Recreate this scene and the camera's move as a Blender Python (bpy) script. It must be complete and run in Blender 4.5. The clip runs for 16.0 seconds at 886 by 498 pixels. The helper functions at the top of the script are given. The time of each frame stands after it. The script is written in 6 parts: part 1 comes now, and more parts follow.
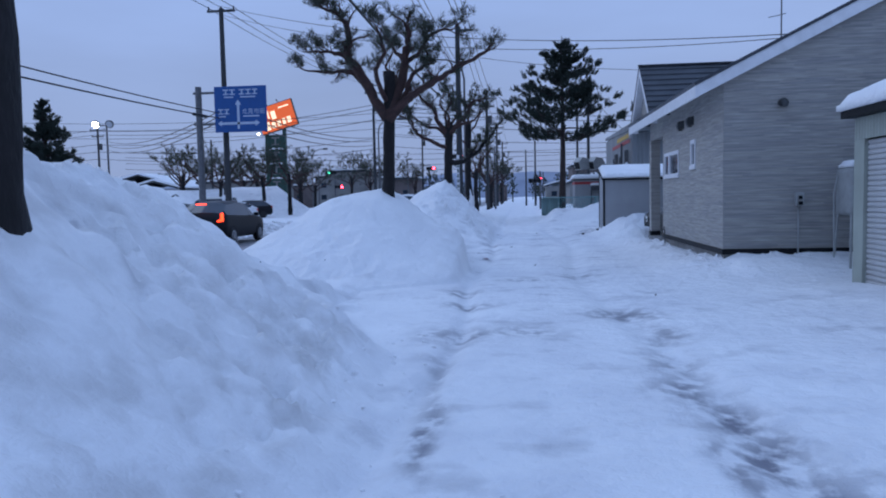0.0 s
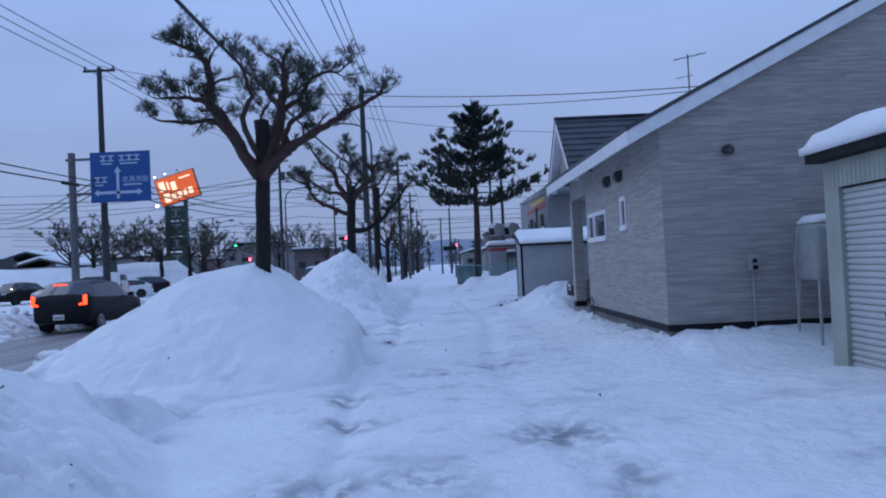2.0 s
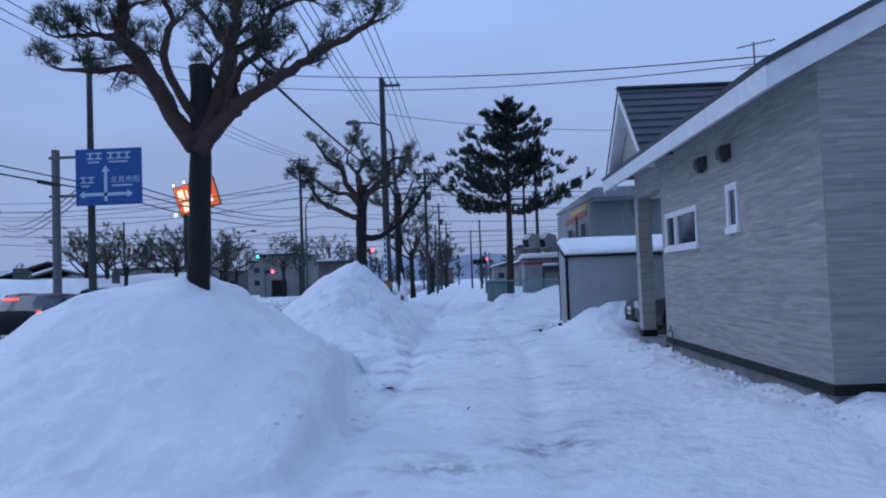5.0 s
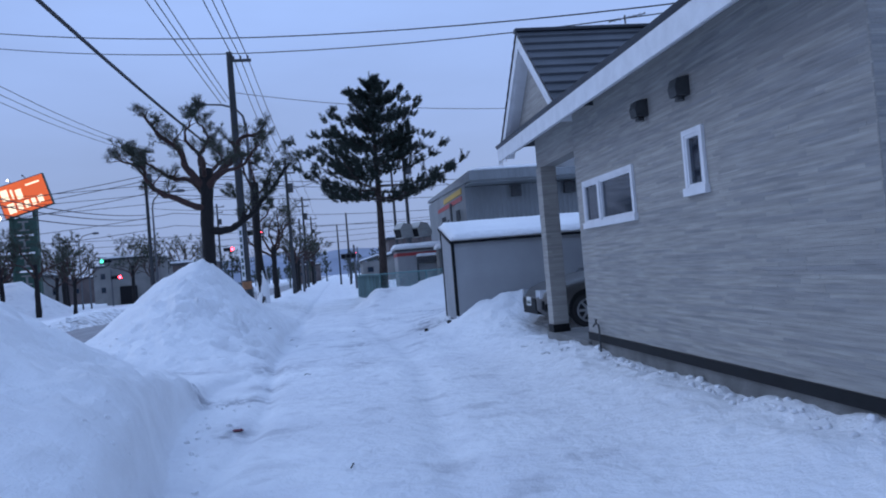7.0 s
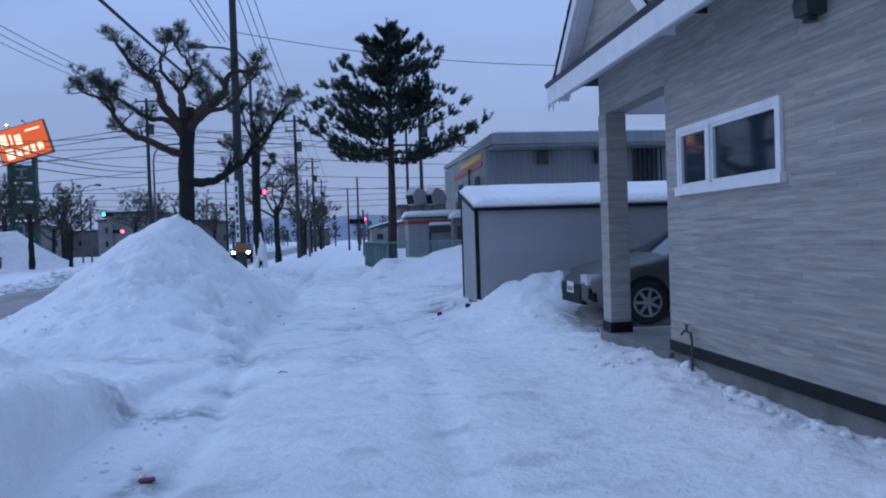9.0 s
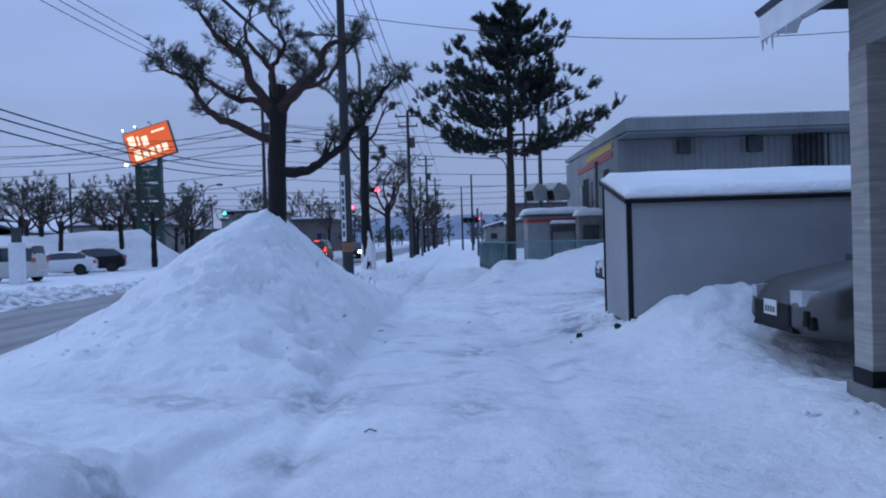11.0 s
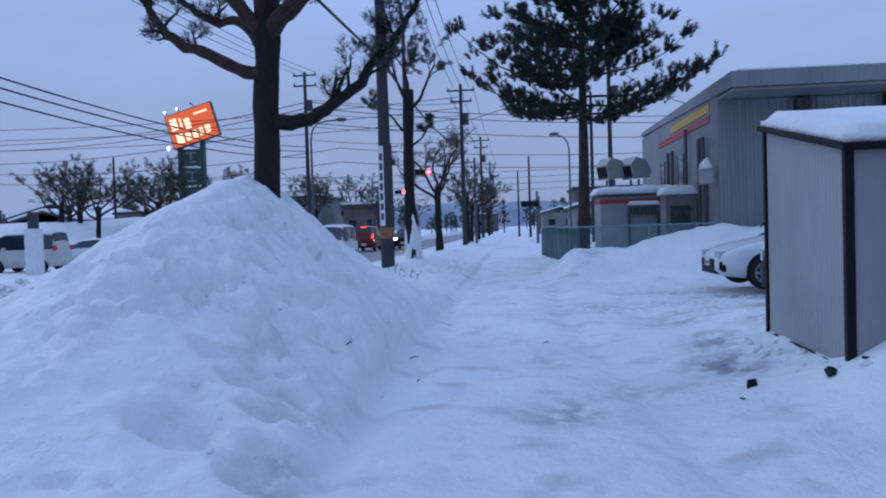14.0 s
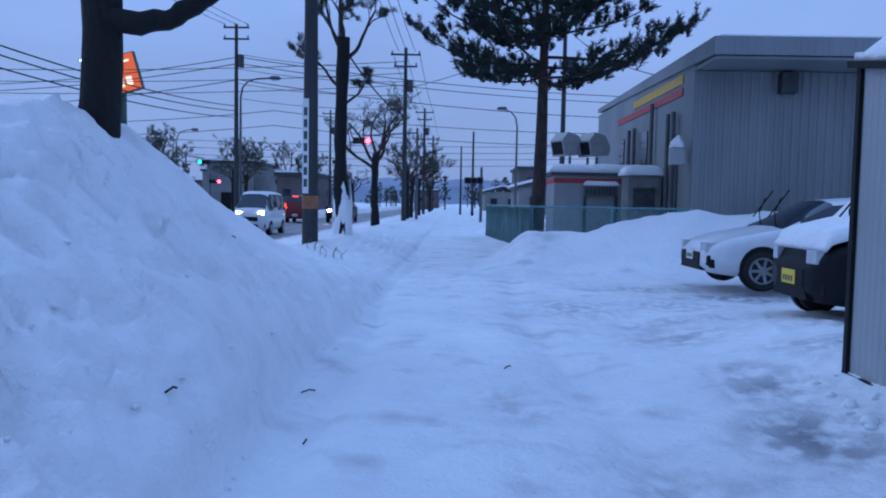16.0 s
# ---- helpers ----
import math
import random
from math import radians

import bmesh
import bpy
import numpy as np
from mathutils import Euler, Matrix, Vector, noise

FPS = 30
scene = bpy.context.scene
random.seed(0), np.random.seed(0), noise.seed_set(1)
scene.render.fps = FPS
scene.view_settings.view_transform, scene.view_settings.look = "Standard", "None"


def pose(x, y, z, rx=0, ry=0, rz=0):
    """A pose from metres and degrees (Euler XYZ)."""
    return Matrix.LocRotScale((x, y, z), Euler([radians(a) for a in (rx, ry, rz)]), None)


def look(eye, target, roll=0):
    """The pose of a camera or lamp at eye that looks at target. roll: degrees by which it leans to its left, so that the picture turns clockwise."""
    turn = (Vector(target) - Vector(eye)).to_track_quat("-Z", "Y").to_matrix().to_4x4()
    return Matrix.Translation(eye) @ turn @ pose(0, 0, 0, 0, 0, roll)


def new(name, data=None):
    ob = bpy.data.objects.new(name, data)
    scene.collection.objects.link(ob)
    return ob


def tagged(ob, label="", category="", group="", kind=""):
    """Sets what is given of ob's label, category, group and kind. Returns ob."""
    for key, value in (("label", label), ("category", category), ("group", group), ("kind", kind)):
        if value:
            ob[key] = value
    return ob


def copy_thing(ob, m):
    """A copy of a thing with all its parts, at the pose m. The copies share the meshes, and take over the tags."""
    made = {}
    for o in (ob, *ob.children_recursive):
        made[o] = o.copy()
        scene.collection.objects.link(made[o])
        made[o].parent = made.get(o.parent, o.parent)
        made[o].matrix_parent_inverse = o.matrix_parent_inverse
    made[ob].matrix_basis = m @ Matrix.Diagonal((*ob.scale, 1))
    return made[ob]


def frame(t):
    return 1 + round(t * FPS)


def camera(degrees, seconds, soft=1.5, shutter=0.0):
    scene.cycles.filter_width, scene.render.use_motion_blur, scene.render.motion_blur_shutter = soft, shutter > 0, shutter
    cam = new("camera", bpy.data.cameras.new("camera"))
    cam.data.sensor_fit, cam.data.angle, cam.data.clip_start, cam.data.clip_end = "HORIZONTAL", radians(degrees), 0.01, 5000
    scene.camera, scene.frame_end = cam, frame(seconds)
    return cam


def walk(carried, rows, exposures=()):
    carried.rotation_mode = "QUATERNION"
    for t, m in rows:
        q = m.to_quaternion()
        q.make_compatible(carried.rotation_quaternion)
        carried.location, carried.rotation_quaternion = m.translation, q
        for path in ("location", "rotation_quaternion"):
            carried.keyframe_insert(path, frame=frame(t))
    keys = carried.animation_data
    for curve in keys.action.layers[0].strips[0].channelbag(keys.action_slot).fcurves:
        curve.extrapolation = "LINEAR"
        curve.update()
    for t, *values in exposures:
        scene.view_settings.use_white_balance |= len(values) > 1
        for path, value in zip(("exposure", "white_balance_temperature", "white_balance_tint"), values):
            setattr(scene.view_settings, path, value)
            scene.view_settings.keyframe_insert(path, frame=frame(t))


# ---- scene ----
cam = camera(61.9, 16.0, soft=1.95)
PATH = [
    (0, (0.028, 0.015, 1.452), (-0.183, 1.999, 1.314), -1.2),
    (0.5, (0.035, 0.668, 1.452), (-0.133, 2.66, 1.423), -1.2),
    (1, (0.124, 1.364, 1.477), (0.11, 3.364, 1.487), -1.7),
    (1.5, (0.175, 2.051, 1.507), (0.195, 4.05, 1.536), -1.6),
    (2, (0.246, 2.737, 1.498), (0.261, 4.737, 1.538), -2.7),
    (2.5, (0.231, 3.465, 1.5), (0.204, 5.463, 1.576), -0.9),
    (3, (0.265, 4.108, 1.508), (0.258, 6.107, 1.552), -0.8),
    (3.2, (0.292, 4.366, 1.483), (0.257, 6.366, 1.507), -0.6),
    (5.3, (0.371, 7.326, 1.521), (0.306, 9.322, 1.636), -2.1),
    (5.5, (0.342, 7.608, 1.527), (0.276, 9.602, 1.67), -1.0),
    (6, (0.363, 8.31, 1.49), (0.429, 10.307, 1.58), -2.2),
    (6.5, (0.272, 8.991, 1.515), (0.339, 10.986, 1.641), -2.8),
    (7, (0.309, 9.676, 1.491), (0.599, 11.655, 1.535), -4.8),
    (7.5, (0.301, 10.375, 1.521), (0.565, 12.357, 1.54), -3.0),
    (8, (0.42, 11.103, 1.483), (0.793, 13.067, 1.436), -3.3),
    (8.5, (0.46, 11.787, 1.511), (0.744, 13.766, 1.463), -2.6),
    (9, (0.53, 12.506, 1.506), (0.788, 14.489, 1.472), -1.9),
    (9.5, (0.499, 13.205, 1.568), (0.676, 15.197, 1.546), -2.1),
    (9.7, (0.466, 13.49, 1.582), (0.621, 15.483, 1.549), -1.9),
    (11.8, (0.528, 16.322, 1.488), (0.413, 18.318, 1.465), -1.9),
    (12, (0.523, 16.599, 1.488), (0.438, 18.597, 1.455), -1.9),
    (12.5, (0.427, 17.364, 1.476), (0.177, 19.348, 1.468), -2.4),
    (13, (0.378, 18.04, 1.486), (0.114, 20.022, 1.457), -2.1),
    (13.5, (0.321, 18.777, 1.461), (0.015, 20.753, 1.407), -2.5),
    (14, (0.288, 19.49, 1.44), (0.094, 21.479, 1.383), -1.8),
    (14.5, (0.255, 20.174, 1.441), (0.135, 22.169, 1.383), -3.1),
    (15, (0.232, 20.913, 1.428), (0.248, 22.908, 1.289), -1.6),
    (15.5, (0.169, 21.614, 1.463), (0.141, 23.61, 1.351), 0.3),
    (16, (0.166, 22.342, 1.375), (0.137, 24.338, 1.252), 1.0),
]
walk(cam, [(t, look(eye, target, roll)) for t, eye, target, roll in PATH],
     exposures=[(0, 0.01, 6500, 10), (0.5, -0.09, 6500, 10), (1, -0.05, 6500, 10), (1.5, 0.05, 6500, 10), (2, -0.03, 6500, 10), (2.5, -0.05, 6500, 10), (6, 0.06, 6500, 10), (8, 0.12, 6500, 10), (8.5, 0.05, 6500, 10), (9.5, -0.01, 6500, 10), (13, -0.02, 6500, 10), (15.5, 0.05, 6500, 10), (16, -0.03, 5600, 9)])

# ---- world, sun ----
world = bpy.data.worlds.new("dusk_sky")
scene.world = world
world.use_nodes = True
wn, wl = world.node_tree.nodes, world.node_tree.links
wn.clear()
w_out, w_bg = wn.new("ShaderNodeOutputWorld"), wn.new("ShaderNodeBackground")
w_sky = wn.new("ShaderNodeTexSky")
w_sky.sky_type, w_sky.sun_disc = "NISHITA", False
w_sky.sun_elevation, w_sky.sun_rotation = radians(4), radians(250)
w_co, w_sep = wn.new("ShaderNodeTexCoord"), wn.new("ShaderNodeSeparateXYZ")
w_ramp, w_noise, w_map = wn.new("ShaderNodeValToRGB"), wn.new("ShaderNodeTexNoise"), wn.new("ShaderNodeMapping")
w_mixn, w_mix = wn.new("ShaderNodeMixRGB"), wn.new("ShaderNodeMixRGB")
# thick cloud from the horizon up
cr = w_ramp.color_ramp
cr.elements[0].position, cr.elements[0].color = 0.0, (3.0, 3.95, 6.6, 1)
cr.elements[1].position, cr.elements[1].color = 1.0, (4.6, 7.1, 13.0, 1)
el = cr.elements.new(0.10); el.color = (3.6, 4.85, 8.2, 1)
el = cr.elements.new(0.32); el.color = (3.9, 5.65, 10.3, 1)
w_noise.inputs["Scale"].default_value, w_noise.inputs["Detail"].default_value = 1.7, 6
w_map.inputs["Scale"].default_value = (1, 1, 4)
w_mixn.blend_type, w_mixn.inputs[0].default_value = "OVERLAY", 0.30
w_mix.inputs[0].default_value = 0.94
wl.new(w_co.outputs["Generated"], w_sep.inputs[0])
wl.new(w_sep.outputs["Z"], w_ramp.inputs[0])
wl.new(w_co.outputs["Generated"], w_map.inputs[0])
wl.new(w_map.outputs[0], w_noise.inputs["Vector"])
wl.new(w_ramp.outputs[0], w_mixn.inputs[1])
wl.new(w_noise.outputs["Fac"], w_mixn.inputs[2])
wl.new(w_sky.outputs[0], w_mix.inputs[1])
wl.new(w_mixn.outputs[0], w_mix.inputs[2])
wl.new(w_mix.outputs[0], w_bg.inputs[0])
w_bg.inputs[1].default_value = 0.088
wl.new(w_bg.outputs[0], w_out.inputs[0])
sun = new("sun", bpy.data.lights.new("sun", "SUN"))
sun.data.energy, sun.data.angle, sun.data.color = 0.56, radians(50), (0.68, 0.80, 1.0)
sun.matrix_world = look((-24, 15, 19), (0, 0, 0))


# ---- materials ----
def material(name, base, rough=0.6, metal=0.0, var=0.12, scale=6.0, bump=0.15, fine=60.0, tint=None, stretch=(1, 1, 1), spec=0.5):
    """Base colour with coarse blotches towards tint, fine grain and bump."""
    m = bpy.data.materials.new(name)
    m.use_nodes = True
    n, l = m.node_tree.nodes, m.node_tree.links
    b = n["Principled BSDF"]
    co, mp = n.new("ShaderNodeTexCoord"), n.new("ShaderNodeMapping")
    mp.inputs["Scale"].default_value = stretch
    l.new(co.outputs["Object"], mp.inputs[0])
    n1, n2 = n.new("ShaderNodeTexNoise"), n.new("ShaderNodeTexNoise")
    n1.inputs["Scale"].default_value, n1.inputs["Detail"].default_value = scale, 4
    n2.inputs["Scale"].default_value, n2.inputs["Detail"].default_value = fine, 3
    for q in (n1, n2):
        l.new(mp.outputs[0], q.inputs["Vector"])
    tint = tint or tuple(c * (1 - 2.2 * var) for c in base)
    mx = n.new("ShaderNodeMixRGB")
    mx.inputs[1].default_value, mx.inputs[2].default_value = (*base, 1), (*tint, 1)
    r1 = n.new("ShaderNodeMapRange")
    r1.inputs[1].default_value, r1.inputs[2].default_value = 0.35, 0.72
    l.new(n1.outputs["Fac"], r1.inputs[0])
    l.new(r1.outputs[0], mx.inputs[0])
    mg = n.new("ShaderNodeMixRGB")
    mg.blend_type = "MULTIPLY"
    mg.inputs[0].default_value = min(1, var * 2)
    l.new(mx.outputs[0], mg.inputs[1])
    l.new(n2.outputs["Fac"], mg.inputs[2])
    gain = n.new("ShaderNodeMixRGB")
    gain.blend_type, gain.inputs[0].default_value = "MULTIPLY", 1
    k = 1 + min(1, var * 2) * 0.5
    gain.inputs[2].default_value = (k, k, k, 1)
    l.new(mg.outputs[0], gain.inputs[1])
    l.new(gain.outputs[0], b.inputs["Base Color"])
    b.inputs["Roughness"].default_value, b.inputs["Metallic"].default_value = rough, metal
    b.inputs["Specular IOR Level"].default_value = spec
    if bump:
        bp = n.new("ShaderNodeBump")
        bp.inputs["Strength"].default_value, bp.inputs["Distance"].default_value = bump, 0.02
        l.new(n2.outputs["Fac"], bp.inputs["Height"])
        l.new(bp.outputs[0], b.inputs["Normal"])
    return m


def glowing(name, colour, strength):
    m = bpy.data.materials.new(name)
    m.use_nodes = True
    b = m.node_tree.nodes["Principled BSDF"]
    b.inputs["Base Color"].default_value = (*[c * 0.5 for c in colour], 1)
    b.inputs["Emission Color"].default_value, b.inputs["Emission Strength"].default_value = (*colour, 1), strength
    return m


def siding_material():
    """Pressed siding board: thin random stone-like courses in pale warm grey."""
    m = material("siding", (0.47, 0.44, 0.40), 0.75, var=0.05)
    n, l = m.node_tree.nodes, m.node_tree.links
    b = n["Principled BSDF"]
    geo, sep, cmb, add = n.new("ShaderNodeTexCoord"), n.new("ShaderNodeSeparateXYZ"), n.new("ShaderNodeCombineXYZ"), n.new("ShaderNodeMath")
    l.new(geo.outputs["Object"], sep.inputs[0])
    l.new(sep.outputs[0], add.inputs[0])
    l.new(sep.outputs[1], add.inputs[1])
    l.new(add.outputs[0], cmb.inputs[0])
    l.new(sep.outputs[2], cmb.inputs[1])
    cols, fac = [], []
    for sc, w, h, off in ((1.0, 0.53, 0.040, 0.37), (1.0, 0.31, 0.020, 0.61)):
        br = n.new("ShaderNodeTexBrick")
        br.offset, br.offset_frequency, br.squash = off, 3, 1.0
        br.inputs["Color1"].default_value, br.inputs["Color2"].default_value = (0.41, 0.39, 0.355, 1), (0.25, 0.24, 0.225, 1)
        br.inputs["Mortar"].default_value = (0.27, 0.262, 0.25, 1)
        br.inputs["Scale"].default_value, br.inputs["Mortar Size"].default_value = sc, 0.0035
        br.inputs["Mortar Smooth"].default_value = 0.4
        br.inputs["Brick Width"].default_value, br.inputs["Row Height"].default_value = w, h
        l.new(cmb.outputs[0], br.inputs["Vector"])
        cols.append(br)
    mx = n.new("ShaderNodeMixRGB")
    mx.inputs[0].default_value = 0.5
    l.new(cols[0].outputs["Color"], mx.inputs[1])
    l.new(cols[1].outputs["Color"], mx.inputs[2])
    nz, mul = n.new("ShaderNodeTexNoise"), n.new("ShaderNodeMixRGB")
    nz.inputs["Scale"].default_value, nz.inputs["Detail"].default_value = 0.7, 6
    l.new(geo.outputs["Object"], nz.inputs["Vector"])
    mul.blend_type, mul.inputs[0].default_value = "OVERLAY", 0.3
    l.new(mx.outputs[0], mul.inputs[1])
    l.new(nz.outputs["Fac"], mul.inputs[2])
    l.new(mul.outputs[0], b.inputs["Base Color"])
    bw, bp = n.new("ShaderNodeRGBToBW"), n.new("ShaderNodeBump")
    l.new(mx.outputs[0], bw.inputs[0])
    l.new(bw.outputs[0], bp.inputs["Height"])
    bp.inputs["Strength"].default_value, bp.inputs["Distance"].default_value = 0.5, 0.02
    l.new(bp.outputs[0], b.inputs["Normal"])
    return m


def snow_material(name="snow", trodden=True):
    m = bpy.data.materials.new(name)
    m.use_nodes = True
    n, l = m.node_tree.nodes, m.node_tree.links
    b = n["Principled BSDF"]
    co = n.new("ShaderNodeTexCoord")

    def noise_tex(scale, detail, stretch=(1, 1, 1)):
        mp, q = n.new("ShaderNodeMapping"), n.new("ShaderNodeTexNoise")
        mp.inputs["Scale"].default_value = stretch
        l.new(co.outputs["Object"], mp.inputs[0])
        l.new(mp.outputs[0], q.inputs["Vector"])
        q.inputs["Scale"].default_value, q.inputs["Detail"].default_value = scale, detail
        return q.outputs["Fac"]

    def remap(s, a, c, lo=0.0, hi=1.0):
        q = n.new("ShaderNodeMapRange")
        q.inputs[1].default_value, q.inputs[2].default_value, q.inputs[3].default_value, q.inputs[4].default_value = a, c, lo, hi
        l.new(s, q.inputs[0])
        return q.outputs[0]

    def mix(f, a, c, mode="MIX"):
        q = n.new("ShaderNodeMixRGB")
        q.blend_type = mode
        for k, v in ((0, f), (1, a), (2, c)):
            if isinstance(v, (tuple, float, int)):
                q.inputs[k].default_value = v
            else:
                l.new(v, q.inputs[k])
        return q.outputs[0]

    def times(a, c):
        q = n.new("ShaderNodeMath")
        q.operation = "MULTIPLY"
        l.new(a, q.inputs[0])
        l.new(c, q.inputs[1])
        return q.outputs[0]

    col = mix(remap(noise_tex(0.9, 6), 0.3, 0.7), (0.88, 0.885, 0.89, 1), (0.80, 0.805, 0.82, 1))
    if trodden:
        at = n.new("ShaderNodeAttribute")
        at.attribute_name = "trodden"
        dirt = n.new("ShaderNodeAttribute")
        dirt.attribute_name = "grit"
        col = mix(times(at.outputs["Fac"], remap(noise_tex(0.55, 4, (0.7, 1, 1)), 0.42, 0.75, 0, 0.6)), col, (0.66, 0.665, 0.70, 1))
        col = mix(times(at.outputs["Fac"], remap(noise_tex(2.1, 5, (0.8, 1, 1)), 0.45, 0.70, 0, 0.45)), col, (0.66, 0.665, 0.70, 1))
        # path wear, plus the shade and dirt painted into the heap hollows
        bare = n.new("ShaderNodeAttribute")
        bare.attribute_name = "bare"
        icy = remap(noise_tex(6.5, 8, (1.0, 0.7, 1)), 0.40, 0.57, 0.12, 1.0)
        col = mix(times(bare.outputs["Fac"], icy), col, (0.20, 0.20, 0.235, 1))
        streak = times(at.outputs["Fac"], remap(noise_tex(1.6, 8, (0.95, 1.15, 1)), 0.56, 0.70, 0, 0.44))
        col = mix(streak, col, (0.34, 0.34, 0.37, 1))
        spots = remap(noise_tex(9.0, 3), 0.72, 0.80, 0, 0.4)
        col = mix(times(at.outputs["Fac"], spots), col, (0.30, 0.29, 0.29, 1))
        col = mix(times(dirt.outputs["Fac"], remap(noise_tex(3.0, 8), 0.42, 0.66)), col, (0.27, 0.25, 0.24, 1))
    l.new(col, b.inputs["Base Color"])
    b.inputs["Roughness"].default_value = 0.62
    b.inputs["Specular IOR Level"].default_value = 0.3
    hs = n.new("ShaderNodeMath")
    hs.operation = "MULTIPLY_ADD"
    l.new(noise_tex(6, 8), hs.inputs[0])
    hs.inputs[1].default_value = 6.5
    l.new(noise_tex(45, 5), hs.inputs[2])
    bp = n.new("ShaderNodeBump")
    bp.inputs["Strength"].default_value, bp.inputs["Distance"].default_value = 0.40, 0.04
    l.new(hs.outputs[0], bp.inputs["Height"])
    l.new(bp.outputs[0], b.inputs["Normal"])
    return m


def block_material():
    """Single embossed blocks of the siding, each of its own grey."""
    m = material("siding_block", (0.33, 0.315, 0.29), 0.78, var=0.1, scale=9, fine=90, bump=0.25)
    n, l = m.node_tree.nodes, m.node_tree.links
    b = n["Principled BSDF"]
    oi, geo, add, fr, ramp, mul = n.new("ShaderNodeObjectInfo"), n.new("ShaderNodeNewGeometry"), n.new("ShaderNodeMath"), n.new("ShaderNodeMath"), n.new("ShaderNodeValToRGB"), n.new("ShaderNodeMixRGB")
    l.new(oi.outputs["Random"], add.inputs[0])
    l.new(geo.outputs["Random Per Island"], add.inputs[1])
    fr.operation = "FRACT"
    l.new(add.outputs[0], fr.inputs[0])
    l.new(fr.outputs[0], ramp.inputs[0])
    e = ramp.color_ramp.elements
    e[0].color, e[1].color = (0.258, 0.255, 0.250, 1), (0.340, 0.325, 0.299, 1)
    k = e.new(0.5)
    k.color = (0.303, 0.292, 0.274, 1)
    nz = n.new("ShaderNodeTexNoise")
    nz.inputs["Scale"].default_value, nz.inputs["Detail"].default_value = 2.2, 6
    streaks = n.new("ShaderNodeMapping")
    streaks.inputs["Scale"].default_value = (1.0, 1.0, 16.0)
    l.new(geo.outputs["Position"], streaks.inputs[0])
    l.new(streaks.outputs[0], nz.inputs["Vector"])
    mul.blend_type, mul.inputs[0].default_value = "OVERLAY", 0.55
    l.new(ramp.outputs[0], mul.inputs[1])
    l.new(nz.outputs["Fac"], mul.inputs[2])
    l.new(mul.outputs[0], b.inputs["Base Color"])
    return m


BLOCK = block_material()
SNOW = snow_material("ground_snow")
CLEAN = snow_material("fresh_snow", False)
SIDING = siding_material()
WHITE = material("white_trim", (0.74, 0.75, 0.77), 0.45, var=0.06)
BLACK = material("black_trim", (0.012, 0.013, 0.015), 0.6, var=0.2, spec=0.2)
CONCRETE = material("concrete", (0.21, 0.21, 0.205), 0.85, var=0.2, scale=3, bump=0.4)
ROOFING = material("roof_sheet", (0.055, 0.062, 0.075), 0.42, 0.3, var=0.2, scale=2)
SHEDWALL = material("shed_sheet", (0.36, 0.37, 0.38), 0.5, 0.15, var=0.08, scale=1.2)
STOREWALL = material("store_sheet", (0.25, 0.27, 0.28), 0.55, 0.15, var=0.12, scale=0.8, stretch=(1, 1, 0.3))
SHUTTER = material("shutter_sheet", (0.50, 0.50, 0.50), 0.45, 0.2, var=0.08, scale=2)
GARAGE = material("garage_sheet", (0.35, 0.38, 0.33), 0.6, 0.1, var=0.1, scale=1.5)
DARKGLASS = material("window_glass", (0.020, 0.030, 0.045), 0.05, var=0.05, bump=0, spec=0.7)
CURTAIN = material("net_curtain", (0.33, 0.35, 0.38), 0.8, var=0.15, stretch=(1, 6, 0.6))
BARK = material("pine_bark", (0.015, 0.013, 0.014), 0.95, var=0.35, scale=9, fine=28, bump=1.0, tint=(0.011, 0.010, 0.010), stretch=(1, 1, 0.35))
PINEBARK = material("brown_bark", (0.065, 0.045, 0.040), 0.95, var=0.3, scale=9, fine=28, bump=0.9, stretch=(1, 1, 0.35))
LIMB = material("limb_bark", (0.070, 0.037, 0.031), 0.95, var=0.3, scale=10, fine=40, bump=0.8, tint=(0.040, 0.024, 0.022))
NEEDLE = material("pine_needles", (0.050, 0.062, 0.040), 0.75, var=0.3, scale=4, bump=0, tint=(0.028, 0.036, 0.028))
NEEDLE2 = material("garden_pine_needles", (0.024, 0.040, 0.030), 0.8, var=0.3, scale=3, bump=0, tint=(0.014, 0.024, 0.020))
POLE = material("pole_concrete", (0.045, 0.048, 0.052), 0.85, var=0.18, scale=2, stretch=(1, 1, 0.2))
STEEL = material("galvanised", (0.12, 0.125, 0.135), 0.6, 0.2, var=0.15)
DARKSTEEL = material("dark_steel", (0.07, 0.075, 0.08), 0.55, 0.4, var=0.2)
CABLE = material("cable_rubber", (0.02, 0.02, 0.022), 0.7, var=0.1, bump=0)
BLUE = material("sign_blue", (0.004, 0.070, 0.26), 0.6, var=0.06)
SIGNWHITE = material("sign_white", (0.42, 0.50, 0.62), 0.4, var=0.05)
ROADMAT = material("slushy_asphalt", (0.33, 0.32, 0.33), 0.55, var=0.3, scale=0.9, fine=12, bump=0.6, tint=(0.15, 0.145, 0.15), stretch=(2.2, 0.16, 1))
NETM = material("windbreak_net", (0.20, 0.36, 0.38), 0.8, var=0.3, scale=2.5, stretch=(1, 3, 0.4))
RUST = material("faded_orange", (0.34, 0.15, 0.07), 0.7, var=0.2, scale=4)
FENCEM = material("fence_green", (0.17, 0.36, 0.37), 0.6, var=0.2)
OILTANK = material("tank_paint", (0.36, 0.37, 0.36), 0.5, var=0.1)
RUBBER = material("tyre_rubber", (0.02, 0.02, 0.021), 0.85, var=0.2)
RIM = material("alloy", (0.42, 0.43, 0.45), 0.35, 0.8, var=0.1)
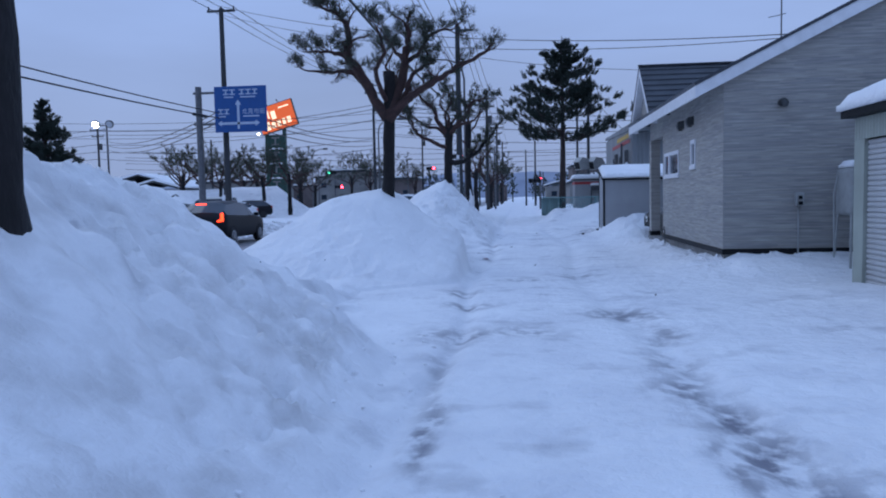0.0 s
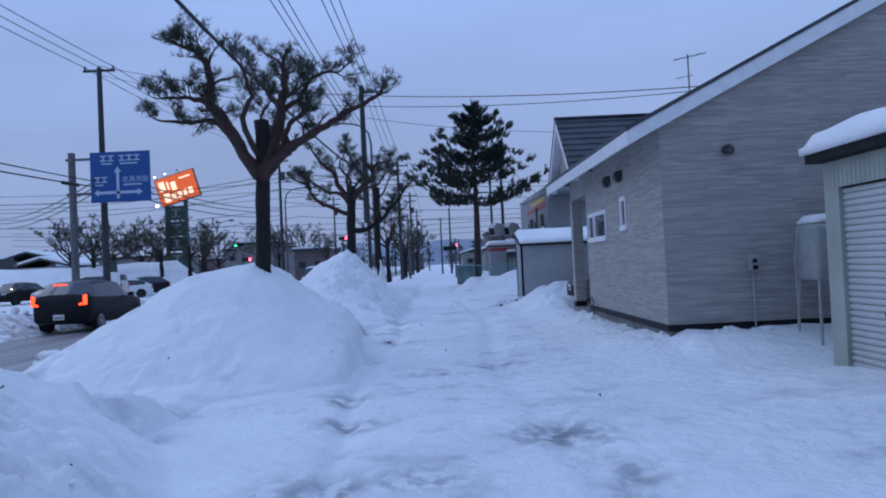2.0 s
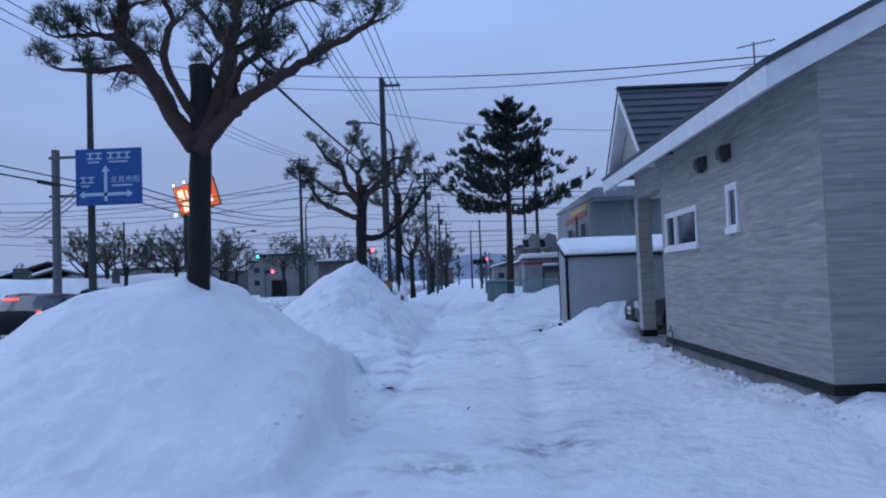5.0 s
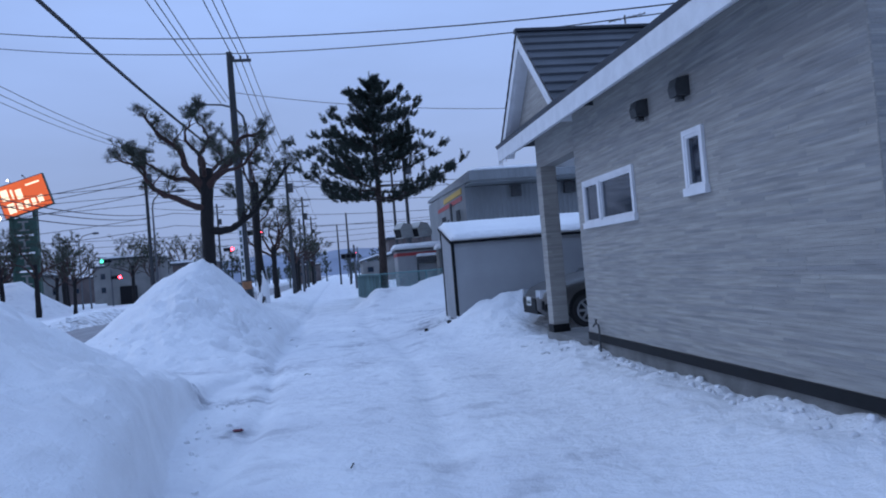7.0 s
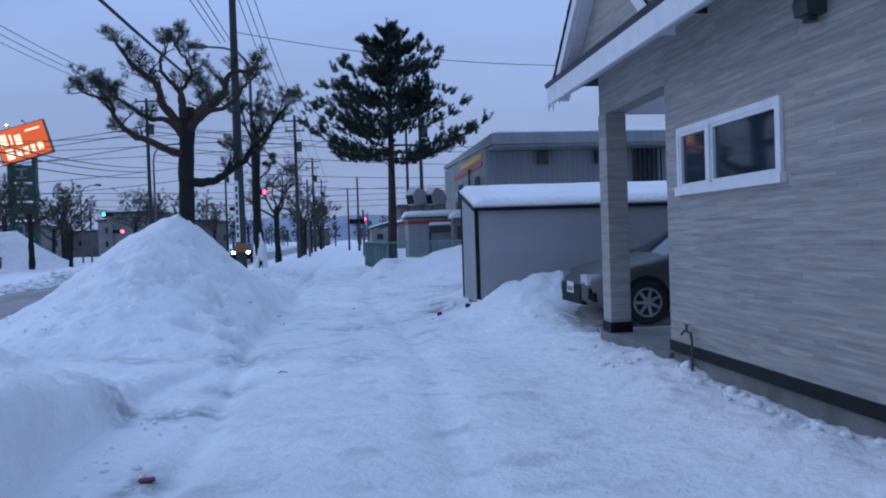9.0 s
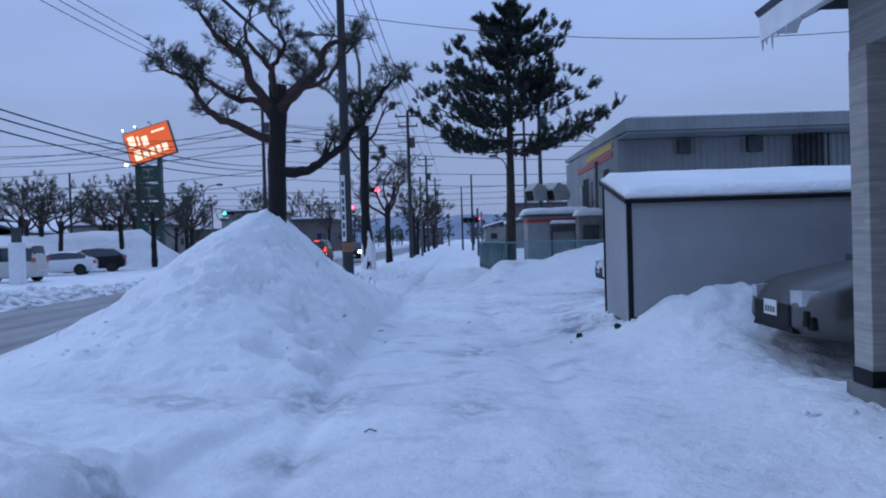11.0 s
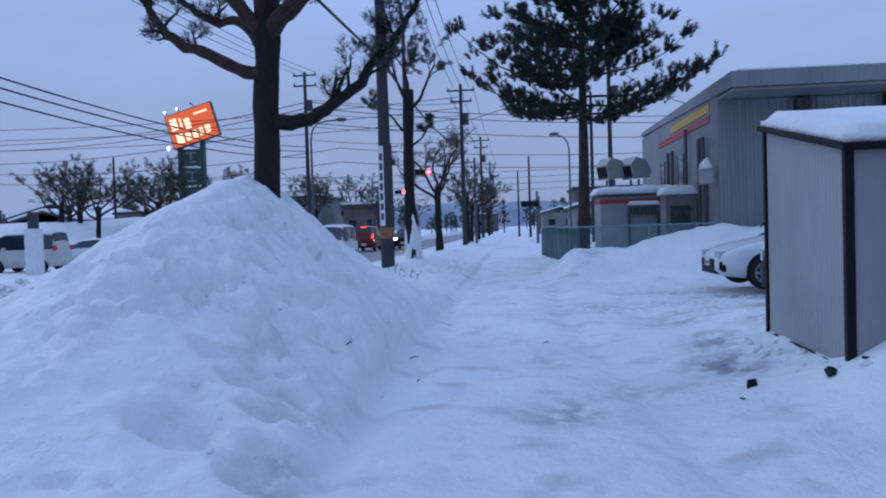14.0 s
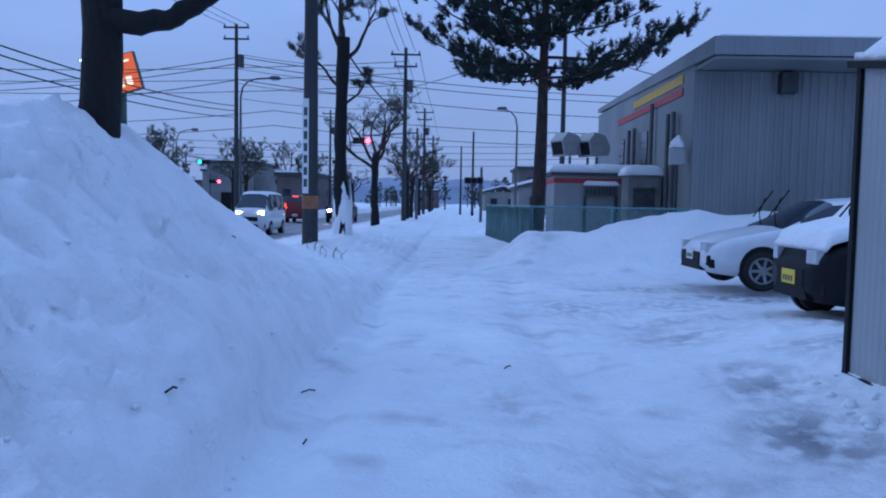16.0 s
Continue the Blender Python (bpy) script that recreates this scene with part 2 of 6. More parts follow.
PLATE = material("plate_white", (0.7, 0.7, 0.68), 0.5, var=0.05)
YELLOWPLATE = material("plate_yellow", (0.72, 0.52, 0.05), 0.5, var=0.05)
INK = material("ink", (0.05, 0.08, 0.06), 0.6, var=0.05)
RED_ON = glowing("red_lamp", (1.0, 0.03, 0.055), 20)
GREEN_ON = glowing("green_lamp", (0.08, 0.9, 0.55), 3)
HEAD_ON = glowing("head_lamp", (1.0, 0.90, 0.72), 40)
TAIL_ON = glowing("tail_lamp", (1.0, 0.05, 0.012), 4.0)
SPOT_ON = glowing("spot_lamp", (1.0, 0.93, 0.80), 6)
HEAD_OFF = material("lamp_lens", (0.5, 0.52, 0.55), 0.12, var=0.1, bump=0)
ORANGE = glowing("lit_sign_orange", (0.80, 0.13, 0.03), 0.75)
CREAM = glowing("lit_sign_letters", (1.0, 0.78, 0.55), 1.15)
TOWERGREEN = material("tower_green", (0.026, 0.075, 0.056), 0.6, var=0.15)
YELLOW = material("stripe_yellow", (0.62, 0.38, 0.04), 0.5, var=0.08)
REDP = material("stripe_red", (0.45, 0.05, 0.05), 0.5, var=0.08)
BEIGE = material("far_plaster", (0.25, 0.245, 0.235), 0.85, var=0.15, scale=0.6)
BROWN = material("far_cladding", (0.15, 0.12, 0.115), 0.8, var=0.2, scale=0.6)
# pale blue-grey: the haze of distance is put into the hill colour
HAZED_HILL = material("hazed_hill", (0.30, 0.34, 0.43), 0.95, var=0.12, scale=0.01, bump=0)
WOOD = material("weathered_wood", (0.16, 0.13, 0.10), 0.9, var=0.25)
PAINTS = {
    "silver": material("paint_silver", (0.36, 0.35, 0.33), 0.3, 0.55, var=0.05, bump=0),
    "white": material("paint_white", (0.68, 0.69, 0.71), 0.25, var=0.04, bump=0),
    "black": material("paint_black", (0.014, 0.015, 0.018), 0.35, var=0.08, bump=0, spec=0.12),
    "bronze": material("paint_bronze", (0.125, 0.122, 0.118), 0.3, 0.5, var=0.05, bump=0),
    "red": material("paint_red", (0.16, 0.022, 0.02), 0.25, 0.2, var=0.08, bump=0),
    "beige": material("paint_beige", (0.52, 0.51, 0.48), 0.35, var=0.05, bump=0),
}

# ---- building helpers ----
ROOTS = {}


def thing(name, x, y, z, rz=0.0, label="", category="", group="", kind=""):
    ob = new(name)
    ob.empty_display_size = 0.2
    ob.matrix_basis = pose(x, y, z, 0, 0, rz)
    ROOTS[ob] = pose(x, y, z, 0, 0, rz)
    return tagged(ob, label, category, group, kind)


def part(name, bm, mat, parent=None, label="", at_world=False, smooth=False):
    """Links a bmesh as one mesh object, under a thing or a part if one is given."""
    if at_world and parent is not None:
        bm.transform(ROOTS[parent].inverted())
    me = bpy.data.meshes.new(name)
    bmesh.ops.recalc_face_normals(bm, faces=bm.faces)
    if smooth:
        for f in bm.faces:
            f.smooth = True
    bm.to_mesh(me)
    bm.free()
    me.materials.append(mat)
    ob = new(name, me)
    if parent is not None:
        ob.parent = parent
        ROOTS[ob] = ROOTS[parent]
    return tagged(ob, label)


def box(bm, x0, x1, y0, y1, z0, z1, bevel=0.0):
    vs = [bm.verts.new(p) for p in ((x0, y0, z0), (x1, y0, z0), (x1, y1, z0), (x0, y1, z0), (x0, y0, z1), (x1, y0, z1), (x1, y1, z1), (x0, y1, z1))]
    fs = [bm.faces.new([vs[i] for i in q]) for q in ((3, 2, 1, 0), (4, 5, 6, 7), (0, 1, 5, 4), (1, 2, 6, 5), (2, 3, 7, 6), (3, 0, 4, 7))]
    if bevel:
        es = list({e for f in fs for e in f.edges})
        bmesh.ops.bevel(bm, geom=es, offset=bevel, segments=2, affect="EDGES", profile=0.6)
    return bm


def solid(*a, bevel=0.0):
    return box(bmesh.new(), *a, bevel=bevel)


def tube(bm, pts, radii, sides=8, cap=True):
    """A tube along points, with a radius at each."""
    pts = [Vector(p) for p in pts]
    rings, up = [], None
    for i, p in enumerate(pts):
        d = (pts[min(i + 1, len(pts) - 1)] - pts[max(i - 1, 0)]).normalized()
        if up is None:
            up = d.orthogonal().normalized()
        up = (up - d * up.dot(d))
        up = up.normalized() if up.length > 1e-5 else d.orthogonal().normalized()
        side = d.cross(up)
        r = radii[i] if isinstance(radii, (list, tuple)) else radii
        rings.append([bm.verts.new(p + (up * math.cos(2 * math.pi * k / sides) + side * math.sin(2 * math.pi * k / sides)) * r) for k in range(sides)])
    for a, b in zip(rings, rings[1:]):
        for k in range(sides):
            bm.faces.new((a[k], a[(k + 1) % sides], b[(k + 1) % sides], b[k]))
    if cap:
        bm.faces.new(rings[0][::-1])
        bm.faces.new(rings[-1])
    return bm


def prism(bm, poly, axis, a, b):
    """Extrudes a polygon of 2D points along axis 'x' (points are y, z), 'y' (x, z) or 'z' (x, y)."""
    def at(p, v):
        return {"x": (v, p[0], p[1]), "y": (p[0], v, p[1]), "z": (p[0], p[1], v)}[axis]
    lo, hi = [bm.verts.new(at(p, a)) for p in poly], [bm.verts.new(at(p, b)) for p in poly]
    bm.faces.new(lo)
    bm.faces.new(hi[::-1])
    for i in range(len(poly)):
        j = (i + 1) % len(poly)
        bm.faces.new((lo[i], lo[j], hi[j], hi[i]))
    return bm


def pierced(bm, axis, at0, at1, u0, u1, z0, z1, holes):
    """A wall from at0 to at1 thick, running u0 to u1, with openings (u0, u1, z0, z1)."""
    us = sorted({u0, u1, *[h[0] for h in holes], *[h[1] for h in holes]})
    zs = sorted({z0, z1, *[h[2] for h in holes], *[h[3] for h in holes]})
    for a, b in zip(us, us[1:]):
        for c, d in zip(zs, zs[1:]):
            um, zm = (a + b) / 2, (c + d) / 2
            if any(h[0] < um < h[1] and h[2] < zm < h[3] for h in holes):
                continue
            if axis == "x":
                box(bm, at0, at1, a, b, c, d)
            else:
                box(bm, a, b, at0, at1, c, d)
    bmesh.ops.remove_doubles(bm, verts=bm.verts, dist=0.0001)
    return bm


def corrugated(bm, axis, at, u0, u1, z0, z1, pitch, depth, out):
    """Ribbed sheet: trapezoid ribs standing out by depth along out (+1 or -1)."""
    prof, u = [], u0
    while u < u1 - 1e-6:
        for du, dv in ((0, 0), (0.42, 0), (0.55, 1), (0.87, 1)):
            if u + du * pitch <= u1:
                prof.append((u + du * pitch, dv))
        u += pitch
    prof.append((u1, 0))
    cols = []
    for q, v in prof:
        w = at + out * v * depth
        cols.append([bm.verts.new((w, q, z) if axis == "x" else (q, w, z)) for z in (z0, z1)])
    for a, b in zip(cols, cols[1:]):
        bm.faces.new((a[0], b[0], b[1], a[1]))
    return bm


def fbm(x, y, scale, octaves=4, seed=0):
    """Smooth value noise in -1..1 on arrays."""
    out, amp, tot = np.zeros_like(x), 1.0, 0.0
    for o in range(octaves):
        u, v = x / scale + 17.3 * seed + 31 * o, y / scale - 9.1 * seed + 57 * o
        iu, iv = np.floor(u), np.floor(v)
        fu, fv = u - iu, v - iv
        fu, fv = fu * fu * fu * (fu * (6 * fu - 15) + 10), fv * fv * fv * (fv * (6 * fv - 15) + 10)

        def h(a, b):
            s = np.sin(a * 127.1 + b * 311.7 + seed * 74.7) * 43758.5453
            return (s - np.floor(s)) * 2 - 1
        out += amp * ((h(iu, iv) * (1 - fu) + h(iu + 1, iv) * fu) * (1 - fv) + (h(iu, iv + 1) * (1 - fu) + h(iu + 1, iv + 1) * fu) * fv)
        tot += amp
        amp, scale = amp * 0.5, scale * 0.5
    return out / tot


def sstep(a, b, x):
    t = np.clip((x - a) / (b - a), 0, 1)
    return t * t * (3 - 2 * t)


# ---- ground ----
CREST_Y = [-14, -2, 3.5, 6.0, 7.6, 9.2, 10.6, 12.1, 13.1, 14.4, 15.4, 17.2, 18.8, 20.4, 22.4, 23.6, 25.2, 26.7, 27.7, 29.1, 31.7, 34.5, 38, 42.5, 46, 52, 70, 200]
CREST_H = [1.2, 1.5, 1.80, 1.78, 1.36, 0.62, 0.14, 0.12, 0.66, 1.44, 1.62, 1.47, 1.0, 0.32, 0.16, 0.55, 1.22, 1.72, 1.92, 1.88, 1.15, 0.52, 0.36, 0.52, 0.42, 0.4, 0.4, 0.4]
ROAD_Z = -0.10


# bare, walked-out patches on the path, and darkened hollows on the heaps: x, y, half width, half length, strength
PATCHES = [(1.60, 2.9, .30, .6, 1), (1.50, 3.5, .28, .6, 1), (1.16, 3.9, .12, .7, .8), (1.42, 4.2, .24, .55, 1), (1.33, 4.9, .22, .6, 1), (1.25, 5.6, .2, .6, .9), (1.28, 6.5, .25, .5, .7), (1.5, 7.9, .2, .6, .7), (1.25, 9.15, .4, .5, .9),
           (-.62, 7.8, .35, .4, .9), (0.02, 7.95, .45, .35, .7), (-.92, 11.4, .25, .35, 1), (-.65, 9.9, .35, .3, .8), (0.06, 12.9, .5, .3, .8), (1.08, 13.65, .35, .3, .9),
           (-.62, 4.5, .10, .9, .9), (-.66, 6.2, .08, .7, .6), (-.85, 17.4, .15, .3, .9), (-1.5, 19.35, .35, .35, .8), (-.9, 19.4, .35, .3, .9), (-.76, 20.3, .3, .3, .7),
           (.65, 25.2, .3, .5, .6), (.6, 21.9, .35, .5, .5), (-.9, 22.3, .5, .5, .7), (-2.1, 21.9, .6, .5, .6), (1.34, 26.0, .3, .4, .4), (2.25, 26.5, .35, .45, .9),
           # from here to y 9.4: shade and dirt of heap hollows, put in as colour
           (-2.88, 4.70, .13, .10, .6), (-2.95, 4.58, .16, .10, .45), (-2.78, 4.78, .11, .08, .5), (-2.90, 5.15, .05, .05, .7), (-2.85, 5.55, .10, .07, .5), (-2.96, 5.65, .10, .06, .4), (-2.37, 4.30, .06, .05, .5),
           (-2.42, 5.93, .07, .05, .4), (-2.23, 6.36, .05, .06, .6), (-2.5, 7.2, .06, .08, .7), (-2.62, 7.6, .07, .09, .6), (-1.57, 24.75, .14, .10, .45), (-1.19, 23.62, .15, .07, .5), (-1.13, 23.32, .15, .07, .55), (-1.72, 23.65, .14, .08, .4), (-1.6, 25.2, .10, .08, .35),
           (-2.65, 9.55, .30, .16, .55), (-2.95, 9.8, .22, .12, .5), (-2.35, 9.4, .16, .10, .4), (2.35, 27.5, .3, .5, .8), (2.5, 29.9, .5, .6, .6), (1.8, 32.2, .7, .8, .5), (.6, 27.4, .2, .4, .4), (3.2, 32.5, .8, .8, .5), (4.6, 33.6, 1.2, .6, .9), (2.9, 30.9, .9, .3, .5), (3.6, 34.6, 1.2, .4, .6), (1.2, 30.4, .5, .25, .35), (3.3, 28.2, .5, .5, .7), (4.9, 29.8, 1.0, .8, .7)]

# footprints and fallen-in hollows on the heaps: x, y, half width, depth
HOLLOWS = [(-2.65, 9.50, .24, .08), (-2.95, 9.75, .20, .07), (-2.30, 9.60, .14, .05), (-2.94, 4.72, .17, .13), (-3.1, 4.95, .2, .10), (-2.79, 4.80, .12, .08), (-2.92, 5.2, .08, .07), (-2.85, 5.55, .12, .08), (-3.0, 5.7, .12, .06),
           (-2.41, 4.35, .07, .05), (-2.85, 7.8, .09, .08), (-2.6, 7.5, .10, .09), (-2.24, 5.5, .08, .05), (-2.17, 6.2, .07, .07), (-2.33, 5.8, .11, .09), (-2.14, 5.2, .10, .07),
           (-1.57, 24.75, .16, .13), (-1.56, 24.42, .13, .11), (-1.61, 25.05, .14, .09), (-1.50, 25.2, .10, .08), (-1.19, 23.62, .15, .12), (-1.13, 23.32, .15, .13), (-1.72, 23.65, .20, .12),
           (-1.68, 25.38, .11, .08), (-1.55, 25.7, .10, .08), (-1.78, 25.95, .10, .08), (-1.64, 26.2, .09, .08), (-1.82, 25.08, .09, .06), (-3.16, 25.05, .12, .06),
           (-1.35, 24.1, .11, .08), (-1.9, 24.6, .10, .06), (-1.3, 25.0, .10, .07), (-1.45, 26.6, .10, .08), (-1.7, 26.9, .10, .08)]


def worn_and_shaded(x, y):
    out = x * 0
    wx, wy = x + 0.12 * fbm(x, y, 0.5, 2, 61), y + 0.2 * fbm(x, y, 0.5, 2, 62)
    for px, py, rx, ry, s in PATCHES:
        out = np.maximum(out, s * np.exp(-((wx - px) / rx) ** 2 - ((wy - py) / ry) ** 2))
    return out


def height(x, y):
    """Height of the snow over the plan, with how trodden and how gritty it is."""
    wob = fbm(x, y, 3.2, 3, 2)
    crest = np.interp(y, CREST_Y, CREST_H) * np.where(y < 60, 1, 0.8)
    cx = -2.75 - 0.36 * sstep(11.0, 13.0, y) * sstep(23, 20, y) - 1.05 * sstep(10.5, 8.0, y) + 0.25 * fbm(x * 0, y, 5.0, 2, 5)
    toe = -0.95 + 0.14 * fbm(x * 0.6, y, 1.8, 2, 3)
    near_end = np.interp(y, [-20, 4.5, 6.5, 9, 11, 12.5], [0, 0, 0.15, 1.2, 2.2, 0])
    toe = toe - near_end - 0.45 * sstep(14, 18.5, y) * sstep(22.5, 20, y)
    u = np.where(x > cx, (x - cx) / np.maximum(toe - cx, 0.25), (cx - x) / (3.6 - 0.30 * sstep(20, 23, y) + 0.5 * fbm(x * 0, y, 4, 2, 8)))
    blunt = 0.13 - 0.11 * sstep(20, 23, y)
    u = np.clip((np.abs(u) - blunt) / (1 - blunt), 0, 1)
    bell_l = 0.5 * (0.5 + 0.5 * np.cos(np.pi * u)) + 0.5 * (1 - u) ** 0.85
    edge = 0.90 + 0.022 * fbm(x * 0.4, y, 0.9, 2, 18)
    drop = 0.80 + 0.09 * sstep(20, 23, y)
    bell_r = np.where(u < edge, 1 - drop * (u / edge) ** 1.05 * (0.7 + 0.3 * u / edge), (1 - drop) * (1 - sstep(edge, 1.0, u)))
    gentle = sstep(13, 9, y)
    bell_r = bell_r * (1 - gentle) + gentle * (1 - u) ** 1.12
    shoulder = 0.30 * sstep(0.5, 0.86, u) * sstep(1.0, edge, u)
    bell = np.where(x > cx, bell_r + shoulder * 0.62 * sstep(9, 13, y) * (1 - 0.5 * sstep(20, 23, y)), bell_l)
    z = crest * bell * (1 + 0.14 * wob)
    z = z + 0.24 * np.exp(-((x + 2.75) / 0.8) ** 2 - ((y - 3.6) / 1.1) ** 2)
    on_berm = sstep(0.03, 0.25, z)
    billow = 1 - 2 * np.abs(fbm(x, y, 0.62, 3, 11))
    dents = np.maximum(0, fbm(x, y, 0.42, 2, 41) - 0.32)
    rough = 0.35 + 0.65 * sstep(-0.25, 0.35, fbm(x, y, 2.4, 2, 51))
    climbed = sstep(22.5, 23.5, y) * sstep(30, 28, y) * sstep(-3.6, -2.6, x)
    rough = rough * (1 + 0.5 * sstep(9, 6, y)) * (1 - 0.4 * climbed)
    z = z + on_berm * (0.08 * fbm(x, y, 1.3, 3, 4) + rough * (0.05 * billow + 0.055 * fbm(x, y, 0.34, 3, 21) - 0.25 * dents))
    z = z + on_berm * sstep(8.5, 6, y) * (0.10 * fbm(x, y, 0.55, 3, 96) - 0.22 * np.maximum(0, fbm(x, y, 0.38, 2, 97) - 0.22))
    # broken crust: lumps and pits left by the plough and by feet
    broken = np.clip(0.30 + 1.3 * climbed + 0.75 * sstep(9, 5.5, y) + 0.6 * np.exp(-((x + 1.25) / 0.45) ** 2), 0, 1.7) * sstep(-0.2, 0.3, fbm(x, y, 1.5, 2, 91))
    lump = 1 - np.abs(fbm(x, y, 0.17, 2, 92)) * 2.4
    z = z + on_berm * broken * (0.042 * lump + 0.036 * fbm(x, y, 0.10, 2, 93) - 0.24 * np.maximum(0, fbm(x, y, 0.17, 2, 94) - 0.22))
    # the trail of feet up the third heap breaks its crust into crumbs
    trail = on_berm * climbed * sstep(-0.15, 0.25, fbm(x, y, 0.9, 2, 101)) * sstep(30, 27, y)
    z = z + trail * (0.10 * fbm(x, y, 0.22, 2, 102) - 0.42 * np.maximum(0, fbm(x, y, 0.15, 2, 103) - 0.12))
    # the walkway: nearly flat, trodden
    for hx, hy, hr, hd in HOLLOWS:
        q = ((x - hx + 0.06 * fbm(x, y, 0.3, 2, 71)) / (hr * 1.35)) ** 2 + ((y - hy + 0.05 * fbm(x, y, 0.25, 2, 72)) / (hr * 1.0)) ** 2
        z = z - 1.5 * hd * (np.exp(-q ** 3) - 0.16 * np.exp(-(q - 2.0) ** 2))
    flat = 1 - on_berm
    walk_w = sstep(-1.5, -0.8, x) * sstep(2.9, 2.0, x)
    z = z + flat * (0.014 * fbm(x, y, 1.1, 3, 6) + 0.007 * fbm(x, y, 0.16, 2, 95) + (0.005 + 0.006 * sstep(20, 26, y)) * fbm(x, y, 0.28, 3, 16))
    crust = sstep(0.8, 1.6, x) * sstep(2.5, 4.5, y) * sstep(13.5, 11.5, y) + 0.8 * sstep(0.3, 1.2, x) * sstep(25.5, 27.5, y) * sstep(37, 35, y)
    z = z + flat * crust * (0.030 * np.maximum(0, fbm(x, y, 0.55, 3, 81) - 0.05) + 0.020 * np.maximum(0, fbm(x, y, 0.2, 2, 82) - 0.1))
    rut = np.exp(-((x + 0.75 + 0.12 * np.sin(y * 0.6)) / 0.12) ** 2) + 0.8 * np.exp(-((x - 1.25 - 0.2 * np.sin(y * 0.35)) / 0.2) ** 2)
    z = z - 0.065 * rut * sstep(48, 30, y) * flat
    # loose snow banked towards the house, the shed and the parking
    bank = sstep(2.2, 3.5, x) * sstep(34, 29, y) * sstep(11.8, 14.0, y)
    z = z + bank * (0.20 + 0.07 * fbm(x, y, 0.5, 4, 9) + 0.05 * np.maximum(0, fbm(x, y, 0.22, 2, 29)))
    z = z + 0.12 * sstep(2.5, 5, x) * sstep(13.0, 10.0, y)
    z = z + 0.44 * np.exp(-((x - 3.95) / 1.0) ** 2 - ((y - 25.0) / 0.5) ** 2) * (1 + 0.4 * fbm(x, y, 0.4, 3, 14))
    z = z - bank * 0.24 * np.exp(-((x - 4.6) / 1.0) ** 2 - ((y - 22.6) / 1.2) ** 2)
    # snow banked against the gable wall
    z = z + (0.16 + 0.06 * fbm(x, y, 0.5, 3, 104)) * sstep(3.5, 3.95, x) * sstep(12.1, 13.4, y) * sstep(15.2, 14.2, y)
    # the yard rises a little to the shed's threshold
    z = z + 0.17 * sstep(1.3, 2.7, x) * sstep(23.4, 24.9, y) * sstep(30.2, 27.9, y)
    # ploughed bank before the fence
    pb = sstep(0.6, 1.9, x) * np.exp(-((y - 39.2) / 1.5) ** 2) + 0.45 * sstep(1.2, 2.4, x) * sstep(36.5, 42, y)
    z = z + (0.92 * pb) * (0.72 + 0.50 * sstep(2.5, 6.5, x)) * (1 + 0.18 * fbm(x, y, 1.2, 4, 12)) * sstep(15, 9, x)
    # carriageway
    road = sstep(-6.1, -6.9, x) * sstep(-12.4, -11.6, x)
    z = z * (1 - road) + (ROAD_Z - 0.12) * road
    far = sstep(-11.7, -12.9, x)
    heap = 0.62 * np.exp(-((x + 13.4) / 0.9) ** 2) * (0.75 + 0.5 * fbm(x, y, 2.5, 4, 7)) + 0.25 * np.exp(-((x + 15.5) / 2.0) ** 2)
    heap = heap * (1 - 0.85 * np.exp(-((y - 44) / 5.5) ** 2))
    z = z + far * np.maximum(heap, 0)
    # long heap behind the parked cars of the lot
    z = z + 2.8 * np.exp(-((y - 72 - 0.15 * (x + 30)) / 3.0) ** 2) * sstep(-20, -25, x) * sstep(-75, -60, x) * (1 + 0.25 * fbm(x, y, 4, 4, 13))
    trod = walk_w * (1 - on_berm) + 0.85 * sstep(1.9, 3.2, x) * sstep(27.5, 30, y) * sstep(39, 36.5, y) * (1 - 0.6 * pb) + 0.6 * far * (1 - np.clip(heap * 3, 0, 1)) + 0.9 * sstep(0.45, 0.1, crest) * sstep(-6, -4, x) * sstep(-0.5, -2, x) + sstep(2.5, 3.2, x) * sstep(12, 9, y)
    grit = np.clip(sstep(-4.7, -6.3, x) * (1 - far) + far * sstep(-13.6, -12.6, x) + 0.12 * on_berm * np.exp(-((x + 1.3) / 0.5) ** 2) + 0.28 * on_berm * sstep(9, 5, y), 0, 1)
    # on the heaps this colour darkens hollows as their shade would
    bare = worn_and_shaded(x, y) * (1 - 0.25 * on_berm)
    z = z - 0.025 * bare
    return z, np.clip(trod, 0, 1), grit, bare


def spread(core0, core1, step, lo, hi, growth):
    """Coordinates evenly spaced in the core, growing apart outside it."""
    mid = list(np.arange(core0, core1 + step / 2, step))
    up, s = [mid[-1]], step
    while up[-1] < hi:
        s *= growth
        up.append(up[-1] + s)
    dn, s = [mid[0]], step
    while dn[-1] > lo:
        s *= growth
        dn.append(dn[-1] - s)
    return np.array(dn[:0:-1] + mid + up[1:])


def sheet(name, xs, ys, mat, func):
    gx, gy = np.meshgrid(xs, ys)
    z, *layers = func(gx, gy)
    nx, ny = len(xs), len(ys)
    me = bpy.data.meshes.new(name)
    co = np.stack([gx, gy, z], -1).reshape(-1, 3)
    i = np.arange(nx * ny).reshape(ny, nx)
    faces = np.stack([i[:-1, :-1], i[:-1, 1:], i[1:, 1:], i[1:, :-1]], -1).reshape(-1, 4)
    me.from_pydata(co.tolist(), [], faces.tolist())
    for key, arr in zip(("trodden", "grit", "bare"), layers):
        me.attributes.new(key, "FLOAT", "POINT").data.foreach_set("value", np.asarray(arr, dtype=np.float32).ravel())
    me.polygons.foreach_set("use_smooth", [True] * len(me.polygons))
    me.materials.append(mat)
    return new(name, me)


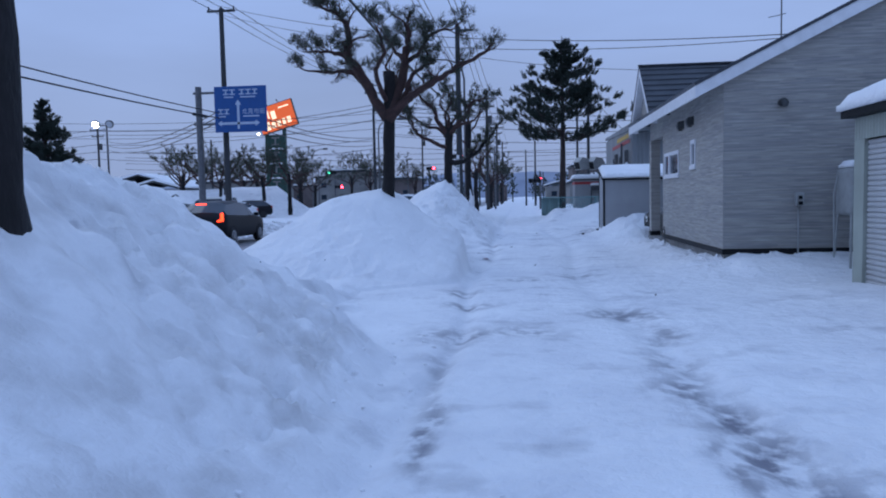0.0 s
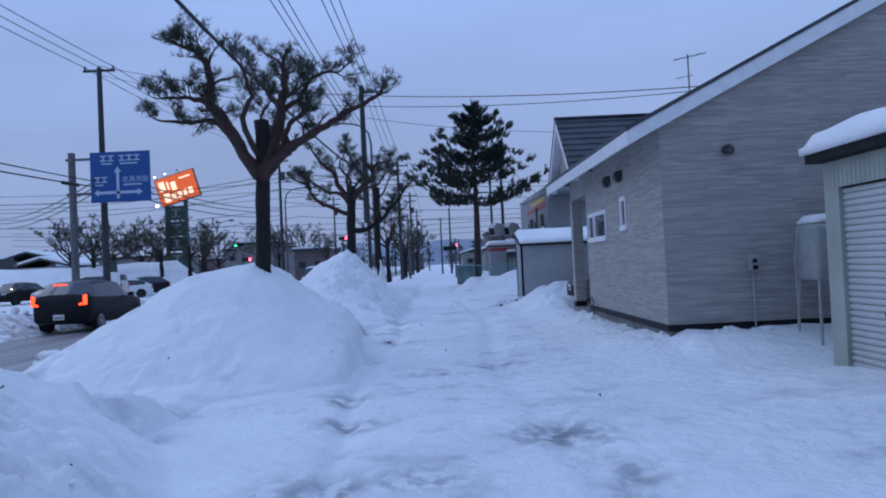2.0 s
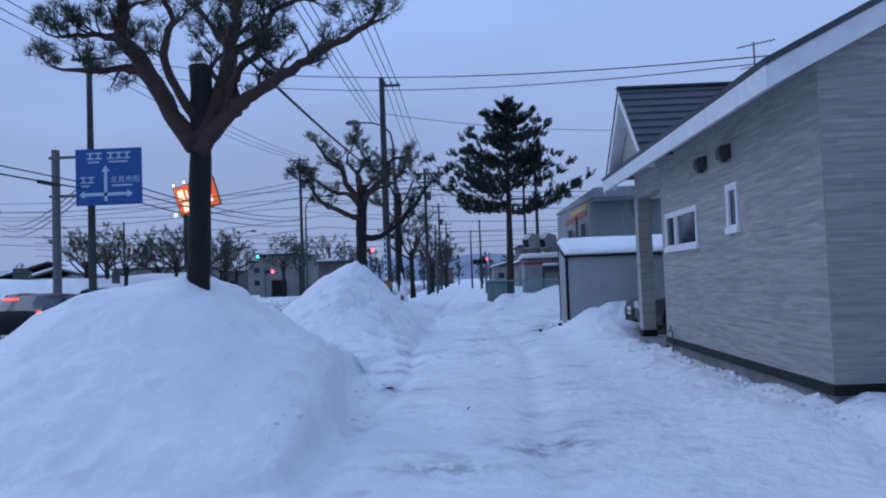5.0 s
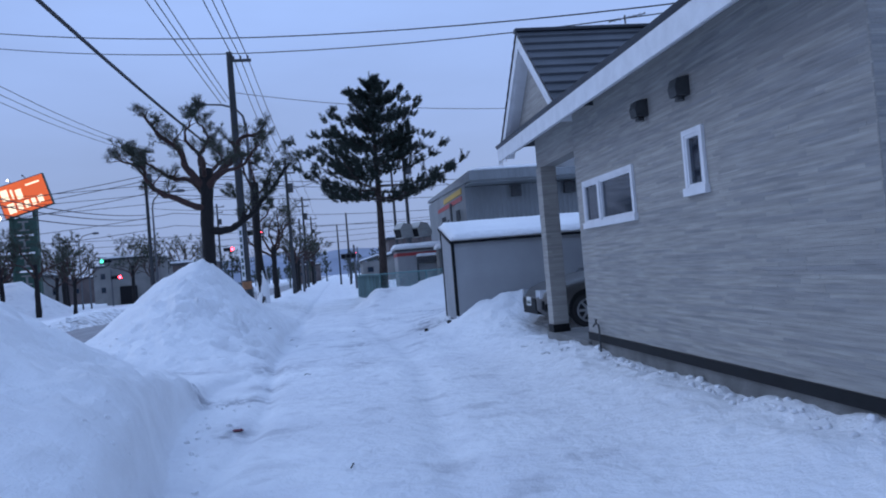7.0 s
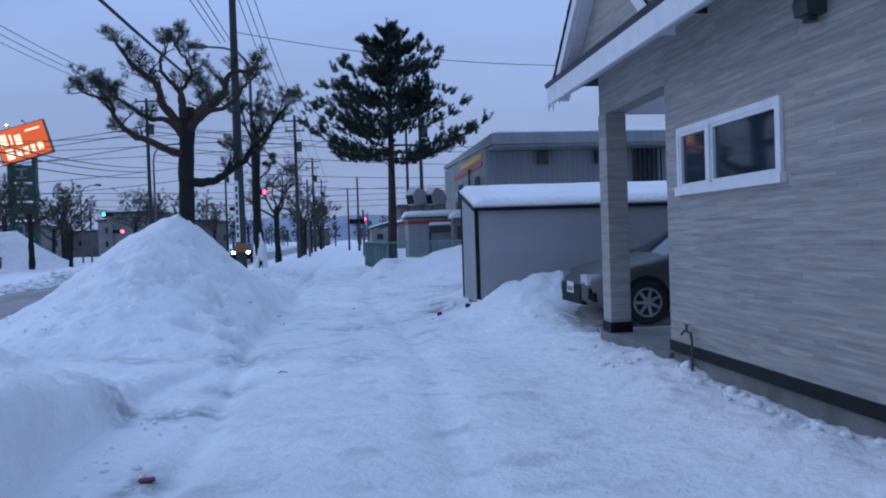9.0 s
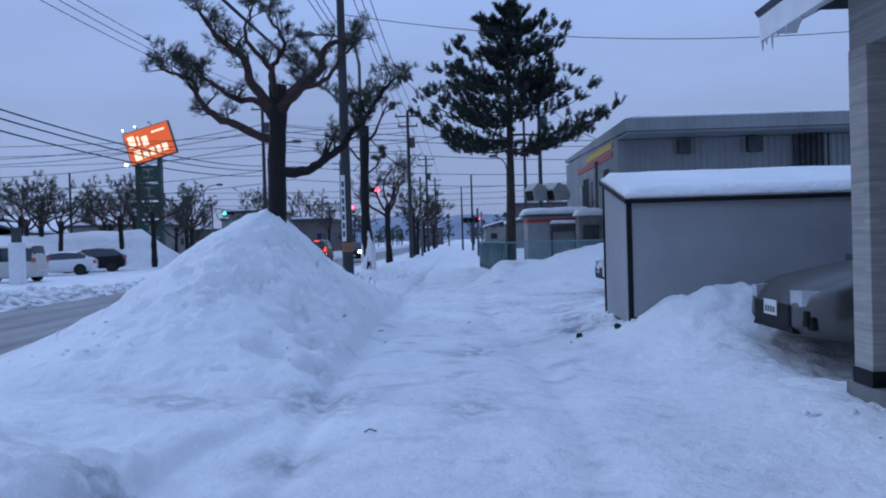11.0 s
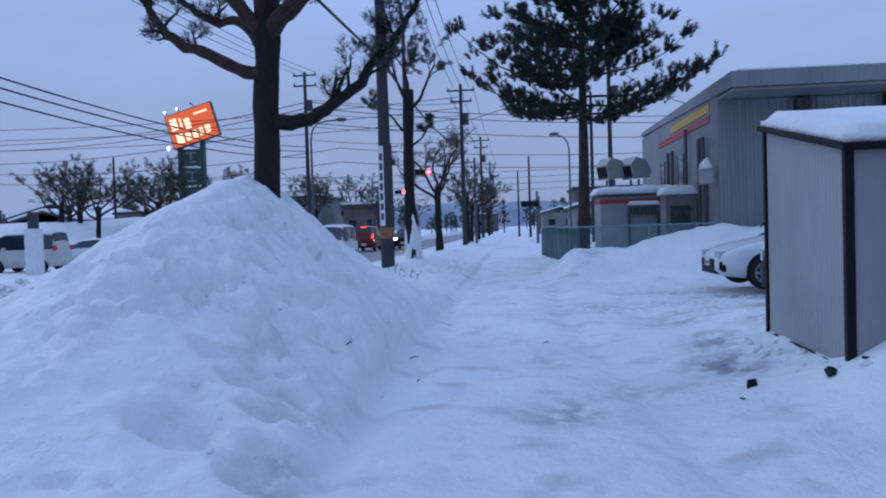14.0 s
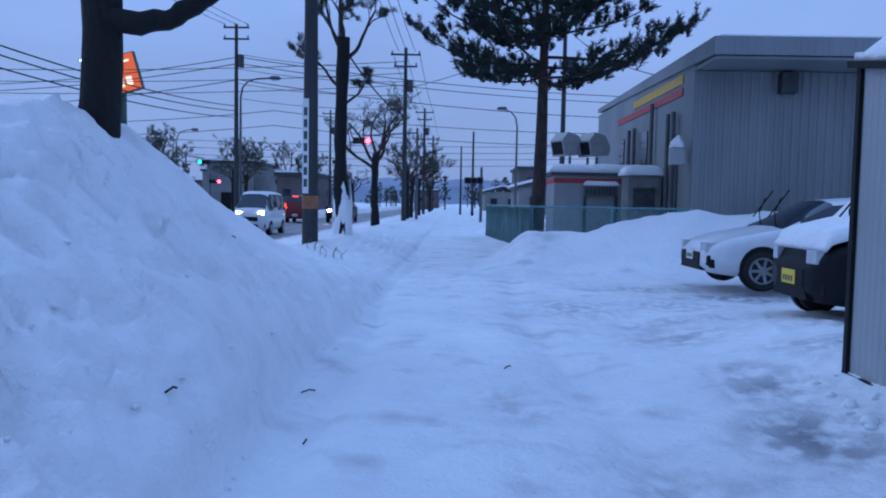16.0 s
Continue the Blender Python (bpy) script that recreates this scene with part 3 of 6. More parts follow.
def ground_z(x, y):
    return float(height(np.array([[float(x)]]), np.array([[float(y)]]))[0][0, 0])


ground = sheet("ground", spread(-5.2, 4.2, 0.04, -1800, 1800, 1.09), spread(1.8, 34.0, 0.04, -60, 2600, 1.06), SNOW, height)
tagged(ground, "deep blue-white snow with ploughed heaps and a trodden path", "snow ground", kind="structure")


def road_height(x, y):
    lane = np.cos((x + 9.2) * 2 * math.pi / 1.6)
    z = ROAD_Z + 0.02 * lane + 0.018 * fbm(x, y, 1.1, 3, 31)
    return z, x * 0


road = sheet("road", np.arange(-12.3, -6.1, 0.2), spread(8, 60, 0.35, -60, 900, 1.06), ROADMAT, road_height)
tagged(road, "grey slushy asphalt road with packed snow and wheel tracks", "road", kind="structure")

# ---- house ----
house = thing("house", 3.63, 13.72, 0.1, label="single-storey house with pale grey stone-look siding and white eaves", category="house")
WY0, WY1, NY = 13.72, 19.34, 21.20
W1, W2 = (17.40, 19.05, 1.84, 2.43), (15.80, 16.18, 1.97, 2.55)
bm = pierced(bmesh.new(), "x", 3.63, 3.80, WY0, WY1, 0.36, 3.42, [W1, W2])
part("wall", bm, SIDING, house, "stone-look siding board", True)
EAVE_X, EAVE_Z, PITCH, RIDGE_X = 3.11, 3.33, 0.50, 9.2
bm = bmesh.new()
prism(bm, [(3.632, 0.36), (14.6, 0.36), (14.6, 3.3), (RIDGE_X, EAVE_Z + PITCH * (RIDGE_X - EAVE_X) - 0.12), (3.632, EAVE_Z - 0.12 + PITCH * 0.522)], "y", WY0 - 0.003, WY0 + 0.15)
part("gable_wall", bm, SIDING, house, "", True)
part("rear_wall", solid(6.3, 14.6, NY - 0.15, NY, 0.36, 3.4), SIDING, house, "", True)
part("far_wall", solid(14.45, 14.6, WY0 + 0.15, NY - 0.15, 0.36, 3.4), SIDING, house, "", True)
part("porch_wall", solid(6.15, 6.3, WY1, NY, 0.3, 3.2), SIDING, house, "", True)
part("porch_return", solid(3.80, 6.15, WY1 - 0.15, WY1 - 0.002, 0.3, 3.2), SIDING, house, "", True)
part("porch_header", solid(3.633, 3.86, WY1 + 0.002, NY, 2.90, 3.42), SIDING, house, "", True)
part("porch_ceiling", solid(3.86, 6.15, WY1, NY, 2.92, 3.0), WHITE, house, "", True)
part("porch_post", solid(3.60, 3.85, 20.90, 21.16, 0.42, 2.90, bevel=0.008), SIDING, house, "square porch post clad in siding", True)
part("post_base", solid(3.59, 3.86, 20.89, 21.17, 0.30, 0.42), BLACK, house, "", True)
part("porch_slab", solid(3.60, 6.15, WY1, 21.3, -0.3, 0.30, bevel=0.015), CONCRETE, house, "bare wet concrete porch slab", True)
bm = box(bmesh.new(), 3.615, 3.628, WY0 - 0.012, WY1, 0.33, 0.43)
box(bm, 3.628, 14.6, WY0 - 0.015, WY0 - 0.004, 0.33, 0.43)
part("base_flashing", bm, BLACK, house, "black metal flashing", True)
bm = box(bmesh.new(), 3.655, 3.85, WY0 + 0.02, WY1, -0.3, 0.34)
box(bm, 3.85, 14.5, WY0 + 0.02, WY0 + 0.2, -0.3, 0.34)
part("foundation", bm, CONCRETE, house, "grey concrete foundation", True)
# main roof: two slopes, fascia, soffit
RZ = EAVE_Z + PITCH * (RIDGE_X - EAVE_X)
bm = bmesh.new()
for s in (1, -1):
    x0 = EAVE_X if s > 0 else 2 * RIDGE_X - EAVE_X
    prism(bm, [(x0, EAVE_Z), (RIDGE_X, RZ), (RIDGE_X, RZ + 0.05), (x0 - s * 0.03, EAVE_Z + 0.05)], "y", 13.54, 21.66)
roof = part("roof", bm, ROOFING, house, "dark grey metal roof sheet", True)
bm = box(bmesh.new(), EAVE_X, EAVE_X + 0.03, 13.56, 21.63, EAVE_Z - 0.21, EAVE_Z - 0.004)
part("fascia", bm, WHITE, house, "white fascia board", True)
bm = bmesh.new()
prism(bm, [(EAVE_X + 0.03, EAVE_Z - 0.19), (3.80, EAVE_Z - 0.19 + PITCH * 0.66), (3.80, EAVE_Z - 0.16 + PITCH * 0.66), (EAVE_X + 0.03, EAVE_Z - 0.16)], "y", 13.60, 21.60)
part("soffit", bm, WHITE, house, "white sloping soffit boards", True)
for y0, y1 in ((13.56, 13.60), (21.60, 21.64)):
    bm = bmesh.new()
    prism(bm, [(EAVE_X + 0.03, EAVE_Z - 0.20), (RIDGE_X, RZ - 0.24), (RIDGE_X, RZ - 0.006), (EAVE_X + 0.03, EAVE_Z + 0.012)], "y", y0, y1)
    part("barge_board", bm, WHITE, house, "white barge board", True)
bm = bmesh.new()
prism(bm, [(EAVE_X + 0.05, EAVE_Z - 0.05), (RIDGE_X, RZ - 0.1), (RIDGE_X, RZ - 0.07), (EAVE_X + 0.05, EAVE_Z - 0.02)], "y", 13.60, 21.6)
part("rafter_lining", bm, WHITE, house, "", True)
# cross gable over the porch
GY, GZ, GH = 19.95, 4.76, 1.50
bm = bmesh.new()
prism(bm, [(GY - GH + 0.15, 3.38), (GY + GH - 0.15, 3.38), (GY, GZ - 0.17)], "x", 3.34, 3.46)
part("cross_gable_wall", bm, SIDING, house, "", True)
gs = (GZ - 3.38) / GH
for s in (-1, 1):
    steps = 9
    slope = part("gable_roof_slope", prism(bmesh.new(), [(GY, GZ - 0.06), (GY + s * GH, 3.32), (GY + s * GH, 3.36), (GY, GZ - 0.021)], "x", 3.14, 5.55), ROOFING, house, "dark metal roof slope", True)
    for k in range(steps):
        d0, d1 = GH * k / steps, GH * (k + 1) / steps
        za, zb = GZ - gs * d0, GZ - gs * d1
        bm = bmesh.new()
        prism(bm, [(GY + s * d0, za - 0.018), (GY + s * d1, zb + 0.004), (GY + s * d1, zb + 0.040), (GY + s * d0, za + 0.010)], "x", 3.13, 5.6)
        part("roof_course", bm, ROOFING, slope, "", True)
    for w, xa, xb, top in ((0.20, 3.14, 3.19, 0.0), (0.10, 3.19, 3.34, -0.12)):
        bm = bmesh.new()
        prism(bm, [(GY, GZ - 0.025 + top), (GY + s * GH, GZ - gs * GH - 0.025 + top), (GY + s * GH, GZ - gs * GH - 0.025 - w + top), (GY, GZ - 0.025 - w * 1.15 + top)], "x", xa, xb)
        part("gable_barge_board", bm, WHITE, house, "white barge board", True)
part("ridge_cap", solid(3.11, 5.6, GY - 0.07, GY + 0.07, GZ - 0.02, GZ + 0.03, bevel=0.01), ROOFING, house, "", True)


def window(name, y0, y1, z0, z1, sashes, label):
    w = part(name, solid(3.60, 3.70, y0, y1, z1 - 0.05, z1), WHITE, house, label, True)
    part("sill", solid(3.58, 3.70, y0 - 0.02, y1 + 0.02, z0 - 0.03, z0 + 0.045), WHITE, w, "", True)
    part("jamb", solid(3.60, 3.70, y0, y0 + 0.045, z0 + 0.045, z1 - 0.05), WHITE, w, "", True)
    part("jamb", solid(3.60, 3.70, y1 - 0.045, y1, z0 + 0.045, z1 - 0.05), WHITE, w, "", True)
    edges = [y0 + 0.045, *sashes, y1 - 0.045]
    for i, (a, b) in enumerate(zip(edges, edges[1:])):
        if i:
            part("mullion", solid(3.59, 3.70, a - 0.035, a + 0.035, z0 + 0.045, z1 - 0.05), WHITE, w, "", True)
        a2, b2 = a + (0.035 if i else 0), b - (0.035 if i < len(sashes) else 0)
        bm = pierced(bmesh.new(), "x", 3.608, 3.66, a2, b2, z0 + 0.045, z1 - 0.05, [(a2 + 0.03, b2 - 0.03, z0 + 0.075, z1 - 0.08)])
        part("sash", bm, WHITE, w, "", True)
        part("pane", solid(3.635, 3.641, a2 + 0.03, b2 - 0.03, z0 + 0.075, z1 - 0.08), DARKGLASS, w, "dark window pane", True)
    return w


wall_part = next(o for o in house.children if o.name == "wall")
gable_part = next(o for o in house.children if o.name == "gable_wall")


def courses(rng, u0, u1, z0, z1, holes, top=None):
    """Random courses of embossed blocks: start, end, height, relief."""
    z = z0
    while z < z1 - 0.02:
        u = u0 - rng.uniform(0, 0.4)
        while u < u1:
            L = rng.choice((0.22, 0.34, 0.5, 0.7, 0.95))
            a, b, u = max(u, u0), min(u + L, u1), u + L
            if b - a < 0.03 or (top and z + 0.04 > top(a)):
                continue
            if any(h[0] - 0.02 < b and a < h[1] + 0.02 and h[2] - 0.04 < z + 0.04 and z < h[3] + 0.01 for h in holes):
                continue
            yield a, b, z, rng.choice((0.0006, 0.001, 0.0014, 0.002))
        z += 0.032


window("twin_window", *W1, [18.45], "white double window with dark panes")
window("small_window", *W2, [], "narrow white window with a dark pane")
# vent hoods
for y in (16.97, 16.06):
    bm = bmesh.new()
    prism(bm, [(3.63, 2.86), (3.50, 2.86), (3.485, 2.94), (3.51, 3.02), (3.63, 3.04)], "y", y - 0.075, y + 0.075)
    vent = part("vent_hood", bm, DARKSTEEL, house, "black square vent hood", True)
    bm = bmesh.new()
    tube(bm, [(3.56, y, 2.86), (3.56, y, 2.82)], [0.04, 0.05])
    part("spout", bm, DARKSTEEL, vent, "", True)
bm = bmesh.new()
tube(bm, [(4.62, 13.72, 3.0), (4.62, 13.62, 3.0), (4.62, 13.56, 2.98), (4.62, 13.55, 2.92)], [0.07, 0.075, 0.068, 0.045], 12)
part("round_vent", bm, DARKSTEEL, house, "dark round vent cap", True)
bm = solid(4.84, 4.98, 13.60, 13.71, 1.18, 1.42, bevel=0.012)
meter = part("outlet_box", bm, OILTANK, house, "cream outdoor socket box", True)
part("socket", solid(4.88, 4.94, 13.575, 13.598, 1.30, 1.36), BLACK, meter, "", True)
part("socket", solid(4.88, 4.94, 13.56, 13.598, 1.20, 1.26), BLACK, meter, "", True)
bm = bmesh.new()
tube(bm, [(4.91, 13.68, 1.18), (4.91, 13.68, 0.20)], 0.014, 6)
part("conduit", bm, OILTANK, house, "", True)
for k, (y, L) in enumerate(((21.60, 0.10), (21.52, 0.06), (21.41, 0.13), (21.30, 0.05), (21.13, 0.08), (20.9, 0.05))):
    bm = bmesh.new()
    tube(bm, [(3.12, y, EAVE_Z - 0.208), (3.12, y, EAVE_Z - 0.208 - L * 0.6), (3.122, y, EAVE_Z - 0.208 - L)], [0.010, 0.007, 0.001], 6)
    part("icicle", bm, HEAD_OFF, house, "small clear icicle", True)
# garden tap
tap = thing("standpipe_tap", 3.57, 18.9, 0.2, label="small brass tap on a bent standpipe by the wall", category="tap")
bm = bmesh.new()
tube(bm, [(0, -0.12, 0), (0, -0.12, 0.30), (0, -0.10, 0.36), (0, 0.02, 0.37), (-0.02, 0.05, 0.33)], 0.012, 8)
part("pipe", bm, DARKSTEEL, tap)
bm = bmesh.new()
tube(bm, [(0, -0.02, 0.37), (0, -0.02, 0.43)], 0.012, 6)
tube(bm, [(0, -0.07, 0.43), (0, 0.03, 0.43)], 0.007, 6)
part("handle", bm, DARKSTEEL, tap)


# ---- snow covers ----
def snow_cover(name, corners, thick, label, seed, step=0.12, over=0.06, sag=0.5):
    """A rounded snow layer over a roof given by x0, x1, y0, y1 and a height function."""
    x0, x1, y0, y1, zf = corners
    nx, ny = max(4, int((x1 - x0) / step)), max(4, int((y1 - y0) / step))
    bm, top, bot = bmesh.new(), [], []
    for j in range(ny + 1):
        rt, rb = [], []
        for i in range(nx + 1):
            x, y = x0 - over + (x1 - x0 + 2 * over) * i / nx, y0 - over + (y1 - y0 + 2 * over) * j / ny
            e = min(i, nx - i) * (x1 - x0) / nx
            f = min(j, ny - j) * (y1 - y0) / ny
            edge = min(1, (min(e, f) / (thick * 1.2))) if thick else 1
            prof = math.sqrt(max(0, 1 - (1 - edge) ** 2))
            nz = noise.noise((x * 1.3, y * 1.3, seed)) * 0.18 + noise.noise((x * 4, y * 4, seed)) * 0.07
            zb = zf(x, y) + 0.004
            rt.append(bm.verts.new((x, y, zb + 0.02 + thick * (0.25 + 0.75 * prof) * (1 + nz))))
            rb.append(bm.verts.new((x, y, zb)))
        top.append(rt)
        bot.append(rb)
    for j in range(ny):
        for i in range(nx):
            bm.faces.new((top[j][i], top[j][i + 1], top[j + 1][i + 1], top[j + 1][i]))
            bm.faces.new((bot[j][i], bot[j + 1][i], bot[j + 1][i + 1], bot[j][i + 1]))
    ring_t = top[0] + [r[-1] for r in top[1:]] + top[-1][-2::-1] + [r[0] for r in top[-2:0:-1]]
    ring_b = bot[0] + [r[-1] for r in bot[1:]] + bot[-1][-2::-1] + [r[0] for r in bot[-2:0:-1]]
    for i in range(len(ring_t)):
        j = (i + 1) % len(ring_t)
        bm.faces.new((ring_t[i], ring_b[i], ring_b[j], ring_t[j]))
    return tagged(part(name, bm, CLEAN, smooth=True), label, "snow")


# ---- shed ----
shed = thing("garden_shed", 2.80, 25.36, 0.0, label="grey ribbed steel shed with black corner trims", category="shed")
SX0, SX1, SY0, SY1 = 2.80, 7.2, 25.36, 27.42


def shed_z(x, y):
    return 1.99 + (y - SY0) * 0.19


part("front_wall", solid(SX0 + 0.05, SX1, SY0 + 0.005, SY0 + 0.03, 0.05, 1.93), SHEDWALL, shed, "", True)
bm = corrugated(bmesh.new(), "x", SX0 + 0.02, SY0 + 0.05, SY1 - 0.02, 0.05, 2.28, 0.075, 0.005, -1)
bm.verts.ensure_lookup_table()
for v in bm.verts:
    if v.co.z > 1:
        v.co.z = shed_z(0, v.co.y) - 0.02
part("side_wall", bm, SHEDWALL, shed, "", True)
part("back_wall", solid(SX0 + 0.05, SX1, SY1 - 0.05, SY1 - 0.02, 0.05, 2.3), SHEDWALL, shed, "", True)
part("end_wall", solid(SX1 - 0.03, SX1, SY0 + 0.05, SY1 - 0.05, 0.05, 1.95), SHEDWALL, shed, "", True)
part("corner_trim", solid(SX0 - 0.018, SX0 + 0.05, SY0 - 0.015, SY0 + 0.05, 0.0, 1.97, bevel=0.006), BLACK, shed, "black corner trim", True)
part("corner_trim", solid(SX0 - 0.008, SX0 + 0.02, SY1 - 0.05, SY1, 0.0, 2.34), BLACK, shed, "black corner trim", True)
bm = bmesh.new()
prism(bm, [(SY0 - 0.06, shed_z(0, SY0 - 0.06) - 0.05), (SY1 + 0.05, shed_z(0, SY1 + 0.05) - 0.05), (SY1 + 0.05, shed_z(0, SY1 + 0.05)), (SY0 - 0.06, shed_z(0, SY0 - 0.06))], "x", SX0 - 0.05, SX1 + 0.05)
part("roof", bm, BLACK, shed, "dark roof edge", True)
part("base_rail", box(box(bmesh.new(), SX0 - 0.012, SX0 + 0.03, SY0, SY1, 0.0, 0.27), SX0, SX1, SY0 - 0.012, SY0 + 0.03, 0.0, 0.27), BLACK, shed, "", True)
shed_snow = snow_cover("snow_cover", (SX0, SX1, SY0, SY1, shed_z), 0.13, "smooth white snow lying on the shed roof", 3, over=0.02)
# the shed stands slightly skew to the path
skew = pose(SX0, SY0, 0, 0, 0, -1.8)
shed.matrix_basis = skew
shed_snow.matrix_basis = skew @ pose(-SX0, -SY0, 0)

# ---- garage ----
garage = thing("garage", 5.0, 11.7, 0.0, label="low pale green garage with a closed white roller shutter", category="garage")
GX, GY0, GY1, GT = 5.0, 6.2, 11.72, 2.62
part("jamb", solid(GX, GX + 0.12, 11.40, GY1, 0.0, 2.18), GARAGE, garage, "pale green steel jamb", True)
part("jamb", solid(GX, GX + 0.12, GY0, 6.5, 0.0, 2.18), GARAGE, garage, "pale green steel jamb", True)
part("header", corrugated(bmesh.new(), "x", GX, GY0, GY1, 2.18, GT - 0.12, 0.09, 0.012, -1), GARAGE, garage, "ribbed green sheet above the shutter", True)
part("side_wall", solid(GX + 0.12, 10.5, GY1 - 0.06, GY1, 0.0, GT - 0.1), GARAGE, garage, "", True)
part("side_wall", solid(GX + 0.12, 10.5, GY0, GY0 + 0.06, 0.0, GT - 0.1), GARAGE, garage, "", True)
part("back_wall", solid(10.4, 10.5, GY0 + 0.06, GY1 - 0.06, 0.0, GT - 0.1), GARAGE, garage, "", True)
part("roof", solid(GX - 0.16, 10.6, GY0 - 0.12, GY1 + 0.12, GT - 0.11, GT, bevel=0.01), BLACK, garage, "dark roof edge", True)
shut = part("shutter", solid(GX + 0.075, GX + 0.10, 6.5, 11.40, 0.0, 2.17), SHUTTER, garage, "closed white roller shutter", True)
slat = None
for k in range(28):
    z = 0.06 + k * 0.0755
    if slat is None:
        bm = bmesh.new()
        prism(bm, [(0.0, 0.0), (-0.022, 0.012), (-0.026, 0.036), (-0.020, 0.062), (0.0, 0.072)], "y", 0.0, 4.9)
        slat = part("slat", bm, SHUTTER, shut)
        first = slat
    else:
        slat = new("slat", first.data)
        slat.parent = shut
    slat.location = (0.075, 6.5 - 11.7, z)
part("shutter_lock", solid(GX + 0.03, GX + 0.05, 10.6, 10.68, 0.70, 0.76, bevel=0.006), DARKSTEEL, garage, "", True)
snow_cover("snow_cover", (GX - 0.16, 10.5, GY0 - 0.1, GY1 + 0.1, lambda x, y: GT), 0.30, "thick rounded snow on the garage roof", 8, over=0.05)

# ---- oil tank ----
tank = thing("oil_tank", 5.55, 13.05, 0.1, label="cream kerosene tank on bent tube legs by the wall", category="tank")
bm = solid(-0.17, 0.55, -0.30, 0.30, 0.92, 1.72, bevel=0.09)
part("tank_body", bm, OILTANK, tank, smooth=True)
for x in (-0.12, 0.5):
    for y in (-0.26, 0.26):
        bm = bmesh.new()
        tube(bm, [(x, y * 0.9, 1.35), (x, y, 0.95), (x - 0.02, y * 1.15, 0.5), (x - 0.05, y * 1.35, -0.2)], 0.022, 8)
        part("leg", bm, OILTANK, tank)
bm = bmesh.new()
tube(bm, [(-0.2, 0.1, 1.60), (-0.26, 0.1, 1.3), (-0.24, 0.12, 0.6), (-0.2, 0.2, -0.1)], 0.012, 6)
part("fuel_line", bm, OILTANK, tank)
snow_cover("snow_cover", (5.42, 6.06, 12.78, 13.32, lambda x, y: 1.815), 0.10, "rounded snow cap on the oil tank", 5, step=0.06, over=0.0)

# ---- store ----
store = thing("store_building", 6.05, 40.9, 0.0, label="flat-roofed grey store building with ribbed sheet walls", category="building")
TX, TY, TN, TH = 6.05, 40.9, 53.0, 4.75
part("south_wall", corrugated(bmesh.new(), "y", TY, TX, 24.0, -0.1, TH, 0.21, 0.03, -1), STOREWALL, store, "", True)
part("west_wall", solid(TX, TX + 0.2, TY + 0.03, TN, -0.1, 5.1), STOREWALL, store, "", True)
part("north_wall", solid(TX, 24, TN, TN + 0.2, -0.1, 5.1), STOREWALL, store, "", True)
part("east_wall", solid(23.8, 24, TY + 0.03, TN, -0.1, 5.1), STOREWALL, store, "", True)
bm = bmesh.new()
prism(bm, [(TY - 1.5, TH + 0.12), (TN + 0.1, TH + 0.45), (TN + 0.1, TH + 0.60), (TY - 1.5, TH + 0.52)], "x", TX - 0.06, 24.2)
part("roof", bm, STOREWALL, store, "pale metal roof edge", True)
part("canopy_fascia", corrugated(bmesh.new(), "y", TY - 1.515, TX - 0.06, 24.2, TH + 0.1, TH + 0.50, 0.30, 0.02, -1), STOREWALL, store, "pale ribbed fascia", True)
part("soffit", solid(TX, 24, TY - 1.45, TY, TH + 0.02, TH + 0.09), STOREWALL, store, "", True)
part("stripe", solid(TX - 0.03, TX, TY + 0.9, TY + 6.2, 4.58, 4.82), YELLOW, store, "yellow stripe", True)
part("stripe", solid(TX - 0.03, TX, TY + 0.9, TY + 8.5, 4.28, 4.48), REDP, store, "red stripe", True)
for x, w in ((8.05, 0.42), (10.4, 0.5)):
    part("wall_vent", solid(x, x + w, TY - 0.3, TY - 0.035, TH - 0.55, TH - 0.06, bevel=0.02), DARKSTEEL, store, "dark vent box", True)
rack = part("louvre_frame", solid(12.0, 13.0, TY - 0.5, TY - 0.035, 3.2, 3.3), BLACK, store, "dark rack on the wall", True)
for k in range(6):
    part("louvre_bar", solid(12.0 + 0.19 * k, 12.05 + 0.19 * k, TY - 0.5, TY - 0.45, 3.3, TH - 0.02), BLACK, rack, "", True)
part("louvre_back", solid(12.0, 13.0, TY - 0.08, TY - 0.036, 3.3, TH - 0.02), DARKSTEEL, rack, "", True)
for y in (42.2, 42.7, 44.4, 46.5, 47.2):
    bm = bmesh.new()
    tube(bm, [(TX - 0.12, y, 0.2), (TX - 0.12, y, 3.9 if y != 44.4 else 4.4)], 0.06, 8)
    part("pipe", bm, STEEL, store, "", True)
for y in (45.2, 48.3):
    part("store_window", solid(TX - 0.04, TX + 0.01, y, y + 0.8, 2.6, 3.7), DARKGLASS, store, "dark window", True)
snow_cover("snow_cover", (TX + 0.2, 24, TY - 1.3, TN, lambda x, y: TH + 0.52 + 0.0055 * (y - TY + 1.5)), 0.16, "snow along the store roof", 9, step=0.5)


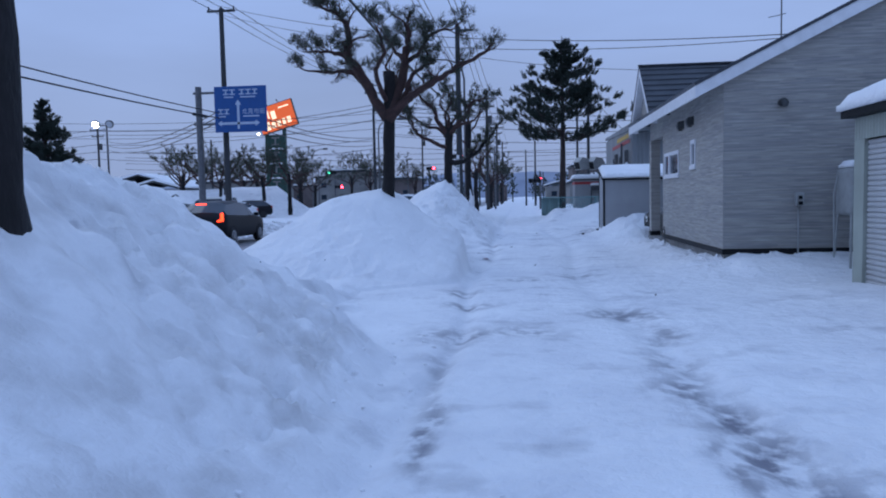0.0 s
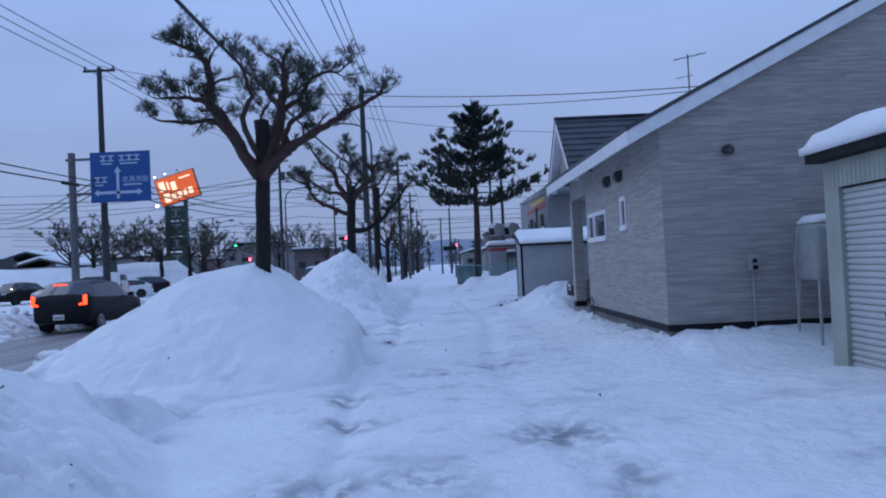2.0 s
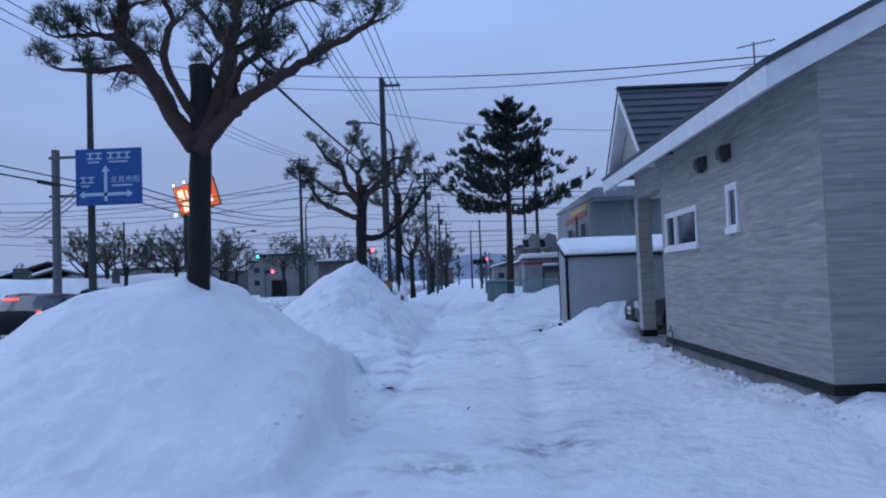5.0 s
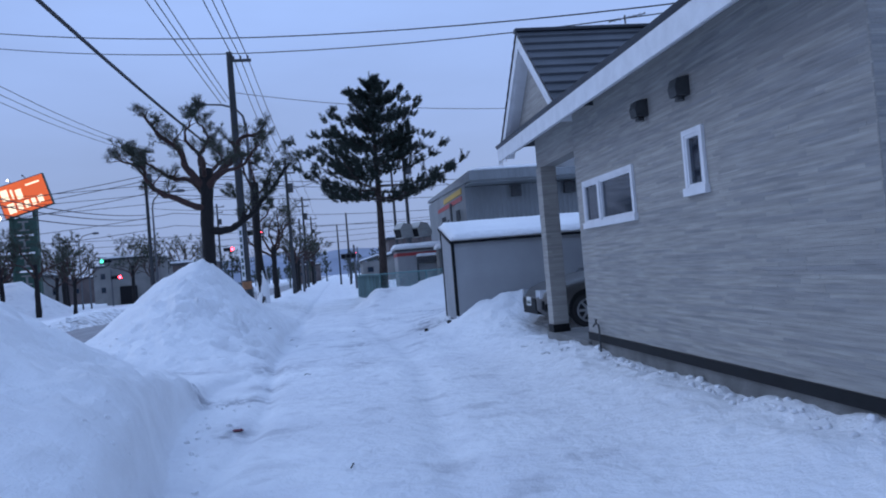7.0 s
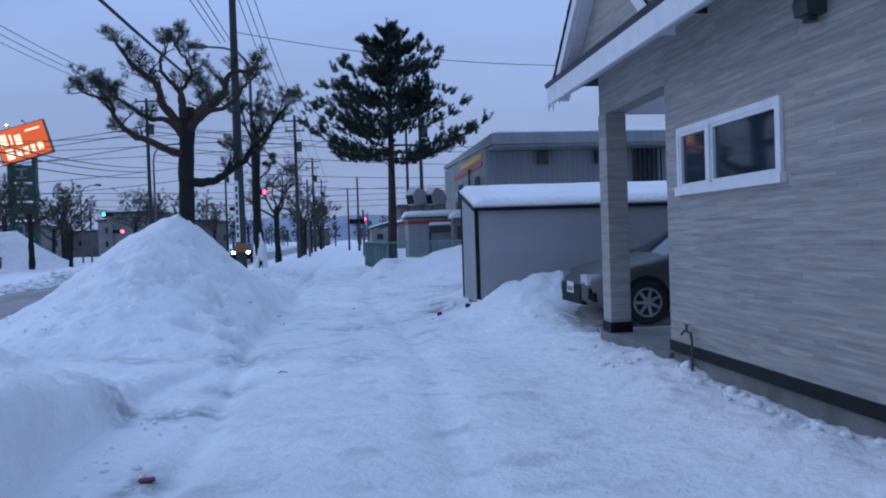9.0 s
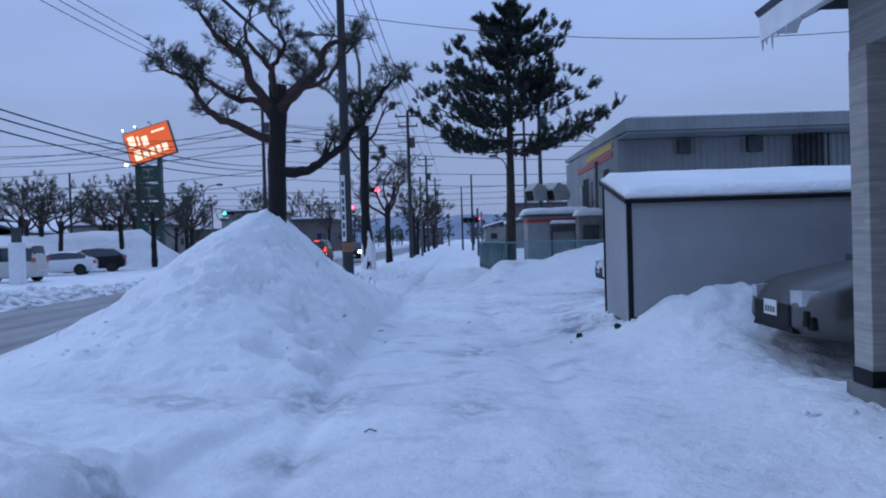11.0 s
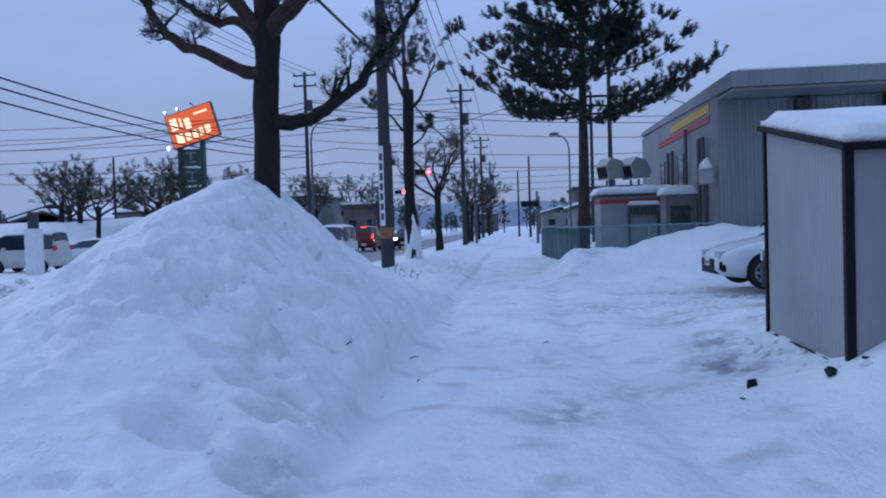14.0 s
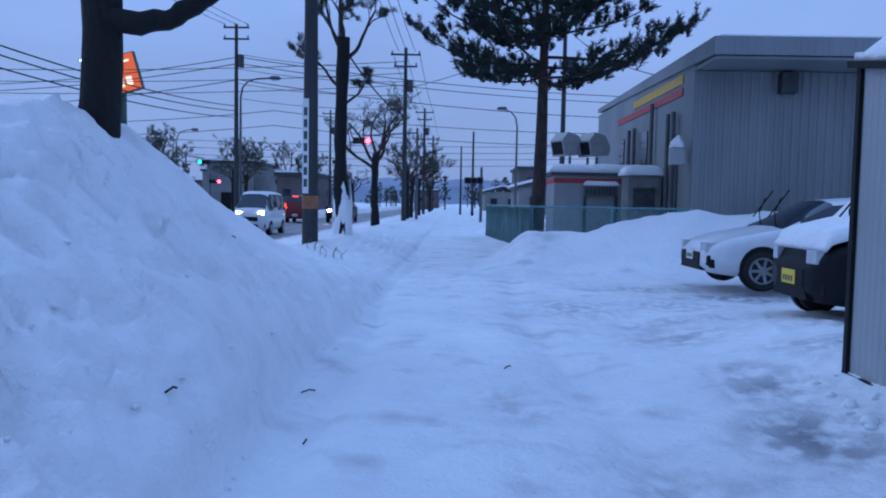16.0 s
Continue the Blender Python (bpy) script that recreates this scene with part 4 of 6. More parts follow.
# ---- trees ----
def tuft(verts, faces, p, d, size, rng, count=9, wide=0.045):
    """A brush of flat needles round direction d."""
    d = d.normalized()
    a = d.orthogonal().normalized()
    b = d.cross(a)
    for _ in range(count):
        th, sp = rng.uniform(0, 6.283), rng.uniform(0.25, 1.1)
        out = (d + (a * math.cos(th) + b * math.sin(th)) * sp).normalized()
        L = size * rng.uniform(0.7, 1.2)
        w = out.cross(Vector((rng.uniform(-1, 1), rng.uniform(-1, 1), rng.uniform(-1, 1)))).normalized() * size * wide
        i = len(verts)
        verts += [p - w, p + w, p + out * L + w * 0.3, p + out * L - w * 0.3]
        faces.append((i, i + 1, i + 2, i + 3))


def grow(p, d, length, r, level, rng, limbs, tips, up=0.25, wander=0.45, deep=3):
    """A crooked limb with side branches: polylines into limbs, twig ends into tips."""
    n = max(4, int(length / 0.16)) if level < 2 else 4
    pts, rad = [p.copy()], [r]
    d = d.normalized()
    for i in range(n):
        d = (d + Vector((rng.uniform(-1, 1), rng.uniform(-1, 1), rng.uniform(-0.8, 0.9))) * wander * (0.58 if level == 0 else 0.75) + Vector((0, 0, up * (0.10 if level == 0 else 0.06)))).normalized()
        p = p + d * (length / n)
        f = (i + 1) / n
        pts.append(p.copy())
        rad.append(r * (1 - 0.62 * f))
        if level < deep and f > (0.35 if level == 0 else 0.2) and rng.random() < (0.62 if level == 0 else 0.62):
            side = d.cross(Vector((0, 0, 1)))
            side = side.normalized() if side.length > 0.1 else Vector((1, 0, 0))
            c = (d * 0.65 + side * rng.choice((-1, 1)) * rng.uniform(0.5, 1.0) + Vector((0, 0, rng.uniform(-0.1, 0.6)))).normalized()
            grow(p, c, length * rng.uniform(0.36, 0.60), rad[-1] * 0.58, level + 1, rng, limbs, tips, up, wander, deep)
        if (level >= 3) or (level == 2 and f > 0.3) or (level == 1 and f > 0.7):
            tips.append((p.copy(), d.copy()))
    limbs.append((pts, rad))
    tips.append((p.copy(), d.copy()))


def bent_limb(way, r, rng, limbs, tips):
    """A heavy limb that bends through a few turning places, with crooked side branches."""
    pts, rad, n = [], [], 5
    if Vector((way[0].x, way[0].y)).length < 0.2:
        way = [Vector((way[0].x * 0.2, way[0].y * 0.2, way[0].z + 0.06)), *way[1:]]
    ends = [way[0] * 2 - way[1], *way, way[-1] * 2 - way[-2]]
    steps = n * (len(way) - 1)
    for i in range(len(way) - 1):
        a, b, c, d = ends[i:i + 4]
        for k in range(n):
            t = k / n
            pts.append(0.5 * (2 * b + (c - a) * t + (2 * a - 5 * b + 4 * c - d) * t * t + (3 * b - a - 3 * c + d) * t ** 3))
    pts.append(way[-1])
    for i, p in enumerate(pts):
        f = i / steps
        if 0 < i:
            p += Vector((rng.uniform(-1, 1), rng.uniform(-1, 1), rng.uniform(-1, 1))) * 0.022
        rad.append(r * (1 - 0.70 * f) * rng.uniform(0.90, 1.10))
    limbs.append((pts, rad))
    for i in range(1, len(pts) - 1):
        f = i / steps
        if f < 0.32 or rng.random() > 0.66:
            continue
        d = (pts[i + 1] - pts[i - 1]).normalized()
        out = Vector((rng.uniform(-1, 1), rng.uniform(-1, 1), rng.uniform(-0.25, 1.0)))
        grow(pts[i], (d * 0.6 + out * 0.8), rng.uniform(0.28, 0.52), max(0.012, rad[i] * 0.45), 1, rng, limbs, tips, 0.3, 0.55)
    d = (pts[-1] - pts[-3]).normalized()
    for _ in range(3):
        out = Vector((rng.uniform(-1, 1), rng.uniform(-1, 1), rng.uniform(-0.3, 0.9)))
        grow(pts[-1], d + out * 0.7, rng.uniform(0.22, 0.42), rad[-1] * 0.7, 1, rng, limbs, tips, 0.3, 0.55)


def mesh_part(name, verts, faces, mat, parent, label=""):
    me = bpy.data.meshes.new(name)
    me.from_pydata([tuple(v) for v in verts], [], faces)
    me.materials.append(mat)
    ob = new(name, me)
    ob.parent = parent
    return tagged(ob, label)


def pruned_pine(x, y, z, seed, trunk_h, girth, limbs_spec, label, lean=0.0, reach=1.0, need=0.095, count=8, deep=3, guides=()):
    """A street pine cut back hard: dark trunk, crooked reddish limbs, sparse tufts."""
    rng = random.Random(seed)
    tree = thing("street_pine", x, y, z, label=label, category="tree", group="street pines")
    bm, pts, rad = bmesh.new(), [], []
    for k in range(14):
        f = k / 13
        pts.append((lean * f + 0.05 * math.sin(3 * f + seed), 0.05 * math.cos(2.3 * f + seed), -0.9 + (trunk_h + 0.9) * f))
        rad.append(girth * (1.22 - 0.35 * min(1, f * 2.2)) * rng.uniform(0.94, 1.06))
    tube(bm, pts, rad, 14)
    for v in bm.verts:
        v.co += Vector((noise.noise(v.co * 5), noise.noise(v.co * 5 + Vector((9, 0, 0))), 0)) * girth * 0.22
    part("trunk", bm, BARK, tree, "dark rough bark", smooth=True)
    tips = []
    for h, az, elev, length, r in limbs_spec:
        limbs = []
        f = min(0.98, (h + 0.9) / (trunk_h + 0.9))
        c = Vector(pts[min(13, int(round(f * 13)))])
        c.z = h
        d = Vector((math.cos(radians(az)) * math.cos(radians(elev)), math.sin(radians(az)) * math.cos(radians(elev)), math.sin(radians(elev))))
        grow(c, d, length * reach, r * 0.82, 0, rng, limbs, tips, deep=deep)
        bm = bmesh.new()
        for i, (lp, lr) in enumerate(limbs):
            tube(bm, lp, lr, 8 if lr[0] > 0.03 else 4, cap=lr[0] > 0.03)
        part("limb", bm, LIMB, tree, "reddish crooked limb", smooth=True)
    for r, way in guides:
        limbs = []
        bent_limb([Vector(q) for q in way], r, rng, limbs, tips)
        bm = bmesh.new()
        for lp, lr in limbs:
            tube(bm, lp, lr, 9 if lr[0] > 0.03 else 4, cap=lr[0] > 0.03)
        low = way[0][2] < 1.2
        part("limb", bm, BARK if low else LIMB, tree, "long dark low limb" if low else "reddish crooked limb", smooth=True)
    vs, fs = [], []
    for p, d in tips:
        for _ in range(1 if guides else 2):
            q = p + Vector((rng.uniform(-1, 1), rng.uniform(-1, 1), rng.uniform(-1, 1))) * 0.05
            tuft(vs, fs, q, d + Vector((0, 0, 0.4)), need, rng, count, 0.035)
    mesh_part("foliage", vs, fs, NEEDLE, tree, "sparse grey-green needle tufts")
    return tree


def garden_pine(x, y, z, seed, h, low, spread_r, label):
    """A full pine: whorls of upturned branches thick with needles, irregular cone."""
    rng = random.Random(seed)
    tree = thing("pine_tree", x, y, z, label=label, category="tree")
    bm = bmesh.new()
    pts = [(0.14 * math.sin(2.2 * k / 15) - 0.05 * k / 15, 0.05 * math.sin(k), -0.8 + (h + 0.4) * k / 15) for k in range(16)]
    tube(bm, pts, [0.20 * (1 - 0.9 * k / 15) + 0.015 for k in range(16)], 12)
    part("trunk", bm, PINEBARK, tree, "brown-black trunk", smooth=True)
    vs, fs = [], []
    tiers = 14
    for t in range(tiers):
        f = t / (tiers - 1)
        zz = low + (h - low - 0.35) * f ** 0.95
        reach = spread_r * (1 - f) ** 0.92 * (0.80 + 0.20 * min(1, t / 2.0)) + 0.18
        n_b = 6 if t < 9 else 5
        for b in range(n_b):
            if rng.random() < 0.14:
                continue
            az = 2.4 * t + 6.283 * b / n_b + rng.uniform(-0.45, 0.45)
            L = reach * rng.choice((0.55, 0.75, 0.9, 1.0, 1.12)) * rng.uniform(0.9, 1.1)
            c = Vector((0.14 * math.sin(2.2 * f), 0, zz + rng.uniform(-0.22, 0.20)))
            bp, n = [c.copy()], 6
            droop = rng.uniform(-0.25, 0.10) * (1 - f)
            for i in range(n):
                g = (i + 1) / n
                rise = droop + 0.75 * g ** 2.2 + 0.25 * f
                c = c + Vector((math.cos(az) * L / n, math.sin(az) * L / n, rise * L / n)) + Vector((rng.uniform(-1, 1), rng.uniform(-1, 1), rng.uniform(-1, 1))) * 0.05
                bp.append(c.copy())
                if g < 0.3:
                    continue
                out = Vector((math.cos(az), math.sin(az), 0))
                for s in range((10 if f < 0.5 else 7) if L > 0.7 else 3):
                    side = Vector((-math.sin(az), math.cos(az), 0)) * rng.uniform(-1, 1) * L * 0.24 * (1.3 - 0.7 * g)
                    q = c + side + out * rng.uniform(-0.15, 0.1) + Vector((0, 0, rng.uniform(-0.10, 0.08)))
                    shoot = (out * rng.uniform(0.0, 0.9) + side.normalized() * rng.uniform(0, 0.8) + Vector((0, 0, rng.uniform(0.3, 1.2)))).normalized()
                    ln = rng.uniform(0.12, 0.32) * (0.75 + 0.25 * (1 - f))
                    for m in range(4):
                        tuft(vs, fs, q + shoot * ln * m / 3, shoot, 0.14, rng, 13, 0.08)
            bm = bmesh.new()
            tube(bm, bp, [0.045 * (1 - 0.8 * i / n) * (0.4 + 0.6 * L / spread_r) for i in range(n + 1)], 5)
            part("branch", bm, PINEBARK, tree, smooth=True)
    for m in range(12):
        tuft(vs, fs, Vector((0.1, 0, h - 0.95 + 0.1 * m)), Vector((0, 0, 1)), 0.16, rng, 12)
    mesh_part("foliage", vs, fs, NEEDLE2, tree, "dense dark green needles")
    return tree


def plastered(owner, r, top, seed):
    """A ragged sleeve of snow round the foot of a trunk or pole."""
    bm = bmesh.new()
    rings, n = [], 28
    for k in range(13):
        f = k / 12
        ring = []
        for i in range(n):
            a = 6.283 * i / n
            rag = 0.70 + 0.55 * noise.noise((math.cos(a) * 1.9 + seed, math.sin(a) * 1.6, seed)) + 0.15 * noise.noise((i * 0.9, seed, 4))
            z = -0.25 + (top * rag + 0.25) * f
            q = r + (0.030 * (1 - f) + 0.010) + 0.016 * noise.noise((math.cos(a) * 3, math.sin(a) * 3, z * 4 + seed))
            q = q if k < 12 else r * 0.93
            ring.append(bm.verts.new((q * math.cos(a), q * math.sin(a), z)))
        rings.append(ring)
    for a, b in zip(rings, rings[1:]):
        for i in range(n):
            bm.faces.new((a[i], a[(i + 1) % n], b[(i + 1) % n], b[i]))
    tagged(part("plastered_snow", bm, CLEAN, owner, "snow plastered round the foot", smooth=True), kind="stuff")


pruned_pine(-2.68, 15.2, 1.35, 11, 2.72, 0.145, [], "hard-pruned street pine on a snow heap, bare reddish limbs", count=6, need=0.10, guides=(
    (0.115, ((-0.06, 0.00, 1.71), (-0.36, -0.10, 2.37), (-0.57, -0.15, 2.79), (-0.76, -0.20, 3.03), (-0.68, -0.30, 3.37), (-0.82, -0.35, 3.75), (-1.14, -0.40, 3.92))),
    (0.065, ((-0.52, -0.12, 2.64), (-0.90, 0.10, 3.07), (-1.23, 0.20, 3.20), (-1.71, 0.30, 3.24))),
    (0.06, ((-0.38, -0.10, 2.40), (-0.81, 0.20, 2.77), (-1.33, 0.30, 2.81), (-1.85, 0.40, 2.88))),
    (0.13, ((0.08, 0.05, 1.75), (0.28, 0.15, 2.47), (0.36, 0.20, 3.02), (0.46, 0.15, 3.40), (0.42, 0.10, 3.66))),
    (0.06, ((0.38, 0.20, 2.90), (0.66, 0.35, 3.15), (0.90, 0.45, 3.54), (1.38, 0.50, 3.62))),
    (0.055, ((0.34, 0.20, 2.94), (0.10, 0.45, 3.24), (-0.24, 0.60, 3.71))),
    (0.105, ((0.06, -0.03, 1.64), (0.36, -0.10, 2.07), (0.66, -0.20, 2.26), (1.04, -0.30, 2.44), (1.47, -0.35, 2.68), (2.04, -0.40, 2.94))),
    (0.06, ((0.31, 0.00, 2.09), (0.57, -0.15, 2.60), (0.81, -0.20, 2.77), (0.90, -0.30, 3.15))),
    (0.06, ((0.00, -0.10, 2.05), (-0.10, -0.60, 2.56), (0.14, -1.00, 2.90), (0.10, -1.40, 3.24))),
    (0.06, ((0.00, 0.10, 2.13), (0.10, 0.60, 2.64), (-0.19, 1.10, 2.98), (-0.10, 1.50, 3.41)))))
pruned_pine(-2.69, 28.35, 1.72, 23, 2.63, 0.185, [], "hard-pruned street pine with one long low limb", count=6, need=0.10, guides=(
    (0.10, ((0.09, 0, 1.02), (0.45, 0, 1.08), (0.79, 0.02, 1.25), (1.1, 0.05, 1.46), (1.4, 0.05, 1.84), (1.65, 0.05, 2.1), (2.0, 0, 2.55))),
    (0.085, ((-0.09, 0.00, 1.55), (-0.54, -0.15, 1.85), (-0.99, -0.20, 2.05), (-1.31, -0.20, 2.37), (-1.33, -0.30, 2.65), (-1.80, -0.40, 2.85))),
    (0.075, ((-0.09, 0.10, 1.95), (-0.41, 0.30, 2.40), (-0.85, 0.50, 2.50), (-1.35, 0.60, 2.85), (-1.75, 0.70, 3.15))),
    (0.10, ((-0.07, 0.00, 2.10), (-0.38, -0.10, 2.65), (-0.54, -0.10, 3.10), (-0.90, -0.20, 3.40), (-1.22, -0.20, 3.85))),
    (0.11, ((0.09, 0.05, 2.05), (0.36, 0.20, 2.55), (0.72, 0.30, 2.90), (0.90, 0.30, 3.35), (1.35, 0.40, 3.50))),
    (0.075, ((0.11, -0.10, 2.15), (0.50, -0.30, 2.45), (0.95, -0.50, 2.55), (1.35, -0.70, 2.95))),
    (0.065, ((-0.05, 0.10, 2.45), (-0.14, 0.30, 2.95), (0.09, 0.40, 3.45), (-0.18, 0.50, 3.95))),
    (0.06, ((0.00, -0.10, 2.35), (0.09, -0.60, 2.75), (-0.18, -1.10, 3.15), (0.00, -1.50, 3.45))),
    (0.06, ((0.00, 0.15, 2.25), (0.09, 0.70, 2.65), (0.27, 1.20, 3.05), (0.09, 1.60, 3.35)))))
tree_a = pruned_pine(-2.74, 3.55, 1.35, 31, 2.6, 0.185, [(2.0, 170, 55, 2.0, 0.09), (2.2, 20, 60, 2.0, 0.09), (2.3, 95, 65, 1.8, 0.07), (2.3, 270, 60, 1.8, 0.07)],
    "street pine with snow stuck to its dark trunk")
tree_b = pruned_pine(-2.86, 42.3, 0.75, 47, 5.0, 0.20, [
    (3.6, 178, 35, 1.4, 0.06), (4.3, 15, 45, 1.7, 0.08), (4.6, 160, 60, 1.6, 0.07), (4.8, 80, 65, 1.5, 0.06), (4.9, 290, 55, 1.4, 0.05), (3.2, 10, 30, 1.2, 0.05)],
    "tall dark street pine with its lower trunk plastered in snow", need=0.13)
pruned_pine(-3.1, 53.0, 0.5, 53, 2.9, 0.17, [
    (2.2, 178, 40, 2.2, 0.09), (2.4, 150, 60, 2.2, 0.09), (2.5, 15, 45, 2.3, 0.09), (2.6, 60, 65, 2.2, 0.09), (2.7, 250, 50, 2.0, 0.07), (2.8, 330, 55, 2.0, 0.07)],
    "reddish pruned street pine with a spreading crown", need=0.10, count=4)
garden_pine(2.28, 41.5, 0.5, 5, 9.35, 4.0, 3.95, "tall dark green pine with upturned branches behind a fence")
plastered(tree_b, 0.235, 1.25, 3)


# ---- cars ----
STYLES = {
    # length, half width, stations from nose to tail: share of length, underside, belt, top
    "hatch": (4.40, 0.87, [(0.0, 0.34, 0.56, 0.58), (0.025, 0.24, 0.66, 0.69), (0.10, 0.20, 0.76, 0.82), (0.27, 0.20, 0.90, 0.97), (0.45, 0.20, 0.94, 1.40), (0.60, 0.20, 0.96, 1.46), (0.78, 0.20, 0.99, 1.40), (0.93, 0.22, 1.02, 1.06), (0.985, 0.28, 0.92, 0.95), (1.0, 0.40, 0.80, 0.82)]),
    "suv": (4.35, 0.88, [(0.0, 0.40, 0.72, 0.74), (0.03, 0.28, 0.84, 0.87), (0.20, 0.24, 0.98, 1.03), (0.27, 0.24, 1.00, 1.08), (0.40, 0.24, 1.02, 1.52), (0.60, 0.24, 1.04, 1.58), (0.84, 0.24, 1.08, 1.52), (0.96, 0.28, 1.10, 1.16), (0.99, 0.34, 0.98, 1.00), (1.0, 0.44, 0.88, 0.90)]),
    "van": (3.45, 0.74, [(0.0, 0.38, 0.86, 0.88), (0.02, 0.26, 0.94, 1.00), (0.07, 0.22, 1.00, 1.12), (0.20, 0.22, 1.02, 1.70), (0.30, 0.22, 1.03, 1.82), (0.70, 0.22, 1.03, 1.84), (0.95, 0.24, 1.03, 1.78), (0.99, 0.28, 1.02, 1.20), (1.0, 0.40, 0.95, 0.98)]),
    "mini": (3.40, 0.735, [(0.0, 0.36, 0.64, 0.66), (0.03, 0.25, 0.78, 0.82), (0.14, 0.21, 0.92, 0.97), (0.22, 0.21, 0.95, 1.04), (0.36, 0.21, 0.98, 1.50), (0.60, 0.21, 1.00, 1.60), (0.90, 0.22, 1.02, 1.52), (0.98, 0.26, 1.03, 1.10), (1.0, 0.40, 0.90, 0.92)]),
}


def car(style, paint, x, y, z, rz, label, lights="off", plate=PLATE, tail=False, snow=False, wipers=False, far=False):
    """A car with its nose at local +x: lofted body, glazing, wheels, lamps, plates."""
    L, W, st = STYLES[style]
    c = thing("car", x, y, z, rz, label=label, category="car")
    paint = PAINTS[paint]
    sec = []
    # finer stations between the given ones
    fine = []
    for a, b in zip(st, st[1:]):
        for k in range(3):
            t = k / 3
            fine.append(tuple(p + (q - p) * t for p, q in zip(a, b)))
    fine.append(st[-1])
    for f, lo, belt, top in fine:
        px = L * (0.5 - f)
        w = W * (1 - 0.34 * max(0, (0.08 - f) / 0.08) ** 2 - 0.16 * max(0, (f - 0.94) / 0.06) ** 2)
        cab = min(1, max(0, (top - belt) / 0.40))
        rw = w * (0.88 - 0.14 * cab)
        mid = lo + (belt - lo) * 0.55
        sec.append([(px, 0, lo), (px, w * 0.86, lo), (px, w * 0.985, lo + 0.10), (px, w, mid), (px, w * 0.985, belt - 0.06), (px, w * 0.955, belt),
                    (px, rw + (w * 0.955 - rw) * 0.12, belt + (top - belt) * 0.86), (px, rw * 0.93, top - 0.012 * (1 + cab)), (px, rw * 0.5, top + 0.018), (px, 0, top + 0.024)])
    meshes = {k: bmesh.new() for k in ("body", "windscreen", "rear_window", "side_window_l", "side_window_r")}
    fs = [q[0] for q in fine]
    ws = next(i for i, q in enumerate(st) if q[3] - q[2] > 0.3)
    a0, a1 = st[ws - 1][0], st[ws][0]
    te = max(i for i, q in enumerate(st) if q[3] - q[2] > 0.3)
    b0, b1 = st[te][0], st[te + 1][0]
    for i in range(len(sec) - 1):
        f = (fs[i] + fs[i + 1]) / 2
        for s in (1, -1):
            for j in range(9):
                key = "body"
                if j == 5 and a0 + 0.045 < f < b1 - 0.03 and abs(f - (a1 + (b0 - a1) * 0.47)) > 0.018:
                    key = "side_window_l" if s > 0 else "side_window_r"
                if j in (7, 8, 6) and a0 + 0.005 < f < a1:
                    key = "windscreen"
                if j in (7, 8, 6) and b0 < f < b1 - 0.01:
                    key = "rear_window"
                bm = meshes[key]
                q = [sec[i][j], sec[i + 1][j], sec[i + 1][j + 1], sec[i][j + 1]]
                bm.faces.new([bm.verts.new((p[0], s * p[1], p[2])) for p in q])
    for key, bm in meshes.items():
        if key == "body":
            for end in (sec[0], sec[-1]):
                ring = [(p[0], p[1], p[2]) for p in end] + [(p[0], -p[1], p[2]) for p in end[-2:0:-1]]
                bm.faces.new([bm.verts.new(p) for p in ring])
        bmesh.ops.remove_doubles(bm, verts=bm.verts, dist=0.0005)
        part(key, bm, paint if key == "body" else DARKGLASS, c, "" if key == "body" else "dark tinted glass", smooth=True)
    # wheels
    r = 0.30 if L > 4 else 0.265
    for wx in (L * 0.5 - 0.19 * L, -L * 0.5 + 0.19 * L):
        for s in (1, -1):
            bm = bmesh.new()
            tube(bm, [(wx, s * (W - 0.09), r + 0.03), (wx, s * (W + 0.004), r + 0.03)], r + 0.055, 24)
            part("wheel_arch", bm, BLACK, c)
            bm = bmesh.new()
            tube(bm, [(wx, s * (W - 0.19), r), (wx, s * (W - 0.17), r), (wx, s * (W + 0.0), r), (wx, s * (W + 0.018), r)], [r * 0.93, r, r, r * 0.92], 24)
            wheel = part("wheel", bm, RUBBER, c, "black tyre", smooth=False)
            if not far:
                bm = bmesh.new()
                for k in range(7):
                    an = 6.283 * k / 7
                    tube(bm, [(wx, s * (W + 0.022), r), (wx + math.cos(an) * r * 0.64, s * (W + 0.020), r + math.sin(an) * r * 0.64)], [0.035, 0.028], 4)
                ring = [(wx + math.cos(6.283 * k / 20) * r * 0.66, s * (W + 0.02), r + math.sin(6.283 * k / 20) * r * 0.66) for k in range(21)]
                tube(bm, ring, 0.02, 5, cap=False)
                part("rim", bm, RIM, wheel, "silver spoked wheel trim")
    nose, rear = L / 2, -L / 2
    belt0 = st[1][2]
    hd = HEAD_ON if lights == "on" else HEAD_OFF
    for s in (1, -1):
        bm = bmesh.new()
        prism(bm, [(nose - 0.40, s * W * 0.93), (nose - 0.03, s * W * 0.74), (nose - 0.005, s * W * 0.50), (nose - 0.10, s * W * 0.52), (nose - 0.36, s * W * 0.80)], "z", belt0 - 0.10, belt0 + (0.055 if L > 4 else 0.05))
        part("headlight", bm, hd, c, "lit headlamp" if lights == "on" else "clear headlamp")
        bm = solid(rear - 0.012, rear + 0.10, min(s * W * 0.66, s * W * 0.96), max(s * W * 0.66, s * W * 0.96), belt0 + 0.04, belt0 + 0.25, bevel=0.02)
        if tail:
            bm.free()
            bm = bmesh.new()
            prism(bm, [(s * W * 0.94, belt0 + 0.32), (s * W * 0.94, belt0 + 0.02), (s * W * 0.70, belt0 + 0.0), (s * W * 0.70, belt0 + 0.06), (s * W * 0.85, belt0 + 0.09), (s * W * 0.85, belt0 + 0.30)], "x", rear - 0.012, rear + 0.08)
